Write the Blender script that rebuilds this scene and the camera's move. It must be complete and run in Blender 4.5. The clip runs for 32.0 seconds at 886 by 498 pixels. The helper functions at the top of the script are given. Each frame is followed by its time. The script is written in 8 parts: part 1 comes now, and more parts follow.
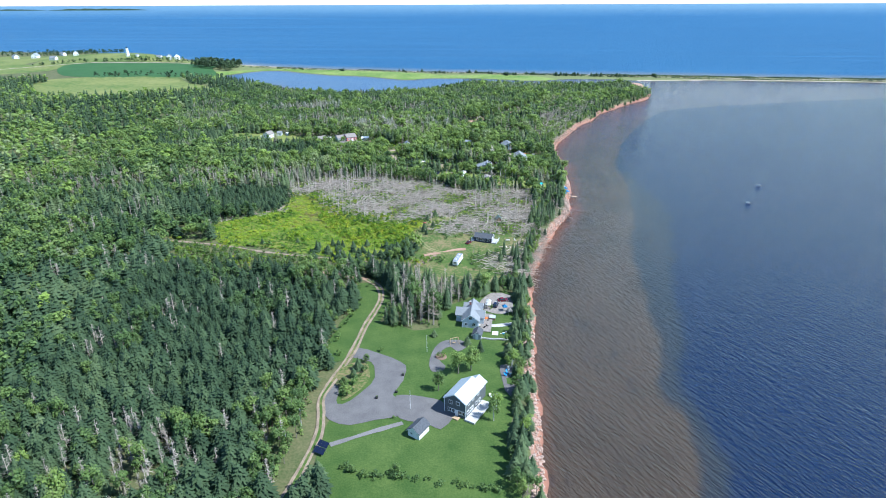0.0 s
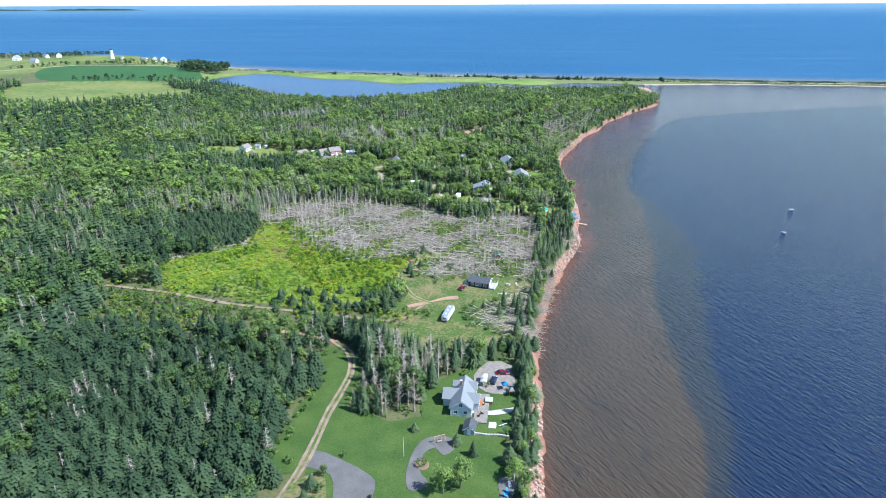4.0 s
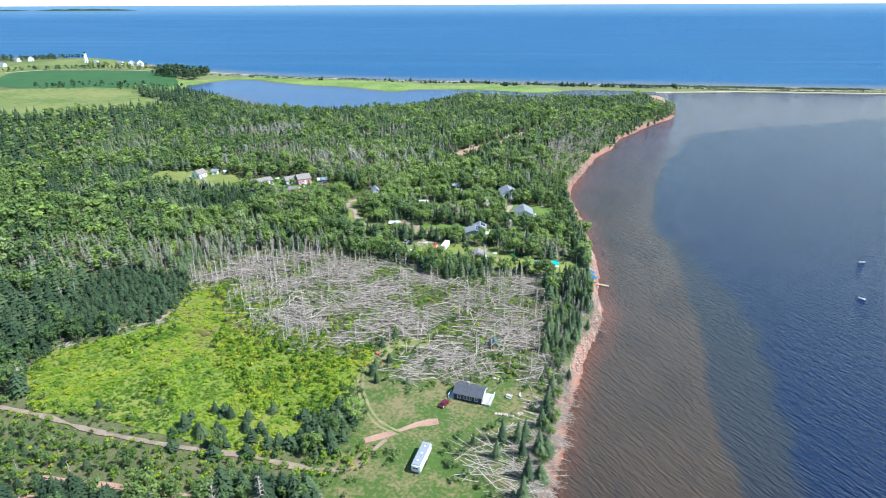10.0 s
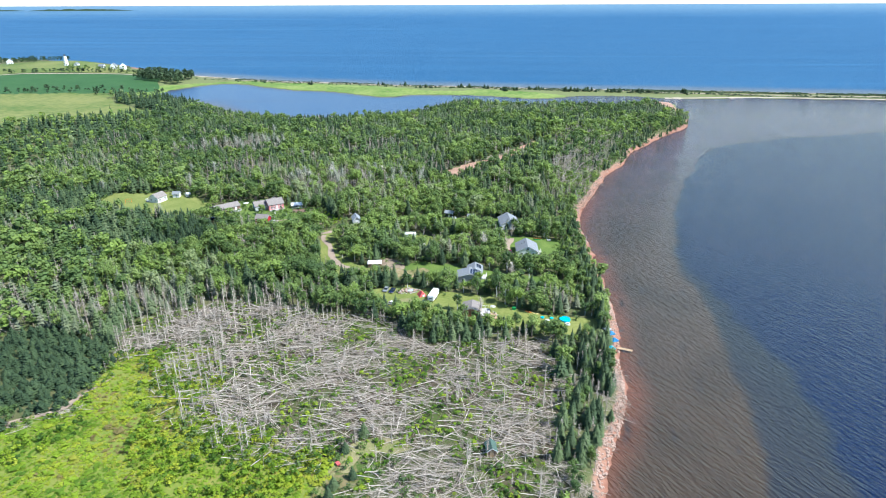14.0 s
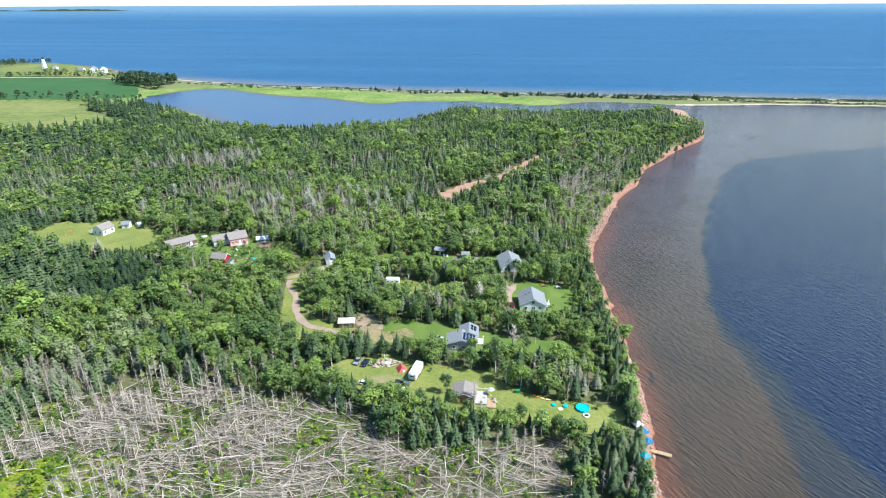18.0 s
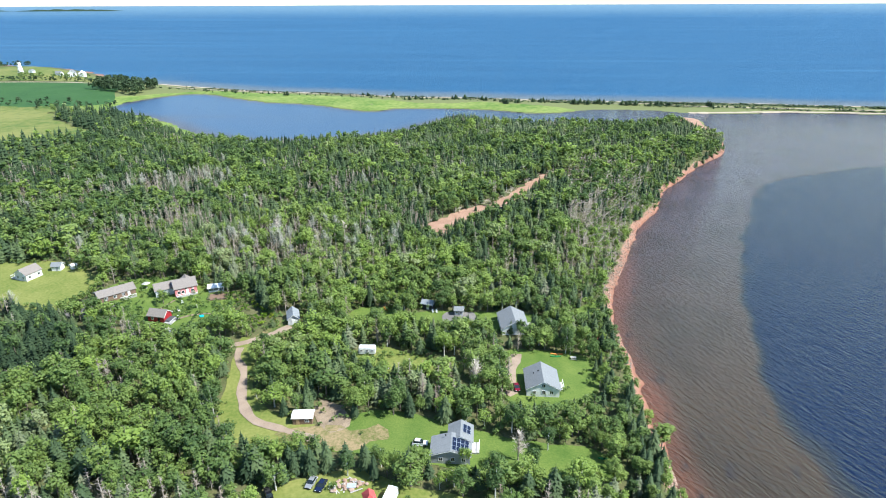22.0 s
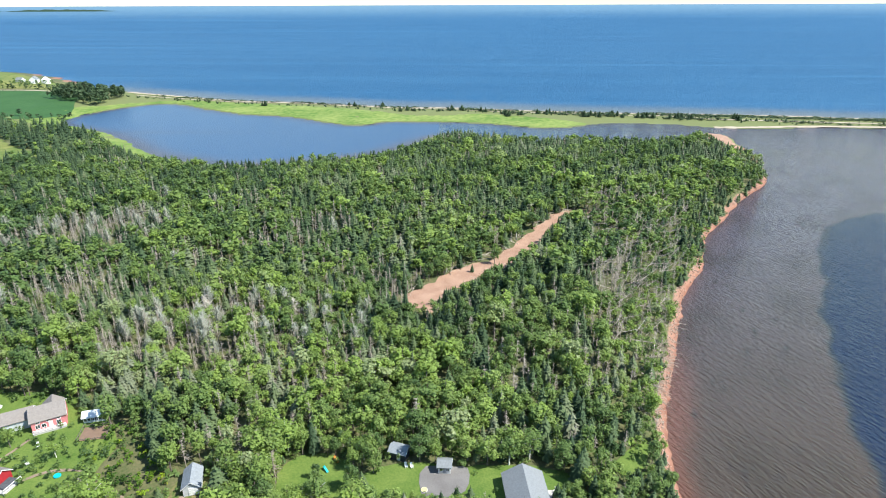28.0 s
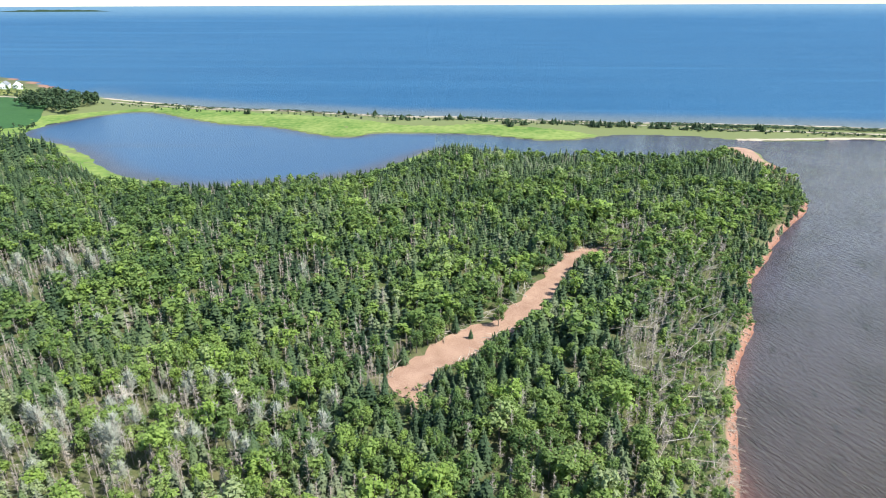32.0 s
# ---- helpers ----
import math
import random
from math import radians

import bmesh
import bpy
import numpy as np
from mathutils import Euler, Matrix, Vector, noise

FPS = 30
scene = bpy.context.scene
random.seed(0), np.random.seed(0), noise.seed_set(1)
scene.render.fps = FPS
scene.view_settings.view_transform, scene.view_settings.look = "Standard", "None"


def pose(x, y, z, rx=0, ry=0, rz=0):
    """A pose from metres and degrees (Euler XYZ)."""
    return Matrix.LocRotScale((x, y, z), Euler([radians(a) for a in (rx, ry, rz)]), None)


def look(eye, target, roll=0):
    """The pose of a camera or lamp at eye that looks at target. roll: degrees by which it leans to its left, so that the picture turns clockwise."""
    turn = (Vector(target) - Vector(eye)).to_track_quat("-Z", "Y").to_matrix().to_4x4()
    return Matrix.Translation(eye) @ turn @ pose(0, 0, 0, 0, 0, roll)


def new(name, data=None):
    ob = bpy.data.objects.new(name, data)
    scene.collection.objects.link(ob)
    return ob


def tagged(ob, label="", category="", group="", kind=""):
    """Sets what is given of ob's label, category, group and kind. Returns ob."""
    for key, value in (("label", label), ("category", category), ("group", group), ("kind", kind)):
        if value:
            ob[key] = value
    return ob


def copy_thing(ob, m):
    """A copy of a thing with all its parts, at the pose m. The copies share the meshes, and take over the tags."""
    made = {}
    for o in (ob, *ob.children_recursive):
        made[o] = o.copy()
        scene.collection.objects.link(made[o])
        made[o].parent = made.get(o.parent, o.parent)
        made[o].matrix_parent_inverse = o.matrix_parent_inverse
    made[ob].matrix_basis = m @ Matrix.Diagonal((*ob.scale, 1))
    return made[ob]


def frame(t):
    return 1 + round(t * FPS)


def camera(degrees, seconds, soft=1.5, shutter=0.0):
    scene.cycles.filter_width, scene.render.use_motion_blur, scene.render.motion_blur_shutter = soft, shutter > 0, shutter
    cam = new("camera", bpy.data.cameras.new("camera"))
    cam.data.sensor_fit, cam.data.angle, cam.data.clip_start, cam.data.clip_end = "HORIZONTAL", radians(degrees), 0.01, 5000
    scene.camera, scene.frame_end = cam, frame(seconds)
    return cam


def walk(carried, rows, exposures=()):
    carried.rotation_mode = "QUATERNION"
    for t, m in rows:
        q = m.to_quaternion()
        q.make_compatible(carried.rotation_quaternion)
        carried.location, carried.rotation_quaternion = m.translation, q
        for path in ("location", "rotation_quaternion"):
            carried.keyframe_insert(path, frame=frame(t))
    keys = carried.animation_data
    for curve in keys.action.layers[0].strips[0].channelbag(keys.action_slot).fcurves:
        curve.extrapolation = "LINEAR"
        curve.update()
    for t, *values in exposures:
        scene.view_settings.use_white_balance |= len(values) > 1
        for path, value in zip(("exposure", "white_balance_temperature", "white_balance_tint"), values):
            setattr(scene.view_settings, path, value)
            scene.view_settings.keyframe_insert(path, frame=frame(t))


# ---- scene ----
import functools
from mathutils import geometry

# ---------------- camera: a drone cruising along the shore, 110 m up
cam = camera(72.0, 32.0, soft=1.0)


def drone(t):
    s = t / 32
    return (pose(35.708 * s + 8.895 * s ** 2 - 10.630 * s ** 3,
                 388.053 * s + 16.315 * s ** 2 + 5.176 * s ** 3,
                 110 + 0.436 * s, 90 - 22.173 + 0.0095 * s, 0, -0.256 * s) @ pose(0, 0, 0, 0, 0, -0.2075))


walk(cam, [(t, drone(t)) for t in range(0, 33, 2)],
     exposures=[(0, 0.78, 5350, 6), (5, 0.81, 5450, 6), (12, 0.81, 5650, 6), (20, 0.82, 5950, 5), (32, 0.80, 6200, 5)])

# ---------------- sky and sun
world = bpy.data.worlds.new("world")
scene.world = world
world.use_nodes = True
wn = world.node_tree.nodes
sky = wn.new("ShaderNodeTexSky")
sky.sky_type = 'NISHITA'
sky.sun_disc = False
SUN_EL, SUN_AZ = radians(51), radians(107)     # azimuth clockwise from +y
sky.sun_elevation, sky.sun_rotation = SUN_EL, SUN_AZ
sky.air_density, sky.dust_density, sky.ozone_density = 1.0, 0.1, 1.8
wn["Background"].inputs["Strength"].default_value = 0.12
world.node_tree.links.new(sky.outputs[0], wn["Background"].inputs["Color"])
sun = new("sun", bpy.data.lights.new("sun", 'SUN'))
sun.data.energy, sun.data.angle, sun.data.color = 5.0, radians(0.55), (1.0, 0.95, 0.86)
sd = Vector((math.sin(SUN_AZ) * math.cos(SUN_EL), math.cos(SUN_AZ) * math.cos(SUN_EL), math.sin(SUN_EL)))
sun.matrix_world = look(sd * 400, (0, 0, 0))


# ---------------- materials
def make_mat(name, c1, c2, scale=0.5, rough=0.8, bump=0.0, fine=8.0, tint=None, c3=None, metal=0.0, spec=0.3,
             thin=0.0, contrast=(0.35, 0.65), tones=None):
    """Two colours mixed by noise at two scales; tint names an attribute that shifts towards c3."""
    m = bpy.data.materials.new(name)
    m.use_nodes = True
    nt = m.node_tree
    b = nt.nodes["Principled BSDF"]
    geo = nt.nodes.new("ShaderNodeNewGeometry")
    n1, n2 = nt.nodes.new("ShaderNodeTexNoise"), nt.nodes.new("ShaderNodeTexNoise")
    for n, s, d in ((n1, scale, 3.0), (n2, scale * fine, 4.0)):
        n.inputs["Scale"].default_value, n.inputs["Detail"].default_value = s, d
        nt.links.new(geo.outputs["Position"], n.inputs["Vector"])
    add = nt.nodes.new("ShaderNodeMath")
    add.operation = 'MULTIPLY_ADD'
    add.inputs[1].default_value = 0.5
    half = nt.nodes.new("ShaderNodeMath")
    half.operation = 'MULTIPLY'
    half.inputs[1].default_value = 0.5
    nt.links.new(n2.outputs["Fac"], half.inputs[0])
    nt.links.new(n1.outputs["Fac"], add.inputs[0])
    nt.links.new(half.outputs[0], add.inputs[2])
    ramp = nt.nodes.new("ShaderNodeValToRGB")
    ramp.color_ramp.elements[0].position, ramp.color_ramp.elements[1].position = contrast
    ramp.color_ramp.elements[0].color, ramp.color_ramp.elements[1].color = (*c1, 1), (*c2, 1)
    nt.links.new(add.outputs[0], ramp.inputs[0])
    col = ramp.outputs[0]
    if tint:
        if tint == "object":
            at = nt.nodes.new("ShaderNodeObjectInfo").outputs["Random"]
        else:
            a = nt.nodes.new("ShaderNodeAttribute")
            a.attribute_name = tint
            at = a.outputs["Fac"]
        mix = nt.nodes.new("ShaderNodeMix")
        mix.data_type = 'RGBA'
        nt.links.new(at, mix.inputs["Factor"])
        nt.links.new(col, mix.inputs["A"])
        mix.inputs["B"].default_value = (*(c3 or c2), 1)
        col = mix.outputs["Result"]
        if tones:
            tr = nt.nodes.new("ShaderNodeValToRGB")
            els = tr.color_ramp.elements
            els[0].position, els[0].color = tones[0][0], (*tones[0][1], 1)
            els[1].position, els[1].color = tones[-1][0], (*tones[-1][1], 1)
            for pos, c in tones[1:-1]:
                els.new(pos).color = (*c, 1)
            nt.links.new(at, tr.inputs[0])
            mix.blend_type = 'MULTIPLY'
            mix.inputs["Factor"].default_value = 1.0
            nt.links.remove(mix.inputs["Factor"].links[0])
            nt.links.new(tr.outputs[0], mix.inputs["B"])
    nt.links.new(col, b.inputs["Base Color"])
    b.inputs["Roughness"].default_value, b.inputs["Metallic"].default_value = rough, metal
    b.inputs["Specular IOR Level"].default_value = spec
    if thin:
        tr, mx = nt.nodes.new("ShaderNodeBsdfTranslucent"), nt.nodes.new("ShaderNodeMixShader")
        nt.links.new(col, tr.inputs["Color"])
        mx.inputs[0].default_value = thin
        nt.links.new(b.outputs[0], mx.inputs[1])
        nt.links.new(tr.outputs[0], mx.inputs[2])
        nt.links.new(mx.outputs[0], nt.nodes["Material Output"].inputs["Surface"])
    if bump:
        bp = nt.nodes.new("ShaderNodeBump")
        bp.inputs["Strength"].default_value, bp.inputs["Distance"].default_value = bump, 0.15
        nt.links.new(n2.outputs["Fac"], bp.inputs["Height"])
        nt.links.new(bp.outputs[0], b.inputs["Normal"])
    return m


def water_mat(name, spec, rough, chop):
    m = bpy.data.materials.new(name)
    m.use_nodes = True
    nt = m.node_tree
    b = nt.nodes["Principled BSDF"]
    geo = nt.nodes.new("ShaderNodeNewGeometry")

    def mixed(fac, a, c):
        mx = nt.nodes.new("ShaderNodeMix")
        mx.data_type = 'RGBA'
        nt.links.new(fac, mx.inputs["Factor"])
        for s, v in (("A", a), ("B", c)):
            if isinstance(v, tuple):
                mx.inputs[s].default_value = (*v, 1)
            else:
                nt.links.new(v, mx.inputs[s])
        return mx.outputs["Result"]

    def attr(n):
        a = nt.nodes.new("ShaderNodeAttribute")
        a.attribute_name = n
        return a.outputs["Fac"]

    def noise_of(scale, detail, sx=1, sy=1, rot=0):
        mp = nt.nodes.new("ShaderNodeMapping")
        mp.vector_type = 'TEXTURE'
        mp.inputs["Scale"].default_value, mp.inputs["Rotation"].default_value = (sx, sy, 1), (0, 0, rot)
        nt.links.new(geo.outputs["Position"], mp.inputs["Vector"])
        n = nt.nodes.new("ShaderNodeTexNoise")
        n.inputs["Scale"].default_value, n.inputs["Detail"].default_value = scale, detail
        nt.links.new(mp.outputs[0], n.inputs["Vector"])
        return n.outputs["Fac"]

    def ramp(src, lo, hi):
        r = nt.nodes.new("ShaderNodeMapRange")
        r.inputs["From Min"].default_value, r.inputs["From Max"].default_value = lo, hi
        nt.links.new(src, r.inputs["Value"])
        return r.outputs[0]
    # bed seen through the shallows: red sand, darker weed, then the blue of deep water
    weed = ramp(noise_of(0.2, 9, 1, 2.6, -0.25), 0.60, 0.74)
    bed = mixed(attr("bank"), (0.130, 0.054, 0.030), (0.057, 0.039, 0.023))
    # far shallows: pale sand, plus a mauve sky reflection painted into the bed colour
    bed = mixed(attr("lagoon_sheen"), bed, (0.077, 0.067, 0.084))
    bed = mixed(ramp(noise_of(0.045, 6, 1, 1.6, -0.4), 0.46, 0.95), bed, (0.030, 0.023, 0.014))
    bed = mixed(weed, bed, (0.034, 0.026, 0.022))
    bed = mixed(ramp(attr("deep"), 0.06, 0.56), bed, (0.020, 0.023, 0.028))
    bay = mixed(ramp(attr("deep"), 0.56, 1.0), bed, (0.004, 0.012, 0.040))
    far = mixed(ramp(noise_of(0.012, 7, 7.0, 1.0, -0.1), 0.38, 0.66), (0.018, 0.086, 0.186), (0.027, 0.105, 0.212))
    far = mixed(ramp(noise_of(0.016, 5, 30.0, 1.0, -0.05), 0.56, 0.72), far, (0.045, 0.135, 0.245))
    # haze and sky reflection near the horizon, painted as a paler sea colour
    far = mixed(attr("horizon_haze"), far, (0.13, 0.225, 0.30))
    far = mixed(attr("surf"), far, (0.12, 0.15, 0.17))
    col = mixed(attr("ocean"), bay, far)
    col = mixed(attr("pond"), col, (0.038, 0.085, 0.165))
    nt.links.new(col, b.inputs["Base Color"])
    b.inputs["Roughness"].default_value, b.inputs["IOR"].default_value = rough, 1.33
    b.inputs["Specular IOR Level"].default_value = spec
    # wind ripples
    hgt = nt.nodes.new("ShaderNodeMath")
    hgt.operation = 'ADD'
    nt.links.new(noise_of(0.62, 2, 3.8, 1.0, -1.14), hgt.inputs[0])
    nt.links.new(noise_of(1.5, 2, 3.0, 1.0, -1.02), hgt.inputs[1])
    bp = nt.nodes.new("ShaderNodeBump")
    bp.inputs["Strength"].default_value, bp.inputs["Distance"].default_value = 1.0, chop
    nt.links.new(hgt.outputs[0], bp.inputs["Height"])
    nt.links.new(bp.outputs[0], b.inputs["Normal"])
    return m


M = {
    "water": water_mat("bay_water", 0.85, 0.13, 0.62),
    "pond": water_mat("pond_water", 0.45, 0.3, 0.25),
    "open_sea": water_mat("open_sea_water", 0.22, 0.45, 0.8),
    "lawn": make_mat("lawn_grass", (0.070, 0.128, 0.020), (0.150, 0.200, 0.042), 0.15, 0.9, 0.5, 14),
    # darker copy of the lawn, with cloud shade put into its colour
    "shaded_lawn": make_mat("shaded_lawn_grass", (0.036, 0.075, 0.012), (0.082, 0.122, 0.026), 0.15, 0.9, 0.5, 14),
    "litter": make_mat("twig_litter", (0.066, 0.095, 0.020), (0.085, 0.062, 0.042), 0.10, 0.95, 0.8, 12, contrast=(0.42, 0.58)),
    "lane": make_mat("pale_lane_gravel", (0.25, 0.185, 0.14), (0.37, 0.285, 0.22), 0.3, 0.95, 0.15, 14),
    "wheel_track": make_mat("worn_grass_track", (0.14, 0.17, 0.045), (0.31, 0.25, 0.14), 0.3, 0.95, 0.6, 10),
    "rough_grass": make_mat("rough_grass", (0.060, 0.105, 0.018), (0.200, 0.160, 0.075), 0.12, 0.95, 0.6, 9, contrast=(0.45, 0.60)),
    "dry_lawn": make_mat("dry_lawn", (0.12, 0.16, 0.03), (0.235, 0.24, 0.07), 0.08, 0.95, 0.5, 12),
    "meadow": make_mat("meadow_grass", (0.125, 0.195, 0.020), (0.220, 0.215, 0.048), 0.06, 0.95, 0.8, 12, contrast=(0.36, 0.64)),
    "marsh": make_mat("marsh_grass", (0.085, 0.165, 0.025), (0.235, 0.28, 0.075), 0.022, 0.95, 0.6, 9, contrast=(0.38, 0.62)),
    "crop": make_mat("green_crop", (0.03, 0.085, 0.022), (0.045, 0.11, 0.03), 0.03, 0.9, 0.5, 10),
    "hay": make_mat("hay_field", (0.085, 0.135, 0.025), (0.20, 0.205, 0.060), 0.016, 0.9, 0.5, 10, contrast=(0.38, 0.6)),
    "gravel": make_mat("grey_gravel", (0.145, 0.132, 0.128), (0.22, 0.205, 0.195), 0.25, 0.95, 0.5, 20),
    # the grey gravel again, darkened to paint the cloud shade over one yard
    "shaded_gravel": make_mat("shaded_yard_gravel", (0.105, 0.097, 0.096), (0.165, 0.154, 0.148), 0.25, 0.95, 0.5, 20),
    "pavers": make_mat("brown_grey_pavers", (0.17, 0.145, 0.125), (0.30, 0.265, 0.24), 0.9, 0.9, 0.4, 8),
    "dry_grass": make_mat("dry_brown_grass", (0.125, 0.135, 0.040), (0.30, 0.225, 0.125), 0.14, 0.95, 0.6, 10, contrast=(0.40, 0.60)),
    "dirt": make_mat("pale_red_dirt", (0.27, 0.155, 0.105), (0.43, 0.275, 0.195), 0.16, 0.95, 0.6, 14),
    "track": make_mat("sandy_track", (0.17, 0.13, 0.09), (0.34, 0.26, 0.185), 0.35, 0.95, 0.6, 10),
    "sand": make_mat("beach_sand", (0.36, 0.29, 0.21), (0.5, 0.42, 0.32), 0.1, 0.95, 0.4, 14),
    "concrete": make_mat("pale_concrete", (0.38, 0.36, 0.34), (0.5, 0.48, 0.46), 0.6, 0.85, 0.3, 12),
    "spruce": make_mat("spruce_needles", (0.70, 0.72, 0.75), (1.25, 1.22, 1.15), 0.7, 0.75, 0, 5, "tint", thin=0.2,
                       tones=((0.0, (0.036, 0.065, 0.030)), (0.35, (0.072, 0.113, 0.050)), (0.7, (0.130, 0.175, 0.074)), (1.0, (0.20, 0.22, 0.14)))),
    "leaf": make_mat("broad_leaves", (0.72, 0.75, 0.75), (1.28, 1.22, 1.2), 0.6, 0.6, 0, 5, "tint", thin=0.4,
                     tones=((0.0, (0.095, 0.158, 0.052)), (0.3, (0.150, 0.228, 0.064)), (0.55, (0.208, 0.290, 0.076)), (0.8, (0.265, 0.370, 0.076)), (1.0, (0.31, 0.365, 0.17)))),
    "bush": make_mat("bush_leaves", (0.80, 0.85, 0.85), (1.25, 1.2, 1.2), 0.3, 0.7, 0, 6, "tint", thin=0.4,
                     tones=((0.0, (0.052, 0.108, 0.016)), (0.3, (0.125, 0.225, 0.020)), (0.6, (0.250, 0.350, 0.024)), (0.85, (0.36, 0.39, 0.032)), (1.0, (0.24, 0.20, 0.070)))),
    "dead": make_mat("bleached_dead_wood", (0.46, 0.40, 0.335), (0.76, 0.68, 0.585), 1.0, 0.9, 0, 6, "tint", (0.30, 0.22, 0.16)),
    "dead_twigs": make_mat("grey_dead_twigs", (0.25, 0.216, 0.178), (0.46, 0.405, 0.345), 1.0, 0.9, 0, 6, "tint", (0.25, 0.195, 0.15)),
    "pale_twigs": make_mat("pale_lichen_twigs", (0.28, 0.285, 0.235), (0.46, 0.465, 0.385), 1.0, 0.9, 0, 6, "tint", (0.30, 0.31, 0.22)),
    "bark": make_mat("bark", (0.10, 0.08, 0.065), (0.22, 0.19, 0.165), 1.5, 0.9, 0.4, 6),
    "rock": make_mat("red_sandstone", (0.26, 0.15, 0.105), (0.42, 0.28, 0.21), 0.6, 0.9, 0.6, 8, "object", (0.40, 0.31, 0.26)),
}


# ---------------- the plan: coast lines (x east along the camera's right, y along its flight)
SHORE = [(8, -400), (22, 60), (25, 116), (27, 135), (30, 171), (34, 200), (37, 229), (43, 253), (47, 264), (58, 294), (70, 320),
         (75, 345), (80, 366), (83, 392), (85, 420), (88, 450), (89, 475), (95, 498), (102, 514), (114, 542), (130, 577), (146, 601),
         (164, 640), (181, 661), (199, 687), (218, 710), (238, 731), (252, 757), (270, 806)]
BACK = [(275, 834), (275, 848), (281, 872), (280, 891), (266, 896), (251, 880), (235, 863), (205, 853), (170, 858), (127, 860), (104, 857),
        (64, 880), (42, 894), (26, 892)]
POND = [(14, 869), (0, 843), (-15, 825), (-24, 815), (-76, 794), (-125, 788), (-155, 801), (-181, 815), (-208, 838), (-241, 877),
        (-281, 916), (-340, 959), (-345, 1001), (-333, 1032), (-317, 1059), (-300, 1073), (-272, 1072), (-240, 1047), (-207, 1022),
        (-178, 1003), (-148, 996), (-117, 981), (-86, 958), (-62, 942), (-37, 942), (-28, 954), (-7, 957), (36, 953), (70, 947),
        (94, 936), (118, 924), (142, 923), (163, 930), (176, 940), (197, 944), (247, 940), (268, 930), (285, 922), (311, 917),
        (361, 918), (418, 916), (900, 840), (4600, 300)]
SPIT_N = [(4600, 420), (900, 892), (452, 967), (421, 976), (373, 985), (321, 993), (268, 1000), (214, 1005), (160, 1015), (104, 1027),
          (46, 1042), (-13, 1047), (-76, 1066), (-142, 1087), (-210, 1101), (-288, 1136), (-375, 1175), (-430, 1197)]
NORTH = [(-513, 1275), (-639, 1380), (-794, 1450), (-935, 1480), (-1060, 1490), (-2000, 1560), (-4600, 1700), (-4600, -400)]
DEEP = [(52, -400), (60, 60), (61, 112), (66, 124), (69, 140), (66, 156), (70, 170), (77, 186), (76, 196), (81, 216), (84, 238), (89, 265),
        (96, 290), (101, 304), (106, 321), (111, 345), (116, 365), (119, 385), (121, 411), (127, 440), (138, 473), (150, 503), (163, 532),
        (177, 562), (192, 588), (212, 625), (232, 655), (254, 667), (300, 688), (420, 720), (600, 760), (1200, 740), (1200, -400)]
# the outer edge of a sunken shoal before the deep water
SHOAL = [(58, -400), (66, 60), (69, 112), (73, 124), (75, 140), (73, 156), (76, 170), (84, 186), (90, 205), (96, 226), (102, 250), (110, 272),
         (118, 290), (123, 306), (126, 330), (127, 376), (127, 400), (126, 420), (129, 443), (139, 474), (151, 503), (164, 532), (178, 562),
         (193, 588), (214, 625), (236, 655), (260, 667), (320, 688), (440, 720), (600, 752), (1200, 730), (1200, -400)]


def rounded(pts, closed=False, step=6.0):
    """A smooth line through the points (Catmull-Rom)."""
    p = np.array(pts, float)
    n = len(p)
    out = []
    for i in range(n if closed else n - 1):
        a, b, c, d = (p[(i + k) % n] if closed else p[min(max(i + k, 0), n - 1)] for k in (-1, 0, 1, 2))
        for t in np.linspace(0, 1, max(2, int(min(40, np.linalg.norm(c - b) / step))), endpoint=False):
            out.append(0.5 * ((2 * b) + (c - a) * t + (2 * a - 5 * b + 4 * c - d) * t ** 2 + (3 * b - a - 3 * c + d) * t ** 3))
    if not closed:
        out.append(p[-1])
    return np.array(out)


def line_distance(x, y, line, closed=False):
    """Distance of many points from a polyline."""
    x, y = np.asarray(x, float), np.asarray(y, float)
    best = np.full(x.shape, 1e18)
    ends = range(len(line) if closed else len(line) - 1)
    for i in ends:
        ax, ay = line[i]
        bx, by = line[(i + 1) % len(line)]
        dx, dy = bx - ax, by - ay
        t = np.clip(((x - ax) * dx + (y - ay) * dy) / (dx * dx + dy * dy + 1e-12), 0, 1)
        best = np.minimum(best, (x - ax - t * dx) ** 2 + (y - ay - t * dy) ** 2)
    return np.sqrt(best)


def inside(x, y, line):
    x, y = np.asarray(x, float), np.asarray(y, float)
    r = np.zeros(x.shape, bool)
    for i in range(len(line)):
        ax, ay = line[i]
        bx, by = line[(i + 1) % len(line)]
        if ay != by:
            r ^= ((ay > y) != (by > y)) & (x < (bx - ax) * (y - ay) / (by - ay) + ax)
    return r


def wave(x, y, s, k=0.0):
    """Cheap smooth noise, about -1 to 1, with features of about s metres."""
    x, y = np.asarray(x, float) / s, np.asarray(y, float) / s
    return (np.sin(2.1 * x + 1.3 * y + k) + np.sin(-1.7 * x + 2.3 * y + 2.7 * k + 1) + np.sin(3.9 * x - 2.9 * y + 1.7 * k + 2) * 0.6
            + np.sin(4.7 * x + 4.1 * y + 0.7 * k + 4) * 0.5) / 3.1


BANK_LINE = rounded(SHORE[1:], step=8)
LOW_LINE = rounded([SHORE[-1]] + BACK + POND[:-1], step=12)
NORTH_LINE = rounded(SPIT_N[1:], step=20)
CLIFF_LINE = np.array(SPIT_N[-1:] + NORTH[:-2], float)
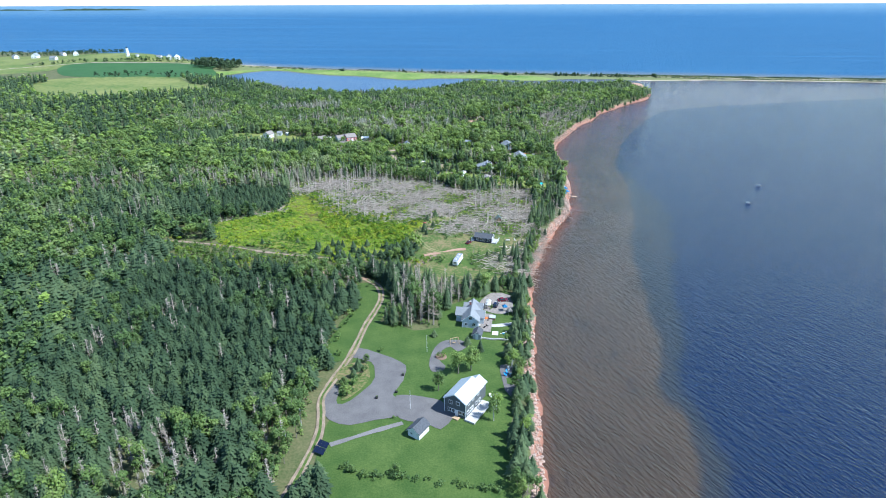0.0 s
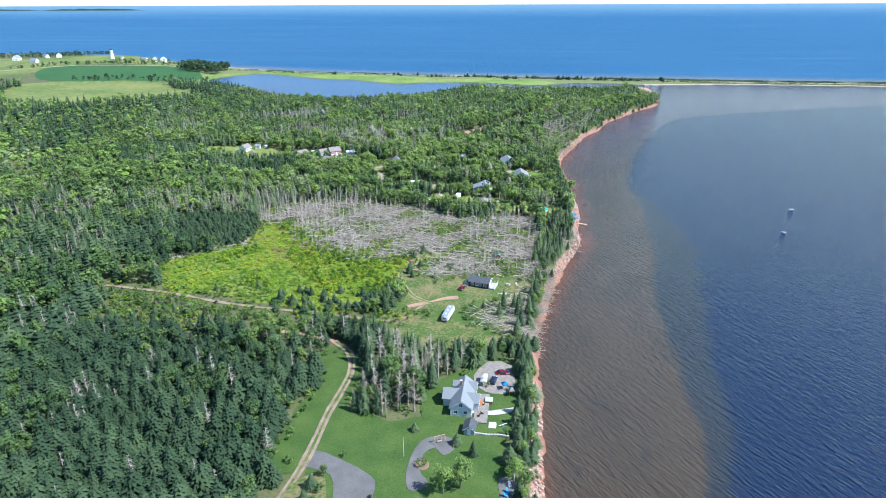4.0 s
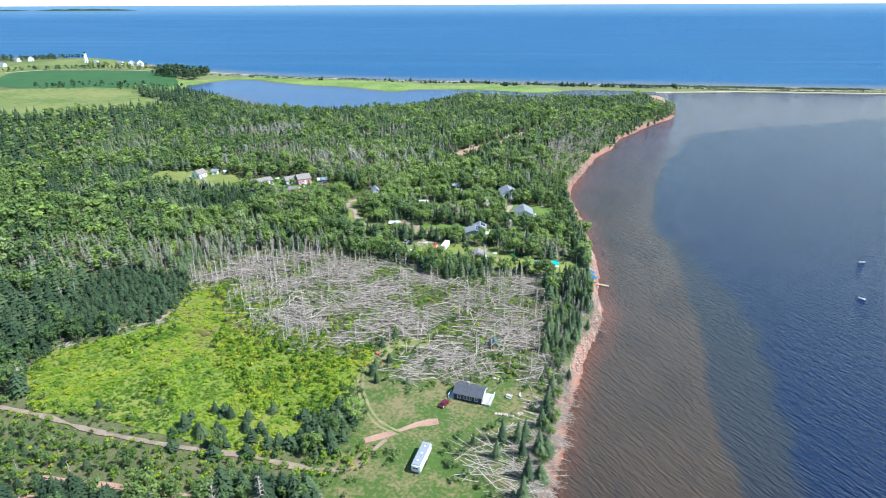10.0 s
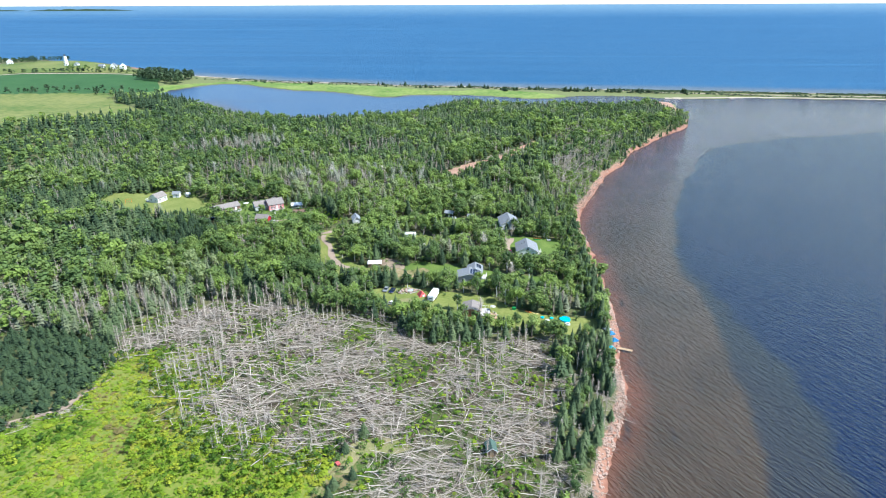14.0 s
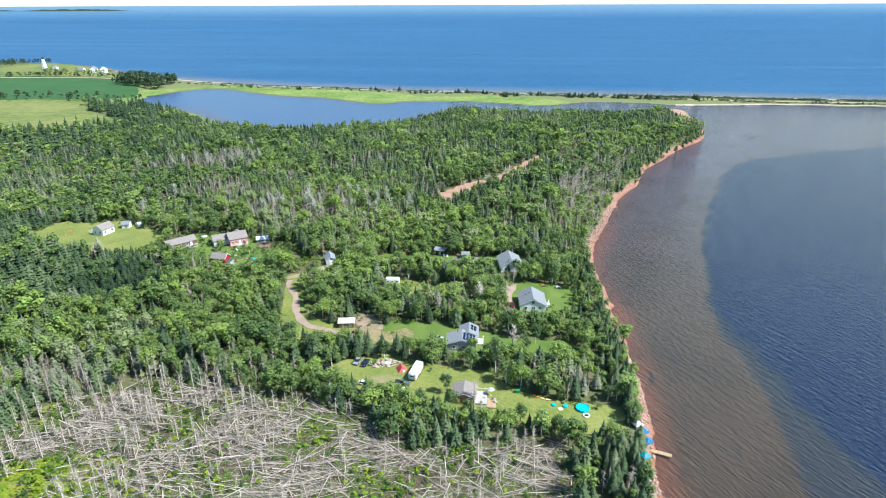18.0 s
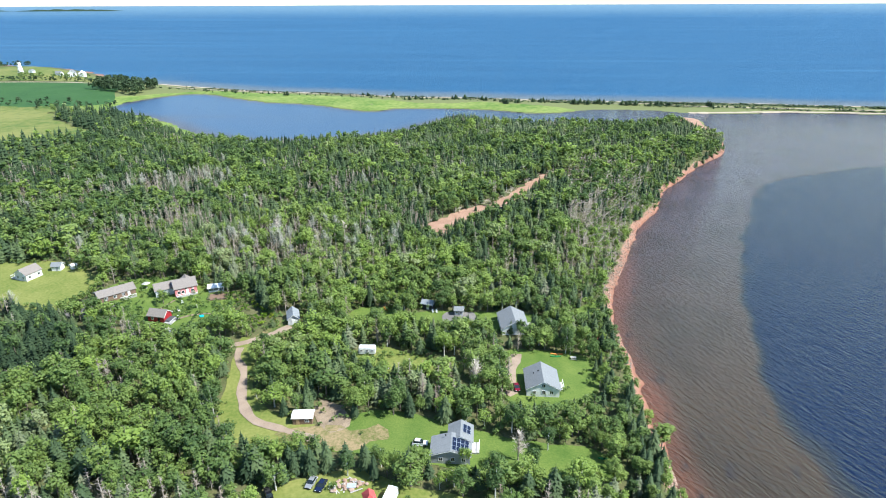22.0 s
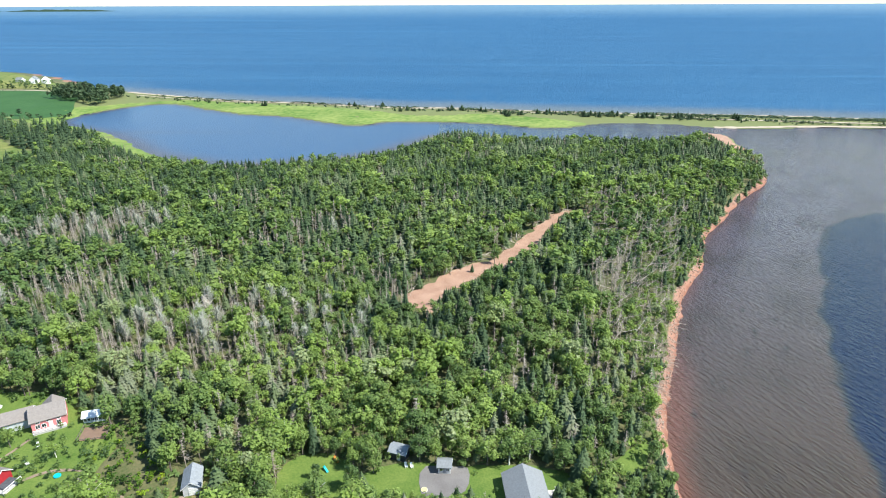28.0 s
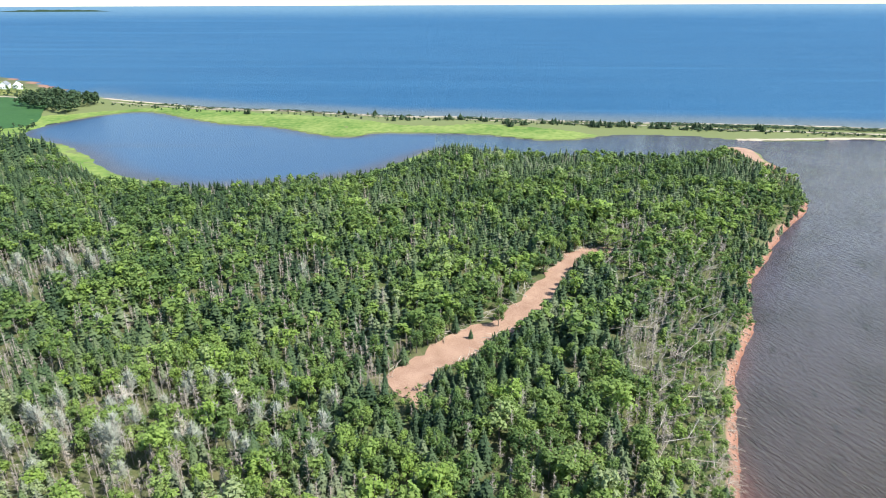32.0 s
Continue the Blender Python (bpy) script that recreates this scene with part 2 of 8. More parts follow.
LAND = np.vstack([np.array(SHORE[:1]), BANK_LINE, LOW_LINE, np.array(POND[-1:]), np.array(SPIT_N[:1]), NORTH_LINE, np.array(NORTH)])


def shore_distances(x, y):
    land = inside(x, y, LAND)
    db = line_distance(x, y, BANK_LINE) + 1.2 * wave(x, y, 9) + 0.7 * wave(x, y, 3.3, 2)
    dl = np.minimum(line_distance(x, y, LOW_LINE), line_distance(x, y, NORTH_LINE)) + 4 * wave(x, y, 22)
    dc = line_distance(x, y, CLIFF_LINE)
    return land, db, dl, dc


def height(x, y):
    """Ground level: a low red bank on the bay, marshy edges on the pond, a gentle rise inland."""
    x, y = np.asarray(x, float), np.asarray(y, float)
    land, db, dl, dc = shore_distances(x, y)
    bank = np.interp(db, [-50, 0, 1.4, 2.7, 5, 45], [-1, 0.05, 0.5, 2.4, 3.7, 5.0])
    low = np.interp(dl, [-50, 0, 25, 70, 220], [-0.3, 0.1, 1.2, 3.4, 5.4])
    cliff = np.interp(dc, [0, 15, 120, 400], [1.5, 8, 11, 6])
    z = np.minimum(np.minimum(bank, low), cliff) + 0.35 * wave(x, y, 60) * np.clip(db / 60, 0, 1) * np.clip(dl / 60, 0, 1)
    z = z + 8 * np.exp(-((x + 618) ** 2 + (y - 1238) ** 2) / 170 ** 2) * np.clip(dc / 40, 0, 1)
    wet = -np.minimum(3.0, 0.3 + np.minimum(np.minimum(db, dl), dc) * 0.06)
    return np.where(land, z, wet)


def grid_mesh(name, xs, ys, z):
    nx, ny = len(xs), len(ys)
    gx, gy = np.meshgrid(xs, ys)
    co = np.stack([gx, gy, z], -1).reshape(-1, 3)
    i = np.arange(nx * ny).reshape(ny, nx)
    f = np.stack([i[:-1, :-1], i[:-1, 1:], i[1:, 1:], i[1:, :-1]], -1).reshape(-1, 4)
    return array_mesh(name, co, f)


def array_mesh(name, co, faces):
    me = bpy.data.meshes.new(name)
    k = faces.shape[1]
    me.vertices.add(len(co))
    me.vertices.foreach_set("co", np.asarray(co, np.float32).ravel())
    me.loops.add(faces.size)
    me.loops.foreach_set("vertex_index", faces.astype(np.int32).ravel())
    me.polygons.add(len(faces))
    me.polygons.foreach_set("loop_start", np.arange(0, faces.size, k, dtype=np.int32))
    me.polygons.foreach_set("loop_total", np.full(len(faces), k, np.int32))
    me.update(calc_edges=True)
    return me


def vertex_value(me, name, values):
    a = me.attributes.new(name, 'FLOAT', 'POINT')
    a.data.foreach_set("value", np.asarray(values, np.float32).ravel())


def steps(*spans):
    """Grid lines: (from, to, step) spans joined end to end."""
    out = []
    for a, b, s in spans:
        out += list(np.arange(a, b - 1e-6, s))
    return np.array(out + [spans[-1][1]])


# the ground, one sheet
gxs = steps((-4600, -1000, 300), (-1000, -340, 30), (-340, -20, 8), (-20, 300, 2.8), (300, 460, 8), (460, 1000, 45), (1000, 4600, 450))
gys = steps((-400, 60, 40), (60, 830, 3.0), (830, 1240, 8), (1240, 1700, 40))
gx, gy = np.meshgrid(gxs, gys)
GROUND_Z = height(gx, gy)
me = grid_mesh("ground", gxs, gys, GROUND_Z)


def hz(x, y):
    """Ground level at one place, from the ground's own grid."""
    i = int(np.clip(np.searchsorted(gxs, x) - 1, 0, len(gxs) - 2))
    j = int(np.clip(np.searchsorted(gys, y) - 1, 0, len(gys) - 2))
    u, v = (x - gxs[i]) / (gxs[i + 1] - gxs[i]), (y - gys[j]) / (gys[j + 1] - gys[j])
    g = GROUND_Z
    return float((g[j, i] * (1 - u) + g[j, i + 1] * u) * (1 - v) + (g[j + 1, i] * (1 - u) + g[j + 1, i + 1] * u) * v)


def ground_mat():
    m = make_mat("forest_floor", (0.06, 0.085, 0.025), (0.15, 0.135, 0.065), 0.15, 0.95, 0.6, 10)
    nt = m.node_tree
    b = nt.nodes["Principled BSDF"]
    old = b.inputs["Base Color"].links[0].from_socket
    geo = nt.nodes.new("ShaderNodeNewGeometry")
    sep = nt.nodes.new("ShaderNodeSeparateXYZ")
    nt.links.new(geo.outputs["Position"], sep.inputs[0])
    n = nt.nodes.new("ShaderNodeTexNoise")
    n.inputs["Scale"].default_value, n.inputs["Detail"].default_value = 0.35, 4
    nt.links.new(geo.outputs["Position"], n.inputs["Vector"])
    z = nt.nodes.new("ShaderNodeMath")
    z.operation = 'MULTIPLY_ADD'
    z.inputs[1].default_value = 1.4
    nt.links.new(n.outputs["Fac"], z.inputs[0])
    nt.links.new(sep.outputs["Z"], z.inputs[2])
    ramp = nt.nodes.new("ShaderNodeValToRGB")
    cr = ramp.color_ramp
    cr.elements[0].position, cr.elements[0].color = 0.06, (0.19, 0.075, 0.046, 1)
    cr.elements[1].position, cr.elements[1].color = 0.62, (0.27, 0.165, 0.115, 1)
    e = cr.elements.new(0.22)
    e.color = (0.30, 0.155, 0.105, 1)
    sc = nt.nodes.new("ShaderNodeMath")
    sc.operation = 'DIVIDE'
    sc.inputs[1].default_value = 6.0
    nt.links.new(z.outputs[0], sc.inputs[0])
    nt.links.new(sc.outputs[0], ramp.inputs[0])
    mr = nt.nodes.new("ShaderNodeMapRange")
    mr.inputs["From Min"].default_value, mr.inputs["From Max"].default_value = 2.9, 3.5
    nt.links.new(z.outputs[0], mr.inputs["Value"])
    mx = nt.nodes.new("ShaderNodeMix")
    mx.data_type = 'RGBA'
    nt.links.new(mr.outputs[0], mx.inputs["Factor"])
    nt.links.new(ramp.outputs[0], mx.inputs["A"])
    nt.links.new(old, mx.inputs["B"])
    at = nt.nodes.new("ShaderNodeAttribute")
    at.attribute_name = "marshy"
    my = nt.nodes.new("ShaderNodeMix")
    my.data_type = 'RGBA'
    nt.links.new(at.outputs["Fac"], my.inputs["Factor"])
    nt.links.new(mx.outputs["Result"], my.inputs["A"])
    my.inputs["B"].default_value = (0.155, 0.175, 0.065, 1)
    nt.links.new(my.outputs["Result"], b.inputs["Base Color"])
    return m


g_land, g_db, g_dl, g_dc = shore_distances(gx, gy)
vertex_value(me, "marshy", np.clip((g_db - 25) / 20, 0, 1) * np.clip((90 - g_dl) / 30, 0, 1))
me.materials.append(ground_mat())
ground = tagged(new("ground", me), "forest floor, red sandy beach and low clay bank", "ground", kind="structure")

# the sea, rising to the horizon far out
sxs = steps((-4600, -1000, 300), (-1000, -360, 40), (-360, 20, 10), (20, 300, 2.5), (300, 420, 5), (420, 1000, 30), (1000, 4600, 300))
sys_ = steps((-400, -40, 60), (-40, 80, 8), (80, 720, 3.5), (720, 1240, 10), (1240, 2000, 60), (2000, 5100, 200))
gx, gy = np.meshgrid(sxs, sys_)
rise = np.clip((gy - 1800) / 3300, 0, 1)
me = grid_mesh("sea", sxs, sys_, 80.5 * rise ** 1.6)
jag = 1.6 * wave(gx, gy, 24) + 1.3 * wave(gx, gy, 8, 3)
dd = line_distance(gx, gy, DEEP, True) * np.where(inside(gx, gy, DEEP), 1, -1) + jag
ds = line_distance(gx, gy, SHOAL, True) * np.where(inside(gx, gy, SHOAL), 1, -1) + 1.8 * jag
db = line_distance(gx, gy, BANK_LINE)
north = line_distance(gx, gy, NORTH_LINE)
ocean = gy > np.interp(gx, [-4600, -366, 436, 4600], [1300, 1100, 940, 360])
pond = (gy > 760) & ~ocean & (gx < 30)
smooth = lambda a, lo, hi: (lambda t: t * t * (3 - 2 * t))(np.clip((a - lo) / (hi - lo), 0, 1))
vertex_value(me, "deep", 0.06 * smooth(db, 15, 80) + 0.50 * smooth(dd, -1.3, 1.3) + 0.44 * smooth(ds, -2.2, 2.2))
vertex_value(me, "bank", smooth(db + 3 * wave(gx, gy, 25, 1) + 5 * (1 - smooth(gy, 180, 320)) + 4 * smooth(gy, 480, 600), 0, 9.5))
vertex_value(me, "lagoon_sheen", 0.9 * smooth(gy, 400, 720))
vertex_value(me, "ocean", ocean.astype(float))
# pond blue runs on east, painting the sky's reflection into the channel's colour
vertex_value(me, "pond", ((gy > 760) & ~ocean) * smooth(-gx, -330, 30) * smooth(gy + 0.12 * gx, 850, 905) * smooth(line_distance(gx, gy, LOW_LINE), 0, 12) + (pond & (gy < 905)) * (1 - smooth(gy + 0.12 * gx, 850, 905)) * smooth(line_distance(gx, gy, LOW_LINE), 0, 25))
# painted haze sets in far out and grows towards the horizon
vertex_value(me, "horizon_haze", 0.85 * smooth(gy, 3300, 5000))
vertex_value(me, "surf", 1 - smooth(north, 4, 70))
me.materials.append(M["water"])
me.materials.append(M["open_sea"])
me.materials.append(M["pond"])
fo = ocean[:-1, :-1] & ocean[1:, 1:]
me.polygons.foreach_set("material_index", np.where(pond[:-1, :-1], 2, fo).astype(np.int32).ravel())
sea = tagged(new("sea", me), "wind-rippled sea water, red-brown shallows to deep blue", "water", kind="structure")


# ---------------- patches of ground cover, draped on the ground
def patch(name, outline, mat, lift, label, category="ground", ragged=0.6, cell=5.0, kind="structure", smooth_line=True):
    line = rounded(outline, True, 2.5) if smooth_line else np.array(outline, float)
    n = len(line)
    nrm = np.roll(line, -1, 0) - np.roll(line, 1, 0)
    nrm = np.stack([nrm[:, 1], -nrm[:, 0]], 1) / (np.linalg.norm(nrm, axis=1)[:, None] + 1e-9)
    line = line + nrm * (ragged * wave(line[:, 0], line[:, 1], 4.0) + 0.5 * ragged * wave(line[:, 0], line[:, 1], 1.5, 3))[:, None]
    lo, hi = line.min(0), line.max(0)
    ax, ay = np.meshgrid(np.arange(lo[0], hi[0], cell), np.arange(lo[1], hi[1], cell))
    keep = inside(ax, ay, line) & (line_distance(ax, ay, line, True) > cell * 0.4)
    pts = [Vector(p) for p in line] + [Vector(p) for p in np.stack([ax[keep], ay[keep]], 1)]
    vs, _, fs, *_ = geometry.delaunay_2d_cdt(pts, [(i, (i + 1) % n) for i in range(n)], [], 1, 1e-4)
    co = np.array([(v.x, v.y) for v in vs])
    z = height(co[:, 0], co[:, 1]) + lift
    m = bpy.data.meshes.new(name)
    m.from_pydata([(a, b, c) for (a, b), c in zip(co, z)], [], [list(f) for f in fs])
    m.materials.append(M[mat])
    return tagged(new(name, m), label, category, kind=kind)


def strip(name, centre, width, mat, lift, label, category="road", ragged=0.25, ruts=False):
    """A road or path along a smooth centre line."""
    c = rounded(centre, False, 2.0)
    d = np.gradient(c, axis=0)
    d = np.stack([-d[:, 1], d[:, 0]], 1) / (np.linalg.norm(d, axis=1)[:, None] + 1e-9)
    w = width / 2 + ragged * wave(c[:, 0], c[:, 1], 5)
    rows = [c + d * (w * k)[:, None] for k in ((-1, -0.32, 0, 0.32, 1) if ruts else (-1, -0.5, 0, 0.5, 1))]
    co = np.stack(rows, 1).reshape(-1, 2)
    z = height(co[:, 0], co[:, 1]) + lift
    i = np.arange(len(co)).reshape(-1, 5)
    f = np.stack([i[:-1, :-1], i[1:, :-1], i[1:, 1:], i[:-1, 1:]], -1).reshape(-1, 4)
    m = array_mesh(name, np.column_stack([co, z]), f)
    m.polygons.foreach_set("use_smooth", np.ones(len(f), bool))
    m.materials.append(M[mat])
    if ruts:
        m.materials.append(M["rough_grass"])
        m.polygons.foreach_set("material_index", np.tile([0, 1, 1, 0], len(f) // 4).astype(np.int32))
    return tagged(new(name, m), label, category, kind="structure")


YARD_A = [(-31, 132), (-31, 117), (-24, 98), (15, 98), (16.5, 128), (20, 142), (21, 165), (19, 194), (12, 206), (4, 202), (1, 188), (-10, 184), (-24, 188), (-30, 149)]
YARD_B = [(3, 180), (22, 178), (26, 196), (27, 213), (19, 216), (12, 210), (3, 203), (-2, 192)]
TURN = [(-28.8, 172), (-19.4, 167.8), (-11.7, 161.6), (-12.1, 153.5), (-14.5, 146.4), (-11.3, 142.9), (-11.5, 137.2), (-18.4, 135.1), (-25.1, 132.8), (-31, 135.2), (-35.6, 143.6), (-33.5, 152), (-30.6, 150.1), (-30.3, 143.8), (-28.3, 142), (-23.1, 148.4), (-20.7, 155.0), (-22.5, 163.5), (-29, 166)]
ISLE = [(-31, 160), (-26, 164.5), (-23.5, 162), (-22, 155.5), (-24, 149), (-28, 143.5), (-29.2, 145), (-29.4, 150.5), (-32.3, 155)]
LANE_VERGE = [(-39, 166), (-36, 188), (-33, 205), (-35, 219), (-27, 222), (-21, 214), (-20, 200), (-24, 184), (-29, 166)]
MEADOW = [(-103, 264), (-117, 286), (-113, 296), (-104, 301), (-98, 310), (-88, 313), (-87, 328), (-86, 339), (-70, 341), (-62, 322), (-55, 310), (-43, 300), (-29, 296), (-18, 293), (-10, 287), (-14, 277), (-15, 267), (-16, 262), (-21, 256), (-25, 250), (-32, 245), (-40, 246), (-55, 251), (-71, 256), (-85, 261)]
FIELD = [(-12, 260), (-15, 275), (-8, 298), (2, 290), (8, 282), (26, 282), (42, 274), (38, 257), (31, 230), (20, 224), (-1, 222), (-16, 230), (-22, 238), (-14, 247)]
BLOW = [(-94, 351), (-92, 363), (-75, 375), (-56, 379), (-30, 370), (-2, 364), (3, 352), (17, 347), (50, 353), (52, 329), (49, 310), (46, 287), (40, 275), (23, 278), (12, 277), (4, 273), (-2, 276), (-6, 284), (-2, 291), (-19, 294), (-30, 299), (-44, 304), (-56, 314), (-54, 320), (-58, 337), (-70, 344), (-89, 345)]
BORDER = [(-92, 341), (-72, 347), (-58, 346), (-48, 330), (-48, 312), (-27, 303), (-10, 296), (-12, 288), (-45, 296), (-66, 316), (-72, 332)]
GREY_WEST = [(-165, 345), (-95, 346), (-92, 366), (-62, 379), (-40, 377), (-42, 384), (-80, 390), (-165, 388)]
SHRUBS = [(-64, 316), (-47, 306), (-27, 304), (-13.7, 295), (-16.6, 270), (-22, 258), (-40, 262), (-51, 274), (-66, 300)]
TRACK_END = [(-8.5, 289), (-8, 296), (-4.6, 300.8), (3.1, 301), (9, 297.5), (4, 295.6), (-3.8, 294.5), (-6, 289)]
CLUMP = [(-75, 337), (-60, 337), (-55, 322), (-68, 322)]
BLOW_B = [(14, 247), (33, 259), (37, 250), (33, 229), (17, 236)]
OVAL = [(-184, 499), (-176, 521), (-140, 521), (-116, 505), (-112, 491), (-118, 476), (-132, 477), (-152, 484)]
FARM_YARD = [(-109, 483), (-102, 503), (-77, 503), (-61, 493), (-52, 480), (-56, 464), (-66, 456), (-82, 462), (-92, 472)]
LOOP_VERGE = [(-42.5, 456), (-39, 431), (-35.5, 411), (-24, 401), (-8, 400), (-4, 407), (-20, 415), (-29, 424), (-32.5, 438), (-37, 452)]
YARD_C = [(-10, 402), (-5, 410), (9, 416), (26, 411), (44, 404), (66, 400), (66, 390), (44, 389), (24, 394), (5, 398)]
YARD_D = [(46, 446), (54, 447.5), (61, 447.5), (73, 443), (71, 425), (58, 416), (45, 417)]
YARD_E = [(-7, 463), (-8, 471), (-6, 477), (2, 478), (8, 475.5), (10, 471), (15, 473), (21, 475), (27, 474.5), (37, 473), (46, 474), (56, 473), (62, 471), (62, 466), (47, 459), (41, 462), (36, 464), (29, 462), (18, 462), (9, 463), (1, 463.5)]
BANK_LAWN = [(73, 473), (79, 480.5), (84, 482), (82, 475), (77, 470.5)]
YARD_F = [(-4, 441), (4, 450), (15, 446), (22, 443), (31, 441), (31, 434), (17, 435), (6, 434)]
YARD_G = [(-17, 379), (-11, 389), (5, 393), (18, 387), (34, 383), (42, 374), (54, 369), (71, 366), (70, 356), (57, 355), (36, 360), (19, 365), (6, 371), (-8, 375)]
CUT = [(17.7, 562.5), (21, 570.4), (27.4, 578.4), (31, 583.5), (40.4, 592.5), (52, 600), (57.3, 607.5), (65, 618.6), (72.7, 631), (81.5, 648), (92, 663), (107, 670.3), (114.6, 663), (104, 658.6), (92, 649), (86.7, 635.4), (77.3, 616), (67.7, 603.5), (59, 593.6), (52, 590), (46, 578), (38, 572.5), (33, 569), (30, 560.8), (29, 551.4), (25.4, 553), (20, 559)]
LEANING = [(112, 690), (172, 681), (150, 640), (132, 590), (112, 545), (98, 517), (84, 526), (92, 560), (90, 588), (100, 633)]
THIN = [(-24, 199), (-23, 217), (-8, 225), (8, 220), (12, 211), (1, 190), (-5, 182), (-19, 180)]
DARK_WOOD = [(-245, 505), (-187, 527), (-150, 500), (-146, 478), (-122, 476), (-93, 454), (-84, 430), (-108, 428), (-150, 436), (-212, 450)]
GREY_A = [(-190, 632), (-150, 652), (-108, 652), (-98, 618), (-180, 606)]
GREY_B = [(-78, 520), (-74, 548), (-40, 560), (6, 548), (4, 526), (-46, 517)]
CROP = [(-590, 975), (-640, 1110), (-428, 1146), (-388, 1070), (-367, 985), (-501, 940)]
HAY = [(-470, 724), (-560, 852), (-560, 925), (-415, 962), (-362, 890), (-312, 842), (-268, 800), (-330, 770), (-398, 722)]
UPPER = [(-720, 1120), (-760, 1293), (-690, 1355), (-530, 1240), (-452, 1175), (-631, 1126), (-640, 1020)]
GLADE = [(-92, 366), (-72, 374), (-50, 372), (-52, 366), (-70, 364), (-88, 360)]
APRON = [(-40, 452), (-34, 462), (-30, 472), (-23, 472), (-23, 460), (-30, 452)]


def round_spot(px, py, r):
    return [(px + r * math.cos(a * 0.785), py + r * math.sin(a * 0.785)) for a in range(8)]


SPOTS = [round_spot(*v) for v in ((-12, 410, 6), (1, 445, 6), (49, 460, 8), (20, 476, 5), (31, 471, 4), (28, 399, 8), (27, 368, 6), (-108, 479, 5), (-100, 487, 8), (-76, 492, 8),
                                  (-76, 467, 6), (10, 190, 9), (28, 295, 3), (-27, 466, 5), (54, 426, 8), (14, 382, 6), (-14, 383, 4), (-6, 386, 4), (74, 354, 3.5), (72, 347, 3))]
PLANT = [(-134, 352), (-120, 359), (-91, 346), (-88, 330), (-89, 314), (-98, 311), (-116, 313), (-124, 320)]
TRACK_SIDE = [(-130, 273), (-100, 265), (-55, 251), (-23, 244.5), (-8, 248), (-2, 244), (-8, 239), (-18, 237), (-40, 240), (-60, 243), (-102, 255), (-130, 263)]
SCRUB = [(-120, 262), (-60, 246), (-42, 240), (-38, 232), (-60, 230), (-125, 232)]
SAND_POINT = [(262, 822), (275, 834), (284, 875), (280, 895), (264, 898), (253, 882), (258, 850)]
MARSH_EDGE = [(-338, 962), (-279, 919), (-239, 880), (-206, 841), (-179, 818), (-150, 802), (-135, 795), (-150, 780), (-190, 793), (-222, 832), (-257, 878), (-287, 908), (-330, 938), (-385, 965), (-395, 1020), (-372, 1040), (-350, 1010), (-342, 985)]
SCRUB_YARD = [(-58, 487), (-54, 492), (-43, 480), (-33, 468), (-37, 461), (-48, 466), (-58, 476)]
CLEARINGS = [BORDER, BANK_LAWN, SCRUB_YARD, SAND_POINT, MARSH_EDGE] + [[(-87, 228), (-85, 232), (-77, 228), (-76, 223), (-81, 224)]] + [[(-11, 414), (-9, 422), (-2, 420), (2, 408)]] + [PLANT, TRACK_SIDE] + [APRON] + SPOTS + [YARD_A, YARD_B, TURN, MEADOW, FIELD, BLOW, BLOW_B, OVAL, FARM_YARD, LOOP_VERGE, LANE_VERGE, YARD_C, YARD_D, YARD_E, YARD_F, YARD_G, CUT, CROP, HAY, UPPER, GLADE]

patch("lawn_1", YARD_A, "shaded_lawn", 0.12, "mown green lawn round the shingled house")
patch("lawn_2", YARD_B, "shaded_lawn", 0.16, "mown green lawn by the grey seaside house")
patch("gravel_turning", TURN, "shaded_gravel", 0.2, "grey gravel turning circle", "road", 0.3)
patch("gravel_drive", [(-13.5, 146), (-0.9, 144.4), (1.5, 140.3), (3, 137.1), (-0.8, 131.7), (-4.3, 134), (-12, 136)], "shaded_gravel", 0.24, "grey gravel parking by a house", "road", 0.3)
patch("lane_verge", LANE_VERGE, "shaded_lawn", 0.14, "green grass verge beside the lane")
patch("isle", ISLE, "rough_grass", 0.26, "rough grass island inside the turning circle", "ground", 0.3)
patch("patio_1", [(-4.5, 162), (-3.7, 169.4), (-1.2, 175.8), (2.4, 178), (6.8, 177.1), (7.4, 173.1), (4.5, 170.4), (2.5, 173.5), (-0.5, 171), (-1.4, 166), (0.6, 162), (-0.5, 159), (-3.4, 158.9)], "shaded_gravel", 0.22, "grey gravel garden path round a bed", "path", 0.3)
patch("patio_2", [(18.0, 163.2), (22.0, 162.1), (24.4, 154.3), (24, 147.2), (19.1, 147.2), (17.8, 153.3)], "shaded_gravel", 0.22, "grey gravel sitting place by the shore", "path", 0.3)
patch("gravel_yard", [(14, 206), (19, 214), (26, 212), (25, 199), (19, 197), (15, 200)], "pavers", 0.24, "grey gravel parking yard under trees", "road", 0.3)
patch("meadow", MEADOW, "meadow", 0.15, "bright yellow-green overgrown meadow")
patch("field", FIELD, "rough_grass", 0.17, "rough grass field with bare patches")
patch("border_scrub", BORDER, "meadow", 0.10, "weedy ground between meadow and fallen trees")
patch("track_end", TRACK_END, "wheel_track", 0.24, "pale worn grass at the end of a track", "ground", 0.8)
patch("blowdown_floor", BLOW, "litter", 0.13, "grassy ground under the blown-down trees")
strip("bare_soil", [(-8.5, 250), (-4, 252), (0.5, 254.2), (5, 256.8), (10.5, 258.2)], 2.6, "dirt", 0.22, "bare reddish soil in the grass", "ground", 1.1)
patch("oval_lawn", OVAL, "dry_lawn", 0.15, "pale mown lawn in the forest")
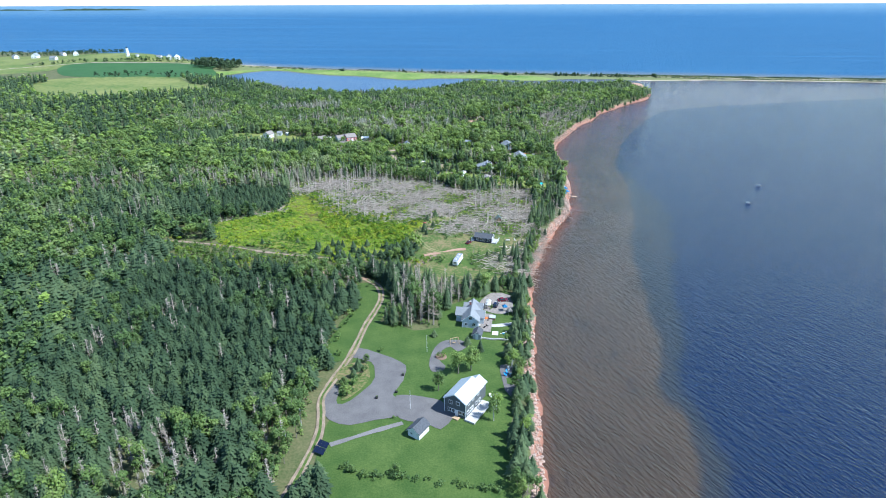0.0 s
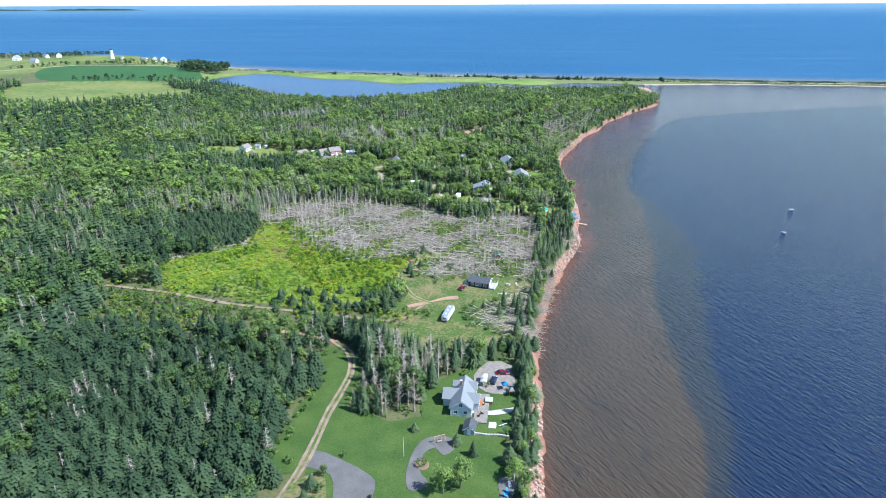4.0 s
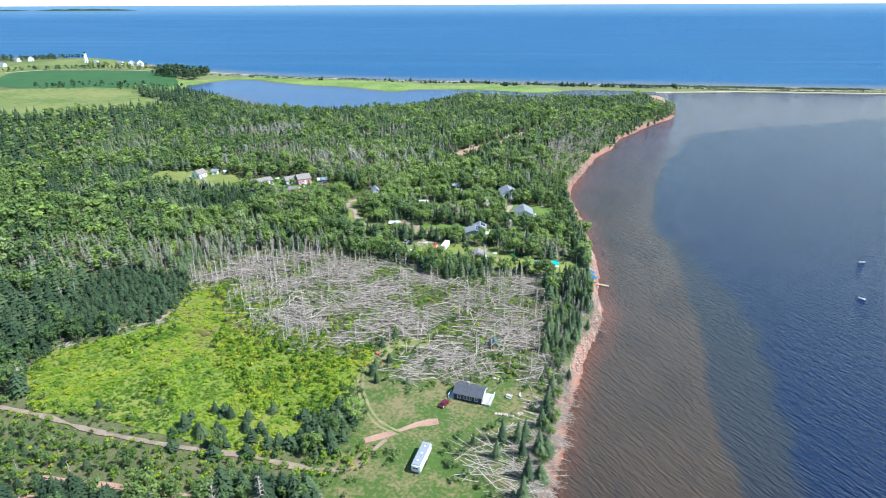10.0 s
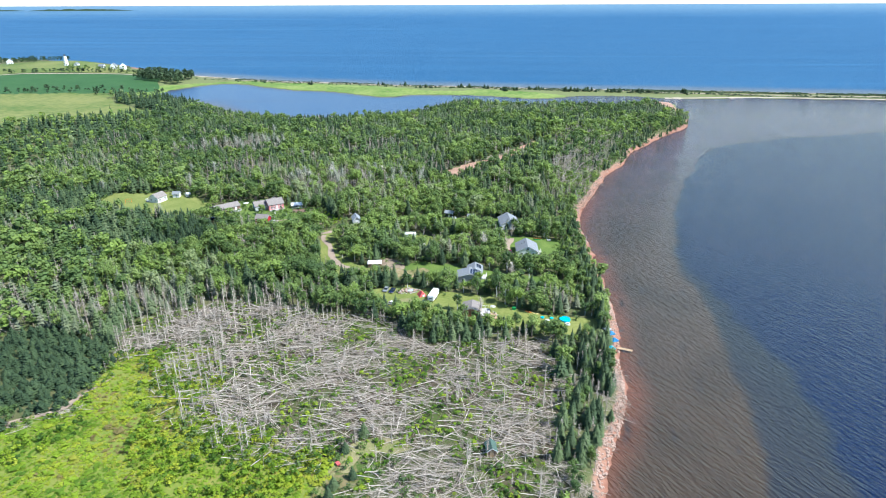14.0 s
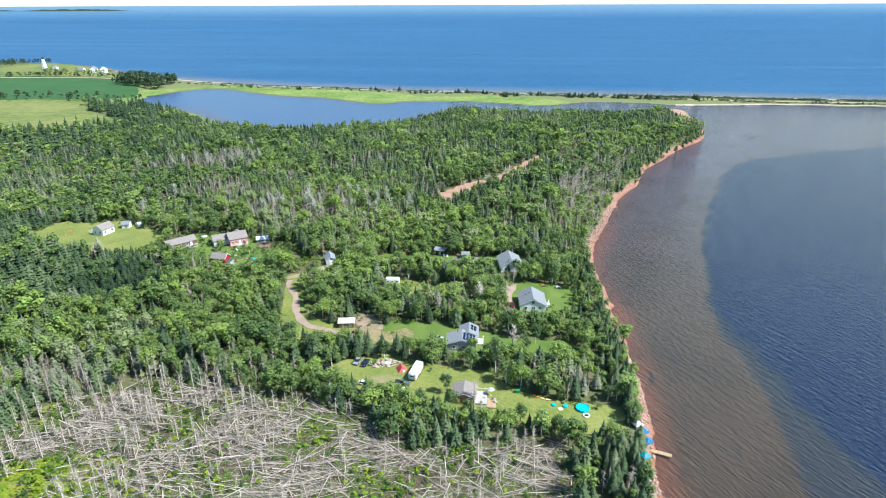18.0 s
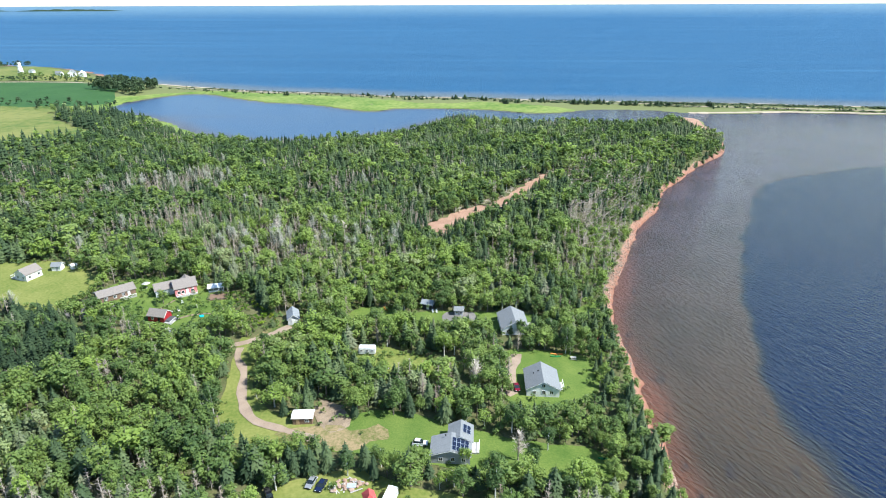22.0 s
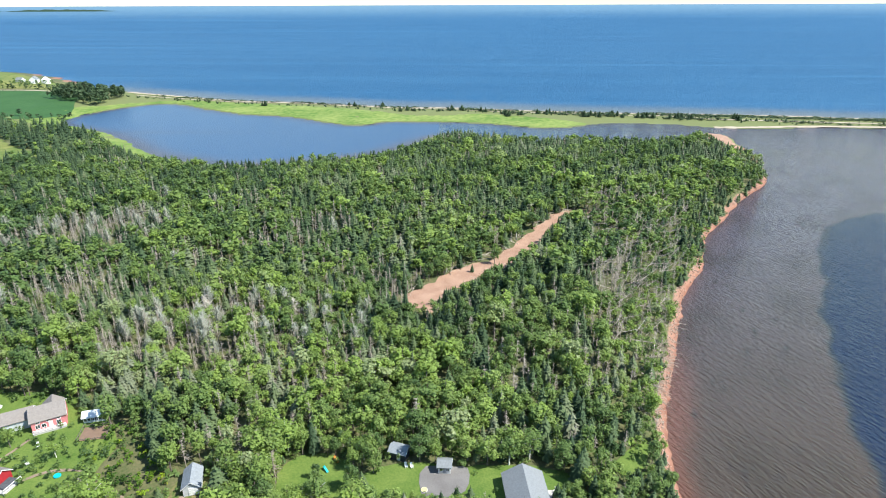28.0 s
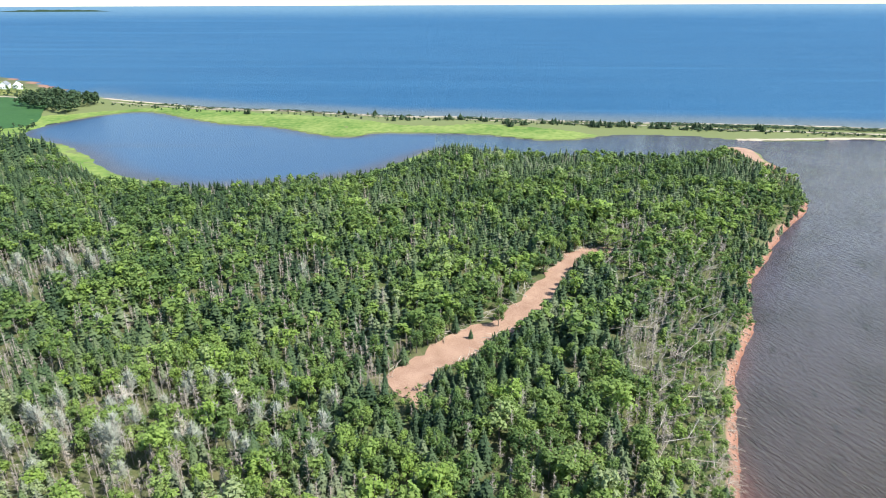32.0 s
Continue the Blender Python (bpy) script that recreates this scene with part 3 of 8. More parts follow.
patch("farm_lawn", FARM_YARD, "lawn", 0.15, "green garden lawn round red houses")
patch("verge", LOOP_VERGE, "dry_lawn", 0.13, "grass verge beside the loop road")
patch("lawn_3", YARD_C, "lawn", 0.15, "lawn round the house with solar panels")
patch("lawn_4", YARD_D, "lawn", 0.15, "bright green lawn round a grey-roofed house")
patch("lawn_5", YARD_E, "lawn", 0.15, "lawn along a row of houses")
patch("bank_lawn", BANK_LAWN, "lawn", 0.2, "small green lawn on top of the bank")
patch("lawn_6", YARD_F, "dry_lawn", 0.15, "small glade of dry grass")
patch("lawn_7", YARD_G, "dry_lawn", 0.15, "rough lawn with a trailer and pools")
patch("bare_yard", [(-10, 416), (-9, 421), (-4, 419), (-1, 416), (1, 409), (-4, 407), (-8, 410)], "track", 0.2, "bare reddish dirt behind a cabin", "ground", 0.8)
patch("dry_strip", [(-18, 406), (-13, 409), (-8, 410), (1, 408), (8, 409), (12, 405), (9, 403), (2, 400), (-7, 400.5), (-12, 401)], "dry_grass", 0.2, "worn dry grass at the end of the loop road", "ground", 1.6)
patch("worn_spot", [(-0.5, 380.5), (4, 381), (8.5, 379.5), (9, 377), (4, 376.5), (0.5, 378)], "wheel_track", 0.2, "worn reddish spot in the yard", "ground", 0.6)
patch("dirt_clearing", [(-87, 228), (-85, 232), (-77, 228), (-76, 223), (-81, 224)], "dirt", 0.2, "bare red dirt clearing among trees", "ground", 0.8)
patch("glade", GLADE, "dry_lawn", 0.12, "grassy glade beside the blown-down trees")
patch("dirt_cut", CUT, "dirt", 0.15, "freshly cleared bare reddish dirt strip", "ground", 2.4)
patch("crop_field", CROP, "crop", 0.2, "dark green potato field", "field", 0.6, 20)
patch("hay_field", HAY, "hay", 0.2, "pale green hay field", "field", 2, 20)
patch("pasture", [(-645, 1018), (-760, 960), (-1010, 1000), (-1050, 1285), (-775, 1290), (-735, 1120), (-655, 1110)], "hay", 0.16, "pale pasture beyond the fields", "field", 1, 25)
patch("upper_field", UPPER, "hay", 0.18, "grass fields by the lighthouse", "field", 1, 20)
patch("apron", APRON, "rough_grass", 0.12, "grass and gravel apron before a garage")
patch("court", [(28, 462), (25.3, 468.2), (27.2, 473.3), (34.1, 473.3), (37.1, 472.7), (36.5, 465)], "gravel", 0.22, "grey gravel forecourt", "road", 0.3)
patch("house_drive", [(43, 424), (43, 437), (46, 444), (51, 445), (50, 440), (48, 436), (47, 424)], "lane", 0.24, "pale gravel driveway beside a house", "road", 0.3)
strip("road_1", [(-42, 92), (-36, 108), (-33.4, 122), (-32.6, 130), (-33.6, 138), (-34.7, 145), (-32.5, 155.1), (-29.8, 166.4), (-28.4, 175), (-27, 187), (-24.8, 198), (-23.6, 208), (-25.5, 218), (-31, 225)], 2.3, "track", 0.24, "narrow sandy lane with a grassy middle", ruts=True)
strip("road_6", [(-31, 225), (-40, 229), (-56, 233), (-84, 237)], 1.8, "dirt", 0.22, "red dirt track under the trees")
strip("road_2", [(-130, 269), (-100, 261), (-80, 254), (-55, 248), (-39, 245), (-30, 242.5), (-23, 240.5), (-15, 239.5), (-9, 241), (-6, 246), (-3, 250.5)], 1.5, "track", 0.26, "sandy track past the meadow", ragged=0.6)
strip("road_3", [(0.4, 252.9), (-6.1, 257.7), (-11.3, 269), (-13, 278.6), (-11.8, 286.4), (-7.6, 293)], 2.0, "wheel_track", 0.25, "grassy wheel track", ruts=True)
strip("path_3", [(-104, 306), (-96.9, 310), (-93, 312), (-89.3, 315), (-88, 320.2), (-85.9, 324.2), (-83, 330)], 1.5, "lane", 0.26, "pale sandy path along the plantation", "path", 0.5)
strip("road_4", [(-8, 404), (-18, 408.5), (-24.7, 411.3), (-29.1, 416.1), (-32.7, 424.2), (-35.4, 435.4), (-39.7, 443), (-40.5, 449)], 2.5, "lane", 0.26, "pale dirt loop road", ragged=0.55)
strip("road_5", [(-54, 450), (-44, 450.5), (-35, 455.5), (-27.5, 463)], 2.6, "lane", 0.23, "gravel lane between trees", ragged=0.7)
patch("farm_drive", [(-116, 476), (-109.6, 478.3), (-106.7, 484.8), (-98.7, 483.1), (-96.5, 479), (-100, 474.2), (-104.6, 470.7), (-114, 468)], "gravel", 0.24, "grey gravel drive beside the long house", "road", 0.3)
strip("path_1", [(-29, 125), (-21, 129), (-11, 134)], 1.6, "gravel", 0.22, "pale garden path", "path")
strip("path_2", [(12, 189), (18, 188), (25, 190)], 2.0, "concrete", 0.25, "pale concrete walk", "path")

# the spit: marsh grass on the pond side, pale beach on the open sea
MARSH = [(-346, 1005), (-336, 1035), (-319, 1062), (-300, 1077), (-271, 1076), (-238, 1051), (-205, 1027), (-176, 1007), (-146, 1000), (-115, 985), (-84, 962), (-60, 946), (-38, 946), (-29, 958), (-7, 961), (36, 957), (70, 951), (94, 940), (118, 928), (142, 927), (160, 933), (172, 941), (160, 950), (124, 969), (72, 990), (36, 984), (-10, 991), (-71, 1030), (-134, 1053), (-202, 1076), (-273, 1097), (-326, 1077), (-352, 1056), (-372, 1040), (-356, 1010)]
patch("marsh", MARSH, "marsh", 0.16, "bright green marsh grass along the pond", "grass", 2.5, 12)
patch("marsh_edge", MARSH_EDGE, "marsh", 0.16, "bright green marsh grass along the pond", "grass", 2.5, 12)
patch("marsh_point", [(15, 867), (1, 842), (-14, 824), (-23, 814), (-8, 812), (8, 830), (22, 860), (30, 880)], "marsh", 0.16, "bright green marsh grass by the channel", "grass", 1.5, 8)
strip("beach_far", [(-375, 1170), (-288, 1131), (-210, 1096), (-142, 1082), (-76, 1061), (-13, 1042), (46, 1037), (104, 1022), (160, 1010), (214, 1000), (268, 995), (321, 988), (373, 980), (421, 971), (452, 962), (900, 887), (2400, 690)], 8, "sand", 0.3, "pale sandy beach of the spit", "beach", 1.0)
strip("dune_track", [(-352, 1140), (-317, 1125), (-276, 1107), (-205, 1085), (-140, 1076), (-75, 1056), (-13, 1037), (46, 1025), (102, 1008), (156, 997), (208, 984), (260, 977), (282, 965), (303, 954), (352, 947), (400, 941), (430, 935), (900, 866)], 3.5, "sand", 0.3, "sandy track behind the dunes", "road", 0.6)
strip("beach_bay", [(286, 922), (322, 921), (386, 924), (436, 918), (480, 912), (900, 846)], 6, "sand", 0.25, "pale sand on the bay side of the spit", "beach", 1.0)
patch("sand_point", [(252, 879), (266, 893), (278, 889), (278, 873), (272, 848), (271, 834), (266, 836), (264, 856), (258, 870)], "dirt", 0.3, "red sand point", "beach", 1.0, 6)
strip("farm_road", [(-760, 1030), (-640, 1112), (-560, 1135), (-428, 1152), (-385, 1140)], 5, "sand", 0.35, "pale gravel farm road", "road", 0.3)


# ---------------- trees
def tri_mesh(name, parts):
    """One mesh from (points, triangles, material, tint) arrays."""
    co, fs, ms, ts, base = [], [], [], [], 0
    mats = []
    for p, f, m, t in parts:
        co.append(p)
        fs.append(f + base)
        if m not in mats:
            mats.append(m)
        ms.append(np.full(len(f), mats.index(m), np.int32))
        ts.append(np.broadcast_to(t, len(p)))
        base += len(p)
    me = array_mesh(name, np.vstack(co), np.vstack(fs))
    me.polygons.foreach_set("material_index", np.concatenate(ms))
    vertex_value(me, "tint", np.concatenate(ts))
    for m in mats:
        me.materials.append(M[m])
    return me


def prism(p0, p1, r0, r1, n=3):
    """A tapered stick from p0 to p1."""
    p0, p1 = np.array(p0, float), np.array(p1, float)
    d = (p1 - p0) / (np.linalg.norm(p1 - p0) + 1e-9)
    u = np.cross(d, (0.3, 0.9, 0.2))
    u /= np.linalg.norm(u)
    v = np.cross(d, u)
    a = np.arange(n) * 2 * math.pi / n
    ring = np.cos(a)[:, None] * u + np.sin(a)[:, None] * v
    i = np.arange(n)
    j = (i + 1) % n
    f = np.vstack([np.stack([i, j, j + n], 1), np.stack([i, j + n, i + n], 1)])
    return np.vstack([p0 + ring * r0, p1 + ring * r1]), f


def joined(pieces):
    co, fs, b = [], [], 0
    for p, f in pieces:
        co.append(p)
        fs.append(f + b)
        b += len(p)
    return np.vstack(co), np.vstack(fs)


def spruce_crown(rng, boughs, r=0.2, ragged=0.2, w=0.055, lo=0.08, tiers=11):
    """Tiers of pointed, drooping boughs on a blunt cone; unit height."""
    out = []
    size = np.array([(1 - k / tiers) ** 0.75 for k in range(tiers)])
    size[0] *= 0.85
    for k in range(tiers):
        z = lo + (0.94 - lo) * (k + rng.uniform(-0.2, 0.2)) / tiers
        n = max(3, round(boughs * size[k] / size.sum()))
        a = rng.uniform(0, 6.3)
        for j in range(n):
            a += 6.283 / n * (1 + rng.normal(0, 0.18))
            q = r * size[k] * (1.06 + rng.normal(0, ragged)) + 0.012
            ww = w * (0.4 + 0.8 * size[k]) * rng.uniform(0.75, 1.25)
            d, e = np.array((math.cos(a), math.sin(a), 0)), np.array((-math.sin(a), math.cos(a), 0))
            zz = z + rng.normal(0, 0.012)
            fall = q * rng.uniform(0.28, 0.6)
            m = d * 0.58 * q + (0, 0, zz + 0.38 * fall)
            p = np.array([d * 0.06 * q + (0, 0, zz + fall), m - e * ww - (0, 0, 0.4 * ww), d * q + (0, 0, zz - 0.012), m + e * ww - (0, 0, 0.4 * ww)])
            out.append((p, np.array([(0, 1, 2), (0, 2, 3)])))
    out.append(prism((0, 0, 0.88), (0, 0, 1.03), 0.014, 0.001))
    out.append(prism((0, 0, 0.06), (0, 0, 0.5), r * 0.62, r * 0.40, 6))
    out.append(prism((0, 0, 0.5), (0, 0, 0.93), r * 0.40, 0.004, 6))
    return joined(out)


O8 = np.array([(1, 0, 0), (-1, 0, 0), (0, 1, 0), (0, -1, 0), (0, 0, 1), (0, 0, -1.1)], float)
F8 = np.array([(0, 2, 4), (2, 1, 4), (1, 3, 4), (3, 0, 4), (2, 0, 5), (1, 2, 5), (3, 1, 5), (0, 3, 5)])


def leaf_crown(rng, leaves, lobes=6, w=0.22, core=True, lo=0.22, size=0.085, lift=0.25):
    """A dome of rounded lobes, each clad in leaf sprays; unit height."""
    mid, tall = (lo + 1.0) / 2 + 0.02, (1.0 - lo) / 2
    cs = [(rng.normal(0, 0.1) * w, rng.normal(0, 0.1) * w, mid + tall * 0.45, w * rng.uniform(0.52, 0.66))]
    a = rng.uniform(0, 6.3)
    for k in range(lobes):
        a += 2.399 + rng.normal(0, 0.35)
        e = rng.uniform(-0.55, 0.62)
        q = w * math.sqrt(1 - e * e) * rng.uniform(0.5, 0.78)
        cs.append((q * math.cos(a), q * math.sin(a), mid + tall * e * 0.85, w * rng.uniform(0.38, 0.58)))
    cs = np.array(cs)
    flat = min(1.35, 0.75 * tall / w)
    out = []
    if core:
        for x, y, z, r in cs:
            out.append((O8 * (1, 1, flat) * r * 0.62 * rng.uniform(0.8, 1.1, (6, 1)) + (x, y, z), F8))
    share = np.cumsum(cs[:, 3] ** 2) / np.sum(cs[:, 3] ** 2)
    n_made, tries = 0, 0
    while n_made < leaves and tries < leaves * 6:
        tries += 1
        x, y, z, r = cs[int(np.searchsorted(share, rng.random()))]
        n = rng.normal(0, 1, 3)
        n[2] = n[2] * 0.9 + 0.4
        n /= np.linalg.norm(n)
        c = np.array((x, y, z)) + n * (r, r, r * flat) * rng.uniform(0.66, 1.15)
        if core and np.any(np.sum(((c - cs[:, :3]) / (1, 1, flat)) ** 2, 1) < (0.62 * cs[:, 3]) ** 2):
            continue
        n_made += 1
        n = n + rng.normal(0, 0.42, 3)
        n[2] += lift
        n /= np.linalg.norm(n)
        u = np.cross(n, rng.normal(0, 1, 3))
        u /= np.linalg.norm(u) + 1e-9
        v = np.cross(n, u)
        s = size * rng.uniform(0.6, 1.35)
        out.append((np.array([c + u * s, c - 0.6 * u * s + 0.75 * v * s, c - 0.5 * u * s - 0.8 * v * s]), np.array([(0, 1, 2)])))
    return joined(out)


def dead_crown(rng, twigs, w=0.13, up=0.15, lo=0.25):
    """Bare branches; unit height."""
    out = []
    for k in range(twigs):
        z = rng.uniform(lo, 0.96)
        a = rng.uniform(0, 6.28)
        r = w * (1.15 - z) * rng.uniform(0.5, 1.5) + 0.02
        d = np.array((math.cos(a), math.sin(a), 0))
        s = np.array((-math.sin(a), math.cos(a), 0.4)) * 0.0085
        b = np.array((0, 0, z))
        tip = b + d * r + (0, 0, r * rng.normal(up, 0.4))
        out.append((np.array([b + s, b - s, tip]), np.array([(0, 1, 2)])))
        m = b * 0.5 + tip * 0.5
        out.append((np.array([m, m + s, m + d * r * 0.4 + s * 12 * rng.choice((-1, 1))]), np.array([(0, 1, 2)])))
    return joined(out)


rng = np.random.default_rng(7)
TRUNK = prism((0, 0, -0.03), (0, 0, 0.95), 0.016, 0.003, 4)
SPRUCES = [spruce_crown(rng, 124, rng.uniform(0.20, 0.27), 0.15, 0.040, tiers=10) for _ in range(8)]
SPRUCES_MID = [spruce_crown(rng, 42, rng.uniform(0.18, 0.24), 0.22, 0.07, tiers=6) for _ in range(6)]
SPRUCES_EDGE = [spruce_crown(rng, 84, rng.uniform(0.18, 0.25), 0.18, 0.050, tiers=9) for _ in range(8)]
SPRUCES_FAR = [spruce_crown(rng, 22, rng.uniform(0.17, 0.22), 0.2, 0.10, tiers=4) for _ in range(4)]
LEAFY = [leaf_crown(rng, 270, 8, rng.uniform(0.16, 0.23), lo=0.10, size=0.033) for _ in range(12)]
LEAFY_MID = [leaf_crown(rng, 60, 5, rng.uniform(0.17, 0.23), lo=0.12, size=0.066) for _ in range(8)]
LEAFY_FAR = [leaf_crown(rng, 22, 3, 0.20, lo=0.1, size=0.11) for _ in range(4)]
DEAD = [dead_crown(rng, 44, rng.uniform(0.12, 0.2)) for _ in range(6)]
LOW_BUSHES = [leaf_crown(rng, 20, 2, 0.45, False, 0.0, 0.2, 0.9) for _ in range(6)]
BUSHES = [leaf_crown(rng, 44, 3, 0.40, False, 0.02, 0.13) for _ in range(5)]


def free_ground(x, y):
    """Where the forest stands."""
    land, db, dl, dc = shore_distances(x, y)
    ok = land & (db > np.where(y > 600, 0.6, np.where(y > 420, 2.6, np.where((y > 285) & (y < 400), 3.2, 2.0)))) & (dl > np.where((x > 40) & (y < 880), 4, 17)) & (dc > 12) & (y < 1250)
    spit = (y > 900 - 0.1 * x) & (x > -400)
    ok &= ~spit
    for c in CLEARINGS:
        near = (x > min(p[0] for p in c) - 2) & (x < max(p[0] for p in c) + 2) & (y > min(p[1] for p in c) - 2) & (y < max(p[1] for p in c) + 2)
        k = np.where(near)[0]
        if len(k):
            ok[k] &= ~inside(x[k] + 1.2 * wave(x[k], y[k], 5), y[k] + 1.2 * wave(x[k], y[k], 5, 2), c)
    for line, w in ROADS:
        k = np.where((x > line[:, 0].min() - w) & (x < line[:, 0].max() + w) & (y > line[:, 1].min() - w) & (y < line[:, 1].max() + w))[0]
        if len(k):
            ok[k] &= line_distance(x[k], y[k], line) > w
    return ok


ROADS = [(rounded(c, False, 5), w) for c, w in (
    ([(-42, 92), (-36, 108), (-33.4, 122), (-33.6, 138), (-34.7, 145), (-32.5, 155.1), (-28.4, 175), (-24.8, 198), (-23.6, 208), (-25.5, 218)], 3.6),
    ([(-31, 225), (-40, 229), (-56, 233), (-84, 237)], 1.9),
    ([(-130, 269), (-100, 261), (-80, 254), (-55, 248), (-39, 245), (-23, 241.5)], 3.0),
    ([(-8, 404), (-24.7, 411.3), (-32.7, 424.2), (-35.4, 435.4), (-40, 450), (-27, 462)], 3.6),
    ([(-52, 450), (-44, 450)], 2.5))]


def scatter(x0, x1, y0, y1, gap):
    ax, ay = np.meshgrid(np.arange(x0, x1, gap), np.arange(y0, y1, gap))
    ax, ay = ax.ravel(), ay.ravel()
    return ax + rng.uniform(-0.48, 0.48, len(ax)) * gap, ay + rng.uniform(-0.48, 0.48, len(ay)) * gap


def planted(variants, x, y, h, wide, tint, mat, trunks=True, trunk_mat="bark", sink=0.0):
    """Arrays of many trees for one joined mesh."""
    out = []
    which = rng.integers(len(variants), size=len(x))
    z = height(x, y) - sink
    turn = rng.uniform(0, 6.28, len(x))
    for k, (p, f) in enumerate(variants):
        i = np.where(which == k)[0]
        if len(i) == 0:
            continue
        for (pp, ff, mm) in ((p, f, mat),) + (((*TRUNK, trunk_mat),) if trunks else ()):
            c, s = np.cos(turn[i])[:, None], np.sin(turn[i])[:, None]
            hx, wx = h[i][:, None], (h[i] * wide[i])[:, None]
            co = np.stack([(pp[:, 0] * c - pp[:, 1] * s) * wx + x[i][:, None], (pp[:, 0] * s + pp[:, 1] * c) * wx + y[i][:, None],
                           pp[:, 2] * hx + z[i][:, None]], -1)
            fs = ff[None] + (np.arange(len(i)) * len(pp))[:, None, None]
            out.append((co.reshape(-1, 3), fs.reshape(-1, 3), mm, np.repeat(tint[i], len(pp))))
    return out


def forest_mix(x, y):
    """Shares of spruce, broadleaf and dead trees by place."""
    n = wave(x, y, 38) + 0.6 * wave(x, y, 13, 4)
    spruce = 0.42 + 0.45 * n
    spruce += 0.28 * (y < 250) + 0.16 * ((y < 215) & (x < -34)) + 0.22 * (y > 770) + 0.12 * (y > 540) + 0.35 * ((x < -70) & (y > 290) & (y < 350))
    spruce -= 0.12 * ((y > 350) & (y < 560)) - 0.55 * inside(x, y, DARK_WOOD)
    spruce -= 0.5 * inside(x, y, SCRUB) + 0.9 * inside(x, y, [(-46, 96), (-47, 130), (-44, 146), (-36, 146), (-35, 130), (-38, 96)])
    spruce -= 0.12 * ((y > 420) & (y < 520) & (x < 40))
    dead = 0.02 + 0.40 * np.clip(wave(x, y, 30, 7) - 0.1, 0, 1)
    dead += 0.34 * ((x < -30) & (y > 345) & (y < 383) & (wave(x, y, 24, 8) > -0.35)) + 0.08 * ((x < -62) & (y > 352) & (y < 388)) + 0.40 * ((x > 40) & (y > 275) & (y < 340))
    west = inside(x, y, GREY_WEST)
    spruce += 0.35 * west
    dead += 0.40 * inside(x, y, THIN)
    spruce -= 0.3 * inside(x, y, LEANING)
    dead += 0.28 * inside(x, y, LEANING) + 0.4 * inside(x, y, GREY_A) + 0.25 * inside(x, y, GREY_B)
    dead += 0.25 * ((x > 60 + (y - 520) * 0.6) & (y > 500) & (y < 640))
    dead += 0.3 * ((x < 30) & (y > 555) & (y < 690) & (wave(x, y, 34, 5) > 0.05)) + 0.3 * inside(x, y, [(-110, 84), (-62, 84), (-62, 128), (-100, 135)])
    dead += 0.35 * inside(x, y, [(-60, 500), (10, 505), (20, 520), (-50, 525)]) + 0.3 * inside(x, y, [(-140, 520), (-40, 515), (-30, 560), (-130, 580)])
    return spruce, dead


# close woods
x, y = scatter(-260, 300, 84, 900, 3.15)
keep = ((rng.random(len(x)) < 0.8) | ((np.abs(x - 20) < 140) & (y < 580))) & (np.abs(x - 20) < 130 + 0.62 * np.clip(y - 60, 0, 800)) & (x > -260)
x, y = x[keep], y[keep]
ok = free_ground(x, y)
x, y = x[ok], y[ok]
sp, dd_ = forest_mix(x, y)
u, v = rng.random(len(x)), rng.random(len(x))
is_dead = v < dd_
is_spruce = ~is_dead & (u < sp)
is_leaf = ~is_dead & ~is_spruce
# the drop at y < 238 paints cloud shade; the one at y > 620 partly
tone = np.clip(0.40 + 0.08 * (y > 440) + 0.26 * wave(x, y, 52, 9) + 0.24 * wave(x, y, 17, 3) + 0.32 * inside(x, y, [(-70, 498), (22, 500), (26, 518), (-60, 532)]) + 0.20 * (is_spruce & inside(x, y, GREY_WEST)) - 0.14 * ((x < -70) & (y > 620)) - 0.08 * (y > 560) - 0.25 * inside(x, y, DARK_WOOD) - 0.18 * ((y < 238) & (x < -20)) - 0.12 * ((x < -60) & (y > 200) & (y < 345)) + rng.normal(0, 0.17, len(x)), 0, 1)
edge = np.clip(shore_distances(x, y)[1] / 22, 0.7, 1)
h_s = rng.uniform(6.0, 10.5, len(x)) * edge
h_l = rng.uniform(5.0, 10.5, len(x)) * edge
grand = is_leaf & (y > 330) & (rng.random(len(x)) < 0.09)
h_l = h_l * np.where(grand, 1.3, 1.0)
tone = np.clip(tone + 0.22 * grand, 0, 1)
scrub = np.where(inside(x, y, SCRUB), 0.45, np.where(inside(x, y, THIN), 1.25, 1.0))
h_s, h_l = h_s * scrub, h_l * scrub
# trees in front of a clearing stay low enough not to hide it
lowest = np.full(len(x), 99.0)
vx, vy = x - 20, np.full(len(x), 125.0)
vn = np.hypot(vx, vy)
for c in CLEARINGS[:-4] + [HAY]:
    for d in (20, 17, 15, 13, 11, 9, 7, 5, 3, 1.5):
        far_seen = 2.1 if c is CUT else 1.7 if c is OVAL else 0.8 if c is LOOP_VERGE else 0.62 if c in (YARD_C, YARD_E, YARD_F, YARD_G) else 1.15
        qx, qy = x + vx / vn * d, y + vy / vn * d
        lowest = np.where(inside(qx, qy, c), np.minimum(lowest, d / far_seen + 1.2), lowest)
stay = (lowest > 2.6) & ~(is_leaf & (y > 350) & (rng.random(len(x)) < 0.10))
x, y, lowest = x[stay], y[stay], lowest[stay]
is_dead, is_spruce, is_leaf, tone, edge, h_s, h_l = (a[stay] for a in (is_dead, is_spruce, is_leaf, tone, edge, h_s, h_l))
h_s, h_l = np.minimum(h_s, lowest), np.minimum(h_l, lowest)
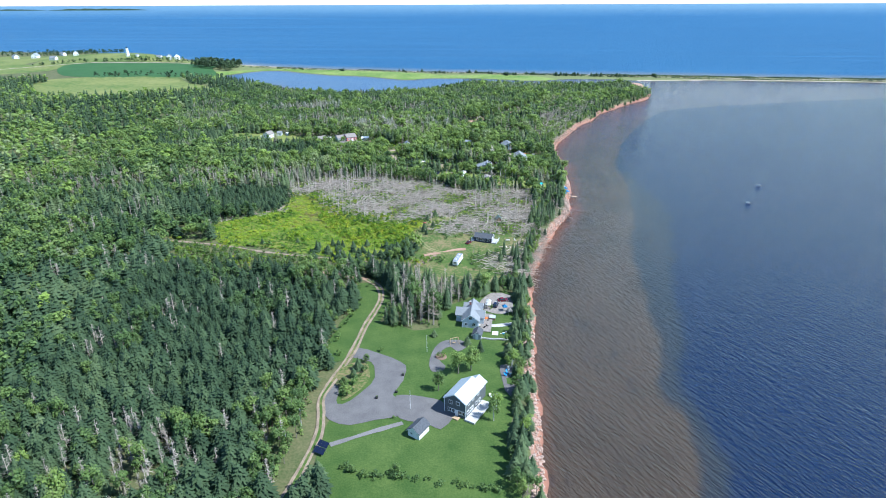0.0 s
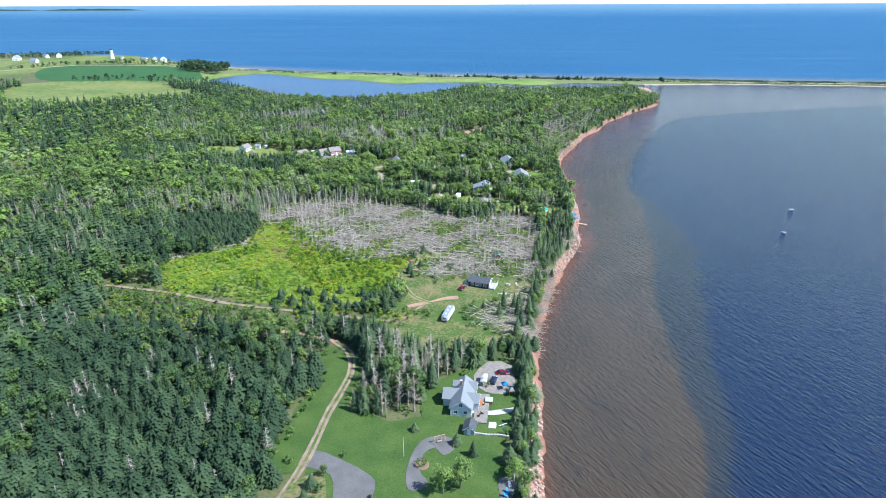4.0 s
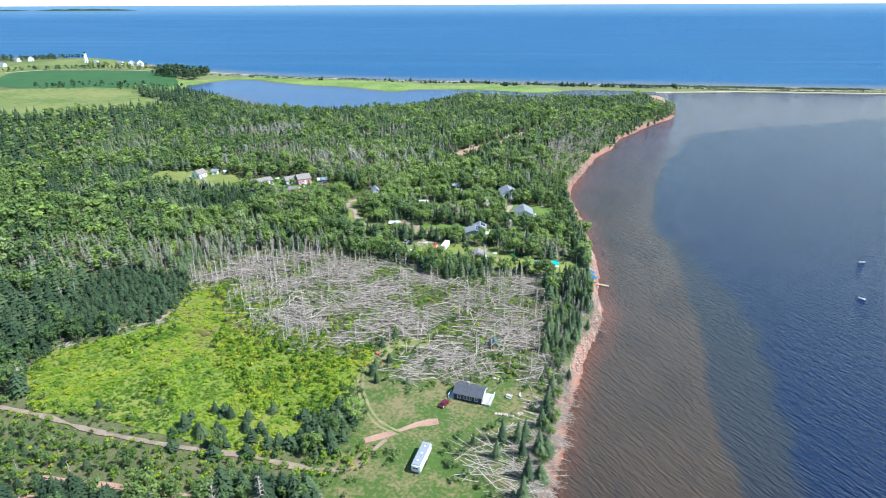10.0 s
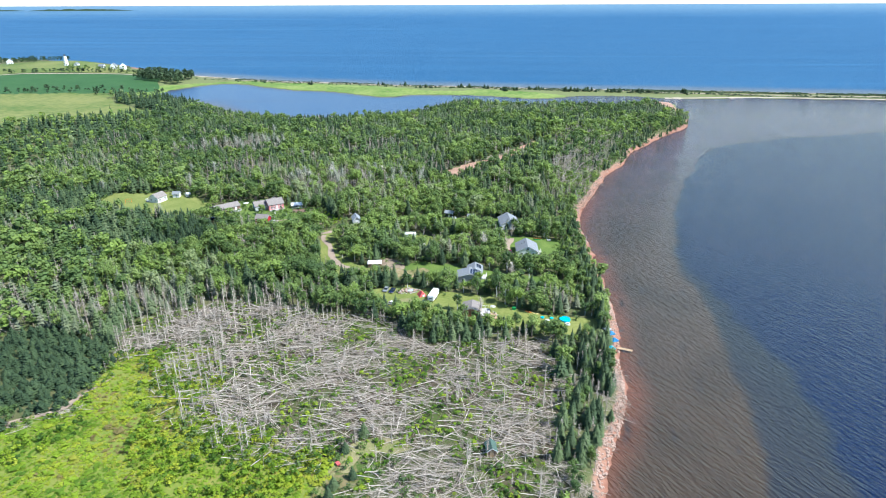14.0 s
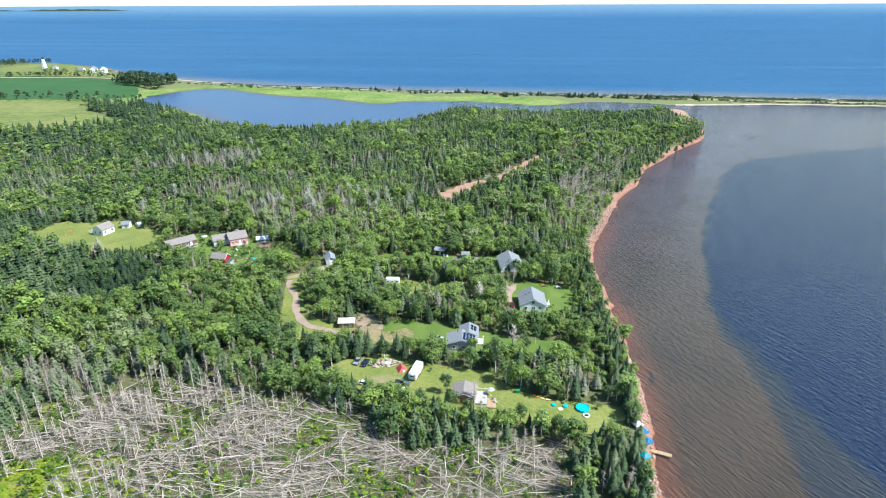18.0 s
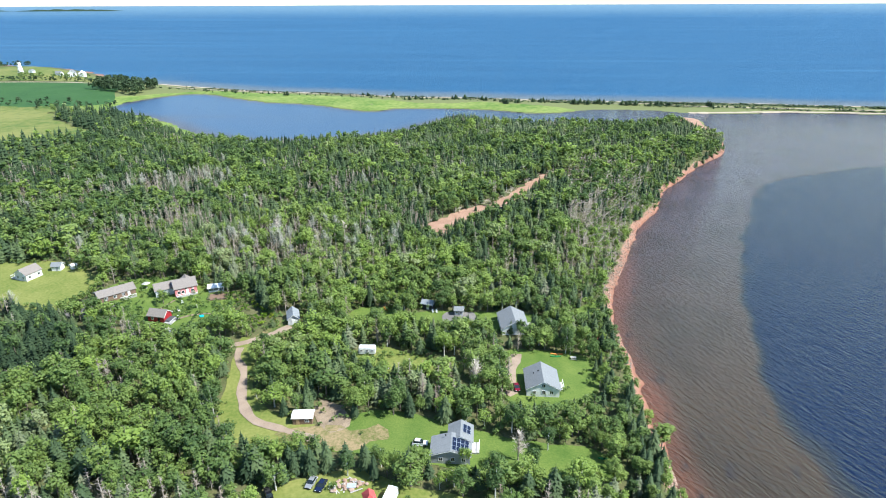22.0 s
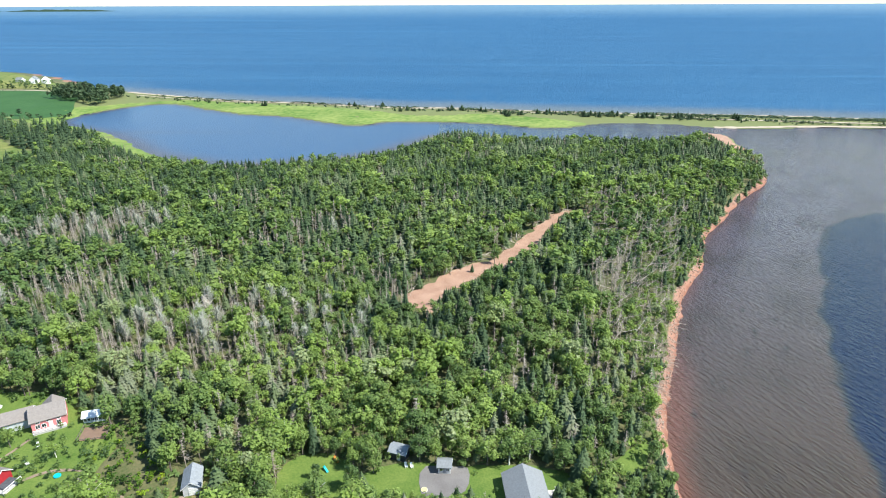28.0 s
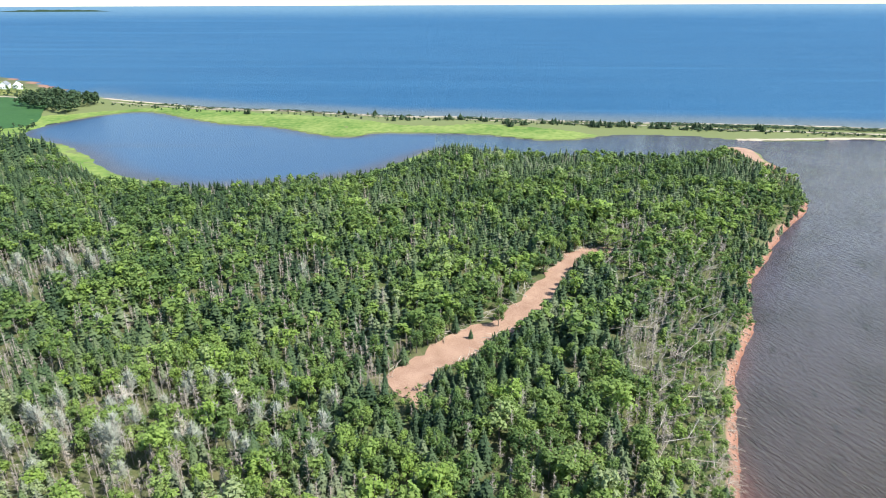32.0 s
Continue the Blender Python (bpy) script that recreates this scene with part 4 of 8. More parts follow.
close_to = np.full(len(x), 1e9)
for c in (YARD_A, YARD_B, FIELD, LOOP_VERGE, YARD_C, YARD_D, YARD_E, YARD_F, YARD_G, CUT):
    close_to = np.minimum(close_to, line_distance(x, y, c, True))
single = np.zeros(len(x), bool)
for mask, most in ((is_spruce, 130), (is_leaf, 280), (is_dead, 90)):
    k = np.where(mask)[0]
    single[k[np.argsort(close_to[k])[:most]]] = True
# cloud shade over the near left woods, painted as a darker spruce tint
cloud_shade = np.where((y < 238) & (x < -20), 0.75, 1.0)
wd = rng.uniform(0.85, 1.25, len(x)) * np.where(is_leaf & (y > 350), rng.uniform(0.9, 1.4, len(x)), 1.0) * np.where(is_spruce & (y < 260), np.where(inside(x, y, THIN), 0.75, 1.38), 1.0)
k = is_spruce & ~single
close = (np.abs(x - 20) < 140) & (y < 580)
ka, kb = k & close, k & ~close
kc, ka = ka & (y >= 262), ka & (y < 262)
woods = (planted(SPRUCES, x[ka], y[ka], h_s[ka], wd[ka], tone[ka] * cloud_shade[ka], "spruce")
         + planted(SPRUCES_EDGE, x[kc], y[kc], h_s[kc], wd[kc] * 1.05, np.clip(tone[kc] * 1.15, 0, 1), "spruce", False)
         + planted(SPRUCES_MID, x[kb], y[kb], h_s[kb] * 0.94, wd[kb] * 1.4, np.clip(tone[kb] * 1.15, 0, 1) * cloud_shade[kb], "spruce", False))
me = tri_mesh("spruce_wood", woods)
tagged(new("spruce_wood", me), "dense dark green spruce forest", "forest", kind="stuff")
k = is_leaf & ~single
ka, kb = k & close, k & ~close
me = tri_mesh("broadleaf_wood", planted(LEAFY, x[ka], y[ka], h_l[ka], wd[ka] * 1.12, tone[ka], "leaf")
              + planted(LEAFY_MID, x[kb], y[kb], h_l[kb], wd[kb] * 1.15, tone[kb], "leaf", False))
tagged(new("broadleaf_wood", me), "mixed green broadleaf forest", "forest", kind="stuff")
k = is_dead & ~single
me = tri_mesh("dead_wood", planted(DEAD, x[k], y[k], h_s[k] * 1.02, wd[k], tone[k] * 0.5, "dead_twigs", True, "dead_twigs"))
tagged(new("dead_wood", me), "grey standing dead trees in the forest", "dead trees", kind="stuff")

# far woods
x2, y2 = scatter(-1300, -40, 250, 1180, 7.4)
x3, y3 = scatter(-420, 14, -130, 300, 10.0)
beyond = (y3 < 82) | (np.abs(x3 - 20) > 132 + 0.62 * np.clip(y3 - 60, 0, 800)) | (x3 < -262)
x3, y3 = x3[beyond], y3[beyond]
keep = ~((x2 > -260) & (y2 < 900) & (np.abs(x2 - 20) < 130 + 0.62 * np.clip(y2 - 60, 0, 800)))
x2, y2 = x2[keep], y2[keep]
keep = (np.abs(x2) < 0.80 * y2 + 60) & ~((y2 > 900) & (x2 < -380)) & ~((x2 > -420) & (y2 < 300))
x2, y2 = np.concatenate([x2[keep], x3]), np.concatenate([y2[keep], y3])
keep = free_ground(x2, y2)
x2, y2 = x2[keep], y2[keep]
u2 = rng.random(len(x2))
s2 = u2 < forest_mix(x2, y2)[0]
t2 = np.clip(0.5 + 0.5 * wave(x2, y2, 60, 9) + rng.normal(0, 0.2, len(x2)), 0, 1)
h2 = rng.uniform(8, 13, len(x2))
one = np.ones(len(x2))
me = tri_mesh("far_forest", planted(SPRUCES_FAR, x2[s2], y2[s2], h2[s2], one[s2] * 1.6, t2[s2] * 0.5, "spruce", False)
              + planted(LEAFY_FAR, x2[~s2], y2[~s2], h2[~s2] * 0.85, one[~s2] * 1.5, t2[~s2], "leaf", False))
tagged(new("far_forest", me), "distant mixed forest", "forest", kind="stuff")


# ---------------- helpers for things and their parts
def part(name, bm, mat, parent, label=""):
    """Links a bmesh, or a ready mesh, as one mesh object under a thing or a part."""
    if isinstance(bm, bmesh.types.BMesh):
        me = bpy.data.meshes.new(name)
        bm.normal_update()
        bm.to_mesh(me)
        bm.free()
    else:
        me = bm
    if mat and not me.materials:
        me.materials.append(M[mat] if isinstance(mat, str) else mat)
    ob = new(name, me)
    ob.parent = parent
    if label:
        ob["label"] = label
    return ob


def thing(name, label, category, x, y, z=None, turn=0.0, group=""):
    ob = new(name)
    ob.empty_display_size = 0.5
    ob.matrix_basis = pose(x, y, hz(x, y) + 0.14 if z is None else z, 0, 0, turn)
    return tagged(ob, label, category, group)


def add_box(bm, cx, cy, cz, sx, sy, sz, taper=1.0, m=None):
    """A box; taper narrows its top."""
    vs = []
    for k, s in ((-1, 1), (1, taper)):
        for a, b in ((-1, -1), (1, -1), (1, 1), (-1, 1)):
            p = Vector((cx + a * sx / 2 * s, cy + b * sy / 2 * s, cz + k * sz / 2))
            vs.append(bm.verts.new(m @ p if m else p))
    for f in ((3, 2, 1, 0), (4, 5, 6, 7), (0, 1, 5, 4), (1, 2, 6, 5), (2, 3, 7, 6), (3, 0, 4, 7)):
        bm.faces.new([vs[i] for i in f])
    return bm


def boxed(*args, **kw):
    return add_box(bmesh.new(), *args, **kw)


def bevelled(bm, w=0.03, seg=1):
    bmesh.ops.bevel(bm, geom=bm.edges[:], offset=w, segments=seg, affect='EDGES')
    return bm


def cylinder(r0, r1, h, n=10, z=0.0, x=0.0, y=0.0, m=None):
    bm = bmesh.new()
    bmesh.ops.create_cone(bm, cap_ends=True, segments=n, radius1=r0, radius2=r1, depth=h,
                          matrix=(m or Matrix()) @ Matrix.Translation((x, y, z + h / 2)))
    return bm


def plain(name, c, rough=0.6, metal=0.0, spec=0.4, var=0.12, scale=1.2, bump=0.0):
    return make_mat(name, tuple(v * (1 - var) for v in c), tuple(min(1, v * (1 + var)) for v in c), scale, rough, bump, 8, metal=metal, spec=spec)


def glass_mat():
    m = bpy.data.materials.new("window_glass")
    m.use_nodes = True
    b = m.node_tree.nodes["Principled BSDF"]
    b.inputs["Base Color"].default_value = (0.02, 0.028, 0.034, 1)
    b.inputs["Roughness"].default_value, b.inputs["Specular IOR Level"].default_value = 0.06, 0.7
    return m


M.update({
    "glass": glass_mat(),
    "white": plain("white_paint", (0.76, 0.76, 0.74), 0.55), "trim": plain("white_trim", (0.78, 0.78, 0.77), 0.5),
    "grey_siding": plain("grey_siding", (0.33, 0.345, 0.36), 0.7, bump=0.2), "dark_siding": plain("dark_shingle_siding", (0.10, 0.11, 0.115), 0.8, bump=0.3),
    "pale_siding": plain("pale_grey_siding", (0.52, 0.54, 0.55), 0.7, bump=0.2),
    "navy_siding": plain("navy_siding", (0.035, 0.042, 0.062), 0.6), "red_siding": plain("red_siding", (0.34, 0.022, 0.03), 0.6),
    "pink_siding": plain("pink_red_siding", (0.62, 0.22, 0.22), 0.65), "brown_siding": plain("brown_siding", (0.20, 0.13, 0.09), 0.75),
    "brick_siding": plain("weathered_red_siding", (0.32, 0.15, 0.11), 0.75),
    "grey_roof": plain("grey_shingles", (0.215, 0.225, 0.235), 0.85, var=0.16, scale=2.5, bump=0.3), "dark_roof": plain("dark_shingles", (0.075, 0.08, 0.09), 0.85, var=0.3, scale=2, bump=0.3),
    "slate_roof": plain("blue_grey_shingles", (0.25, 0.27, 0.295), 0.85, var=0.2, scale=2, bump=0.3), "metal_roof": plain("pale_metal_roof", (0.52, 0.56, 0.59), 0.38, 0.25),
    "white_roof": plain("white_roof", (0.74, 0.74, 0.73), 0.5), "tan_roof": plain("tan_shingles", (0.235, 0.205, 0.185), 0.85, var=0.15, scale=2, bump=0.3),
    "green_roof": plain("green_metal_roof", (0.07, 0.115, 0.09), 0.7), "deck": plain("grey_deck_boards", (0.46, 0.44, 0.42), 0.8, var=0.15, scale=3),
    "wood": plain("raw_wood", (0.42, 0.29, 0.17), 0.8, var=0.2, scale=2), "rubber": plain("tyre_rubber", (0.02, 0.02, 0.02), 0.8),
    "chrome": plain("bright_metal", (0.6, 0.6, 0.6), 0.3, 0.9), "panel": plain("solar_cells", (0.012, 0.018, 0.045), 0.18, 0.1, 0.6),
    "teal": plain("turquoise_vinyl", (0.02, 0.42, 0.55), 0.5), "blue": plain("blue_cloth", (0.05, 0.30, 0.62), 0.7), "orange": plain("orange_cloth", (0.75, 0.25, 0.05), 0.7),
    "red_cloth": plain("red_cloth", (0.55, 0.10, 0.10), 0.8), "green_plastic": plain("green_plastic", (0.02, 0.22, 0.06), 0.5), "yellow": plain("pale_yellow_plastic", (0.75, 0.65, 0.25), 0.5),
    "red_paint": plain("red_car_paint", (0.17, 0.008, 0.02), 0.22, 0.1, 0.6, 0.03), "black_paint": plain("black_car_paint", (0.012, 0.012, 0.016), 0.2, 0.1, 0.6, 0.05),
    "navy_paint": plain("dark_blue_car_paint", (0.012, 0.02, 0.06), 0.2, 0.1, 0.6, 0.05), "silver_paint": plain("silver_car_paint", (0.45, 0.46, 0.48), 0.28, 0.5, 0.5, 0.03),
    "white_car": plain("white_car_paint", (0.78, 0.78, 0.78), 0.25, 0, 0.5, 0.02), "blue_car": plain("grey_blue_car_paint", (0.09, 0.13, 0.19), 0.25, 0.3, 0.5, 0.04),
    "lamp_red": plain("red_lamp_plastic", (0.35, 0.01, 0.01), 0.3), "birch": plain("white_birch_bark", (0.62, 0.60, 0.56), 0.8, var=0.25, scale=3),
    "dark": plain("dark_void", (0.02, 0.02, 0.02), 0.9),
})


# ---------------- single trees along the clearings
def tree_proto(name, label, category, crown, crown_mat, bark, tint, trunk, group):
    ob = new(name)
    tagged(ob, label, category, group)
    part("trunk", tri_mesh("trunk", [(*trunk, bark, 0.3)]), None, ob)
    part("crown", tri_mesh("crown", [(*crown, crown_mat, tint)]), None, ob)
    return ob


FINE_TRUNK = joined([prism((0, 0, -0.04), (0.006, 0.004, 0.5), 0.02, 0.012, 6), prism((0.006, 0.004, 0.5), (0, 0, 0.96), 0.012, 0.002, 5)])
LIMBED = joined([FINE_TRUNK] + [prism((0, 0, 0.3 + 0.07 * i), (0.17 * math.cos(2.4 * i), 0.17 * math.sin(2.4 * i), 0.48 + 0.07 * i), 0.008, 0.002, 4) for i in range(6)])
PROTO = {"spruce": [], "leaf": [], "dead": [], "bare": []}
for i in range(6):
    PROTO["spruce"].append(tree_proto("spruce_tree", "dark green spruce tree at the edge of a clearing", "tree",
                                      spruce_crown(rng, 210, 0.17 + 0.016 * i, 0.17, 0.034, tiers=13), "spruce", "bark", 0.1 + 0.1 * i, FINE_TRUNK, "spruces along the clearings"))
for i in range(8):
    white = i % 3 == 0
    PROTO["leaf"].append(tree_proto("birch_tree" if white else "broadleaf_tree",
                                    "white-barked birch with a loose green crown" if white else "leafy green broadleaf tree at the edge of a clearing", "tree",
                                    leaf_crown(rng, 620, 10, 0.20 + 0.012 * i, True, 0.16, 0.027), "leaf", "birch" if white else "bark", 0.12 * i, LIMBED,
                                    "birches along the clearings" if white else "broadleaf trees along the clearings"))
for i in range(4):
    PROTO["dead"].append(tree_proto("dead_tree", "bare grey standing dead tree", "dead tree", dead_crown(rng, 60, 0.15), "dead_twigs", "dead_twigs", 0.3 + 0.2 * i, FINE_TRUNK, "standing dead trees"))
for i in range(3):
    PROTO["bare"].append(tree_proto("bare_tree", "pale leafless broadleaf tree with spreading branches", "dead tree", dead_crown(rng, 90, 0.34, 0.9, 0.3), "dead", "dead", 0.1 * i, LIMBED, "pale leafless trees"))
used = set()


def set_tree(kind, i, x, y, h, wide=1.0, turn=0.0):
    p = PROTO[kind][i % len(PROTO[kind])]
    m = pose(x, y, hz(x, y), 0, 0, turn) @ Matrix.Diagonal((h * wide, h * wide, h, 1))
    if p in used:
        p = copy_thing(p, m)
    used.add(p)
    p.matrix_basis = m
    return p


for j in np.where(single)[0]:
    kind = "spruce" if is_spruce[j] else "leaf" if is_leaf[j] else "dead"
    set_tree(kind, int(rng.integers(24)), x[j], y[j], (h_l if kind == "leaf" else h_s)[j], wd[j], float(rng.uniform(0, 360)))

# garden trees standing on their own
def grow(*rows):
    for kind, i, tx, ty, th, tw in rows:
        set_tree(kind, i, tx, ty, th, tw, 40 * i)


grow(("leaf", 2, -11.5, 115, 3.4, 1.4), ("leaf", 0, -40.5, 139, 8, 1.1), ("leaf", 3, -38, 133, 8, 1.0), ("leaf", 6, -41, 128, 7, 1.1), ("leaf", 4, 8.5, 160, 9, 1.25),
     ("leaf", 5, 4.5, 158, 8, 1.2), ("leaf", 2, -1.5, 149, 7, 1.1), ("leaf", 3, 13.6, 136, 8, 0.9), ("leaf", 6, 14.6, 140, 7, 0.9), ("spruce", 1, 17.5, 124, 8, 1.1),
     ("spruce", 2, 18.6, 129, 9, 1.0), ("spruce", 3, 18, 118, 8, 1.1), ("spruce", 0, 12, 171, 5, 1.4), ("spruce", 4, 8, 175, 4, 1.5))
grow(("spruce", 5, -3, 180, 3, 1.6), ("spruce", 2, -27, 155, 4, 1.5), ("spruce", 3, -26, 159, 5, 1.4), ("leaf", 1, -29, 150, 4, 1.2), ("leaf", 7, -27.5, 146, 3.5, 1.2),
     ("leaf", 2, -24, 163, 3.5, 1.3), ("spruce", 1, 19.5, 249, 4, 1.3), ("spruce", 2, 27, 250, 9, 0.8), ("spruce", 4, 31, 250, 8, 0.8), ("spruce", 0, 31.5, 245, 9, 0.8),
     ("spruce", 3, 33, 251, 8, 0.8), ("spruce", 5, 25, 244, 7, 0.8), ("leaf", 1, 10, 466, 8, 1.0), ("spruce", 1, 12, 462, 4, 1.6))
grow(("leaf", 4, -16, 466, 8, 1.1), ("leaf", 3, 2, 465, 7, 1.0), ("leaf", 5, -79, 481, 6, 1.2), ("leaf", 6, -65, 477, 5, 1.1), ("leaf", 3, 40, 377, 9, 1.2),
     ("leaf", 6, 44, 374, 9, 1.1), ("leaf", 0, 22, 372, 7, 1.1), ("leaf", 3, 24, 364, 7, 1.0), ("spruce", 2, -8, 296, 4, 1.5), ("spruce", 4, -4, 302, 5, 1.4),
     ("spruce", 1, -5, 287, 4, 1.5), ("leaf", 0, 52, 400, 8, 1.0), ("leaf", 6, 31, 394, 6, 1.0), ("leaf", 5, -20, 246, 6, 1.2))
grow(("spruce", 1, -51, 262, 4.5, 1.5), ("spruce", 2, -57, 256, 5.5, 1.5), ("spruce", 0, -46, 260, 4.5, 1.5), ("spruce", 3, -41, 259, 4.5, 1.4), ("spruce", 4, -35, 262, 4, 1.5),
     ("spruce", 5, -51, 252, 5, 1.5), ("spruce", 2, -46, 253, 4, 1.6), ("spruce", 1, -40, 254, 4, 1.5), ("spruce", 3, -30, 248, 5, 1.5), ("leaf", 3, -45, 247, 7, 0.9),
     ("spruce", 2, -84, 264, 3.5, 1.5), ("spruce", 4, -68, 266, 3, 1.5), ("spruce", 4, -9, 284, 4, 1.4), ("spruce", 1, -9.5, 280, 5, 1.3))
grow(("spruce", 0, -8, 276, 4, 1.4), ("dead", 1, 45, 430, 9, 1.2), ("dead", 2, 44, 396, 9, 1.2), ("leaf", 0, 47, 392, 8, 1.0), ("leaf", 2, 54, 596.5, 7.5, 1.1), ("leaf", 5, 56, 601, 6.5, 1.0), ("spruce", 2, 44, 588, 4, 1.2))
grow(("leaf", 1, 52, 456.3, 7, 1.1), ("spruce", 3, 48.8, 457.5, 6, 0.8), ("leaf", 4, 40.3, 455.5, 8, 1.1), ("leaf", 6, 34.7, 458.5, 6, 1.1), ("leaf", 9, 30.5, 456.6, 6.5, 1.0), ("leaf", 3, 57.4, 451, 7, 1.1),
     ("leaf", 8, 61.6, 454.3, 9, 1.2), ("leaf", 2, 66.5, 450.5, 8.5, 1.2), ("leaf", 5, 71.7, 450.4, 8, 1.2), ("leaf", 0, 1, 469.6, 5, 0.9), ("leaf", 7, 11.7, 460.8, 8, 1.1), ("leaf", 10, 15, 459, 8, 1.1))
grow(("leaf", 11, -19, 468, 8, 1.2), ("leaf", 3, -13.7, 469, 8, 1.2), ("leaf", 6, -10.2, 470.5, 7, 1.1), ("leaf", 2, 11.5, 473.5, 8, 1.1), ("leaf", 4, 14.5, 471.5, 7.5, 1.1), ("spruce", 5, 12.2, 467, 5, 1.2),
     ("leaf", 1, -17.4, 393.9, 7, 1.2), ("spruce", 2, -10, 391.4, 8, 1.0), ("leaf", 8, 2.7, 390.8, 7, 1.2), ("spruce", 6, 9.2, 389.8, 8, 1.0), ("leaf", 5, 15.5, 389.8, 8, 1.1), ("leaf", 9, 37.6, 387.5, 10, 1.2),
     ("leaf", 7, 43.9, 387.5, 9, 1.2), ("leaf", 0, 54, 384, 7, 1.1), ("leaf", 10, 12, 414, 9, 1.2), ("leaf", 3, 3.5, 421, 9, 1.2), ("spruce", 1, -13, 422, 8, 1.1), ("leaf", 6, -27.5, 421.5, 4, 1.2))
grow(("leaf", 1, 28, 361, 6, 1.2), ("leaf", 4, 36, 357.5, 6, 1.2), ("leaf", 9, 42, 359, 6.5, 1.2), ("spruce", 2, 46.5, 357, 6, 1.1), ("leaf", 7, 51, 355.5, 5.5, 1.2), ("leaf", 2, 57, 354, 5, 1.2), ("leaf", 11, 15, 366, 6, 1.2), ("leaf", 5, 8, 369.5, 5.5, 1.2))
grow(("bare", 0, 35, 426, 10, 1.0), ("bare", 1, -84, 429, 8, 1.0), ("bare", 2, -67, 431, 7, 1.1), ("bare", 0, -52.6, 548, 10, 1.1), ("bare", 1, -20.4, 545, 10, 1.1),
     ("bare", 2, -31.6, 535, 10, 1.0), ("bare", 1, 44, 396, 9, 0.9), ("bare", 2, 30, 366, 8, 0.9), ("bare", 0, 239.5, 782, 8, 1.0), ("bare", 1, 228, 762, 8, 0.9))

def shore_point(yv, inland):
    k = int(np.argmin(np.abs(BANK_LINE[:, 1] - yv)))
    k = min(max(k, 1), len(BANK_LINE) - 2)
    d = BANK_LINE[k + 1] - BANK_LINE[k - 1]
    n = np.array((-d[1], d[0])) / np.linalg.norm(d)
    p = BANK_LINE[k] + (yv - BANK_LINE[k][1]) * d / max(d[1], 1e-6)
    return p + n * inland, math.degrees(math.atan2(d[1], d[0]))


# dark spruces along the bank
for y0, y1, i0, i1, n, h0, h1 in ((226, 262, 5, 9, 5, 7, 10), (288, 348, 4.5, 14, 46, 6, 10), (196, 222, 4, 7, 8, 6, 9), (170, 192, 4, 6, 4, 6, 8), (112, 128, 5, 7, 4, 6, 8), (362, 420, 5, 10, 26, 7, 10)):
    for k in range(n):
        q, _ = shore_point(y0 + (y1 - y0) * (k + float(rng.uniform(0, 1))) / n, float(rng.uniform(i0, i1)))
        set_tree("spruce", int(rng.integers(24)), float(q[0]), float(q[1]), float(rng.uniform(h0, h1)), float(rng.uniform(0.8, 1.1)), float(rng.uniform(0, 360)))

# hedge of shrubs across the southern lawn
qx = rng.uniform(-26, 14, 90)
qy = np.interp(qx, [-26, -21, -17, -11, 14], [117.4, 115.2, 114.1, 114.2, 110]) + rng.normal(0, 0.5, 90)
qk = rng.random(90) < np.where(qx < -8, 0.95, 0.45)
me = tri_mesh("lawn_hedge", planted(BUSHES, qx[qk], qy[qk], rng.uniform(0.8, 1.9, qk.sum()), np.full(qk.sum(), 1.2), rng.uniform(0, 0.3, qk.sum()), "leaf", False))
tagged(new("lawn_hedge", me), "loose hedge of dark green shrubs across a lawn", "hedge", kind="stuff")
# bushes: the meadow, rough edges, hedges
bx, by = scatter(-116, -8, 240, 348, 0.95)
keep = (inside(bx, by, MEADOW) | inside(bx, by, BORDER)) & (rng.random(len(bx)) < 0.84 + 0.3 * wave(bx, by, 12, 2))
bx, by = bx[keep], by[keep]
sunny = inside(bx, by, [(-86, 322), (-66, 323), (-52, 305), (-30, 290), (-26, 272), (-44, 268), (-66, 296)])
bt = np.clip(0.55 + 0.18 * sunny + 0.34 * wave(bx, by, 45, 7) + 0.30 * wave(bx, by, 16, 5) + 0.18 * wave(bx, by, 5, 2) + rng.normal(0, 0.13, len(bx)), 0, 1)
bh = rng.uniform(0.25, 0.6, len(bx)) * np.where(rng.random(len(bx)) < 0.10, 1.8, 1.0)
me = tri_mesh("meadow_bushes", planted(LOW_BUSHES, bx, by, bh, np.full(len(bx), 3.3), bt, "bush", False))
tagged(new("meadow_bushes", me), "bright yellow-green meadow bushes and ferns", "bushes", kind="stuff")
bx, by = scatter(-100, -8, 255, 348, 1.9)
keep = (inside(bx, by, SHRUBS) & (wave(bx, by, 9, 4) > -0.25)) | inside(bx, by, CLUMP) | (inside(bx, by, BORDER) & (rng.random(len(bx)) < 0.35)) | (inside(bx, by, MEADOW) & (wave(bx, by, 14, 6) > 0.35) & (rng.random(len(bx)) < 0.4))
keep &= line_distance(bx, by, np.array([(0.4, 252.9), (-6.1, 257.7), (-11.3, 269), (-13, 278.6), (-11.8, 286.4), (-7.6, 293)])) > 2.4
bx, by = bx[keep], by[keep]
bt = np.clip(0.46 + 0.25 * wave(bx, by, 11, 3) + rng.normal(0, 0.18, len(bx)), 0, 0.84)
me = tri_mesh("meadow_shrubs", planted(BUSHES, bx, by, rng.uniform(0.9, 2.6, len(bx)), np.full(len(bx), 1.25), bt, "bush", False))
tagged(new("meadow_shrubs", me), "taller green shrubs at the meadow's edge", "bushes", kind="stuff")
ex, ey = scatter(-200, 100, 90, 560, 2.3)
near = np.full(len(ex), 1e9)
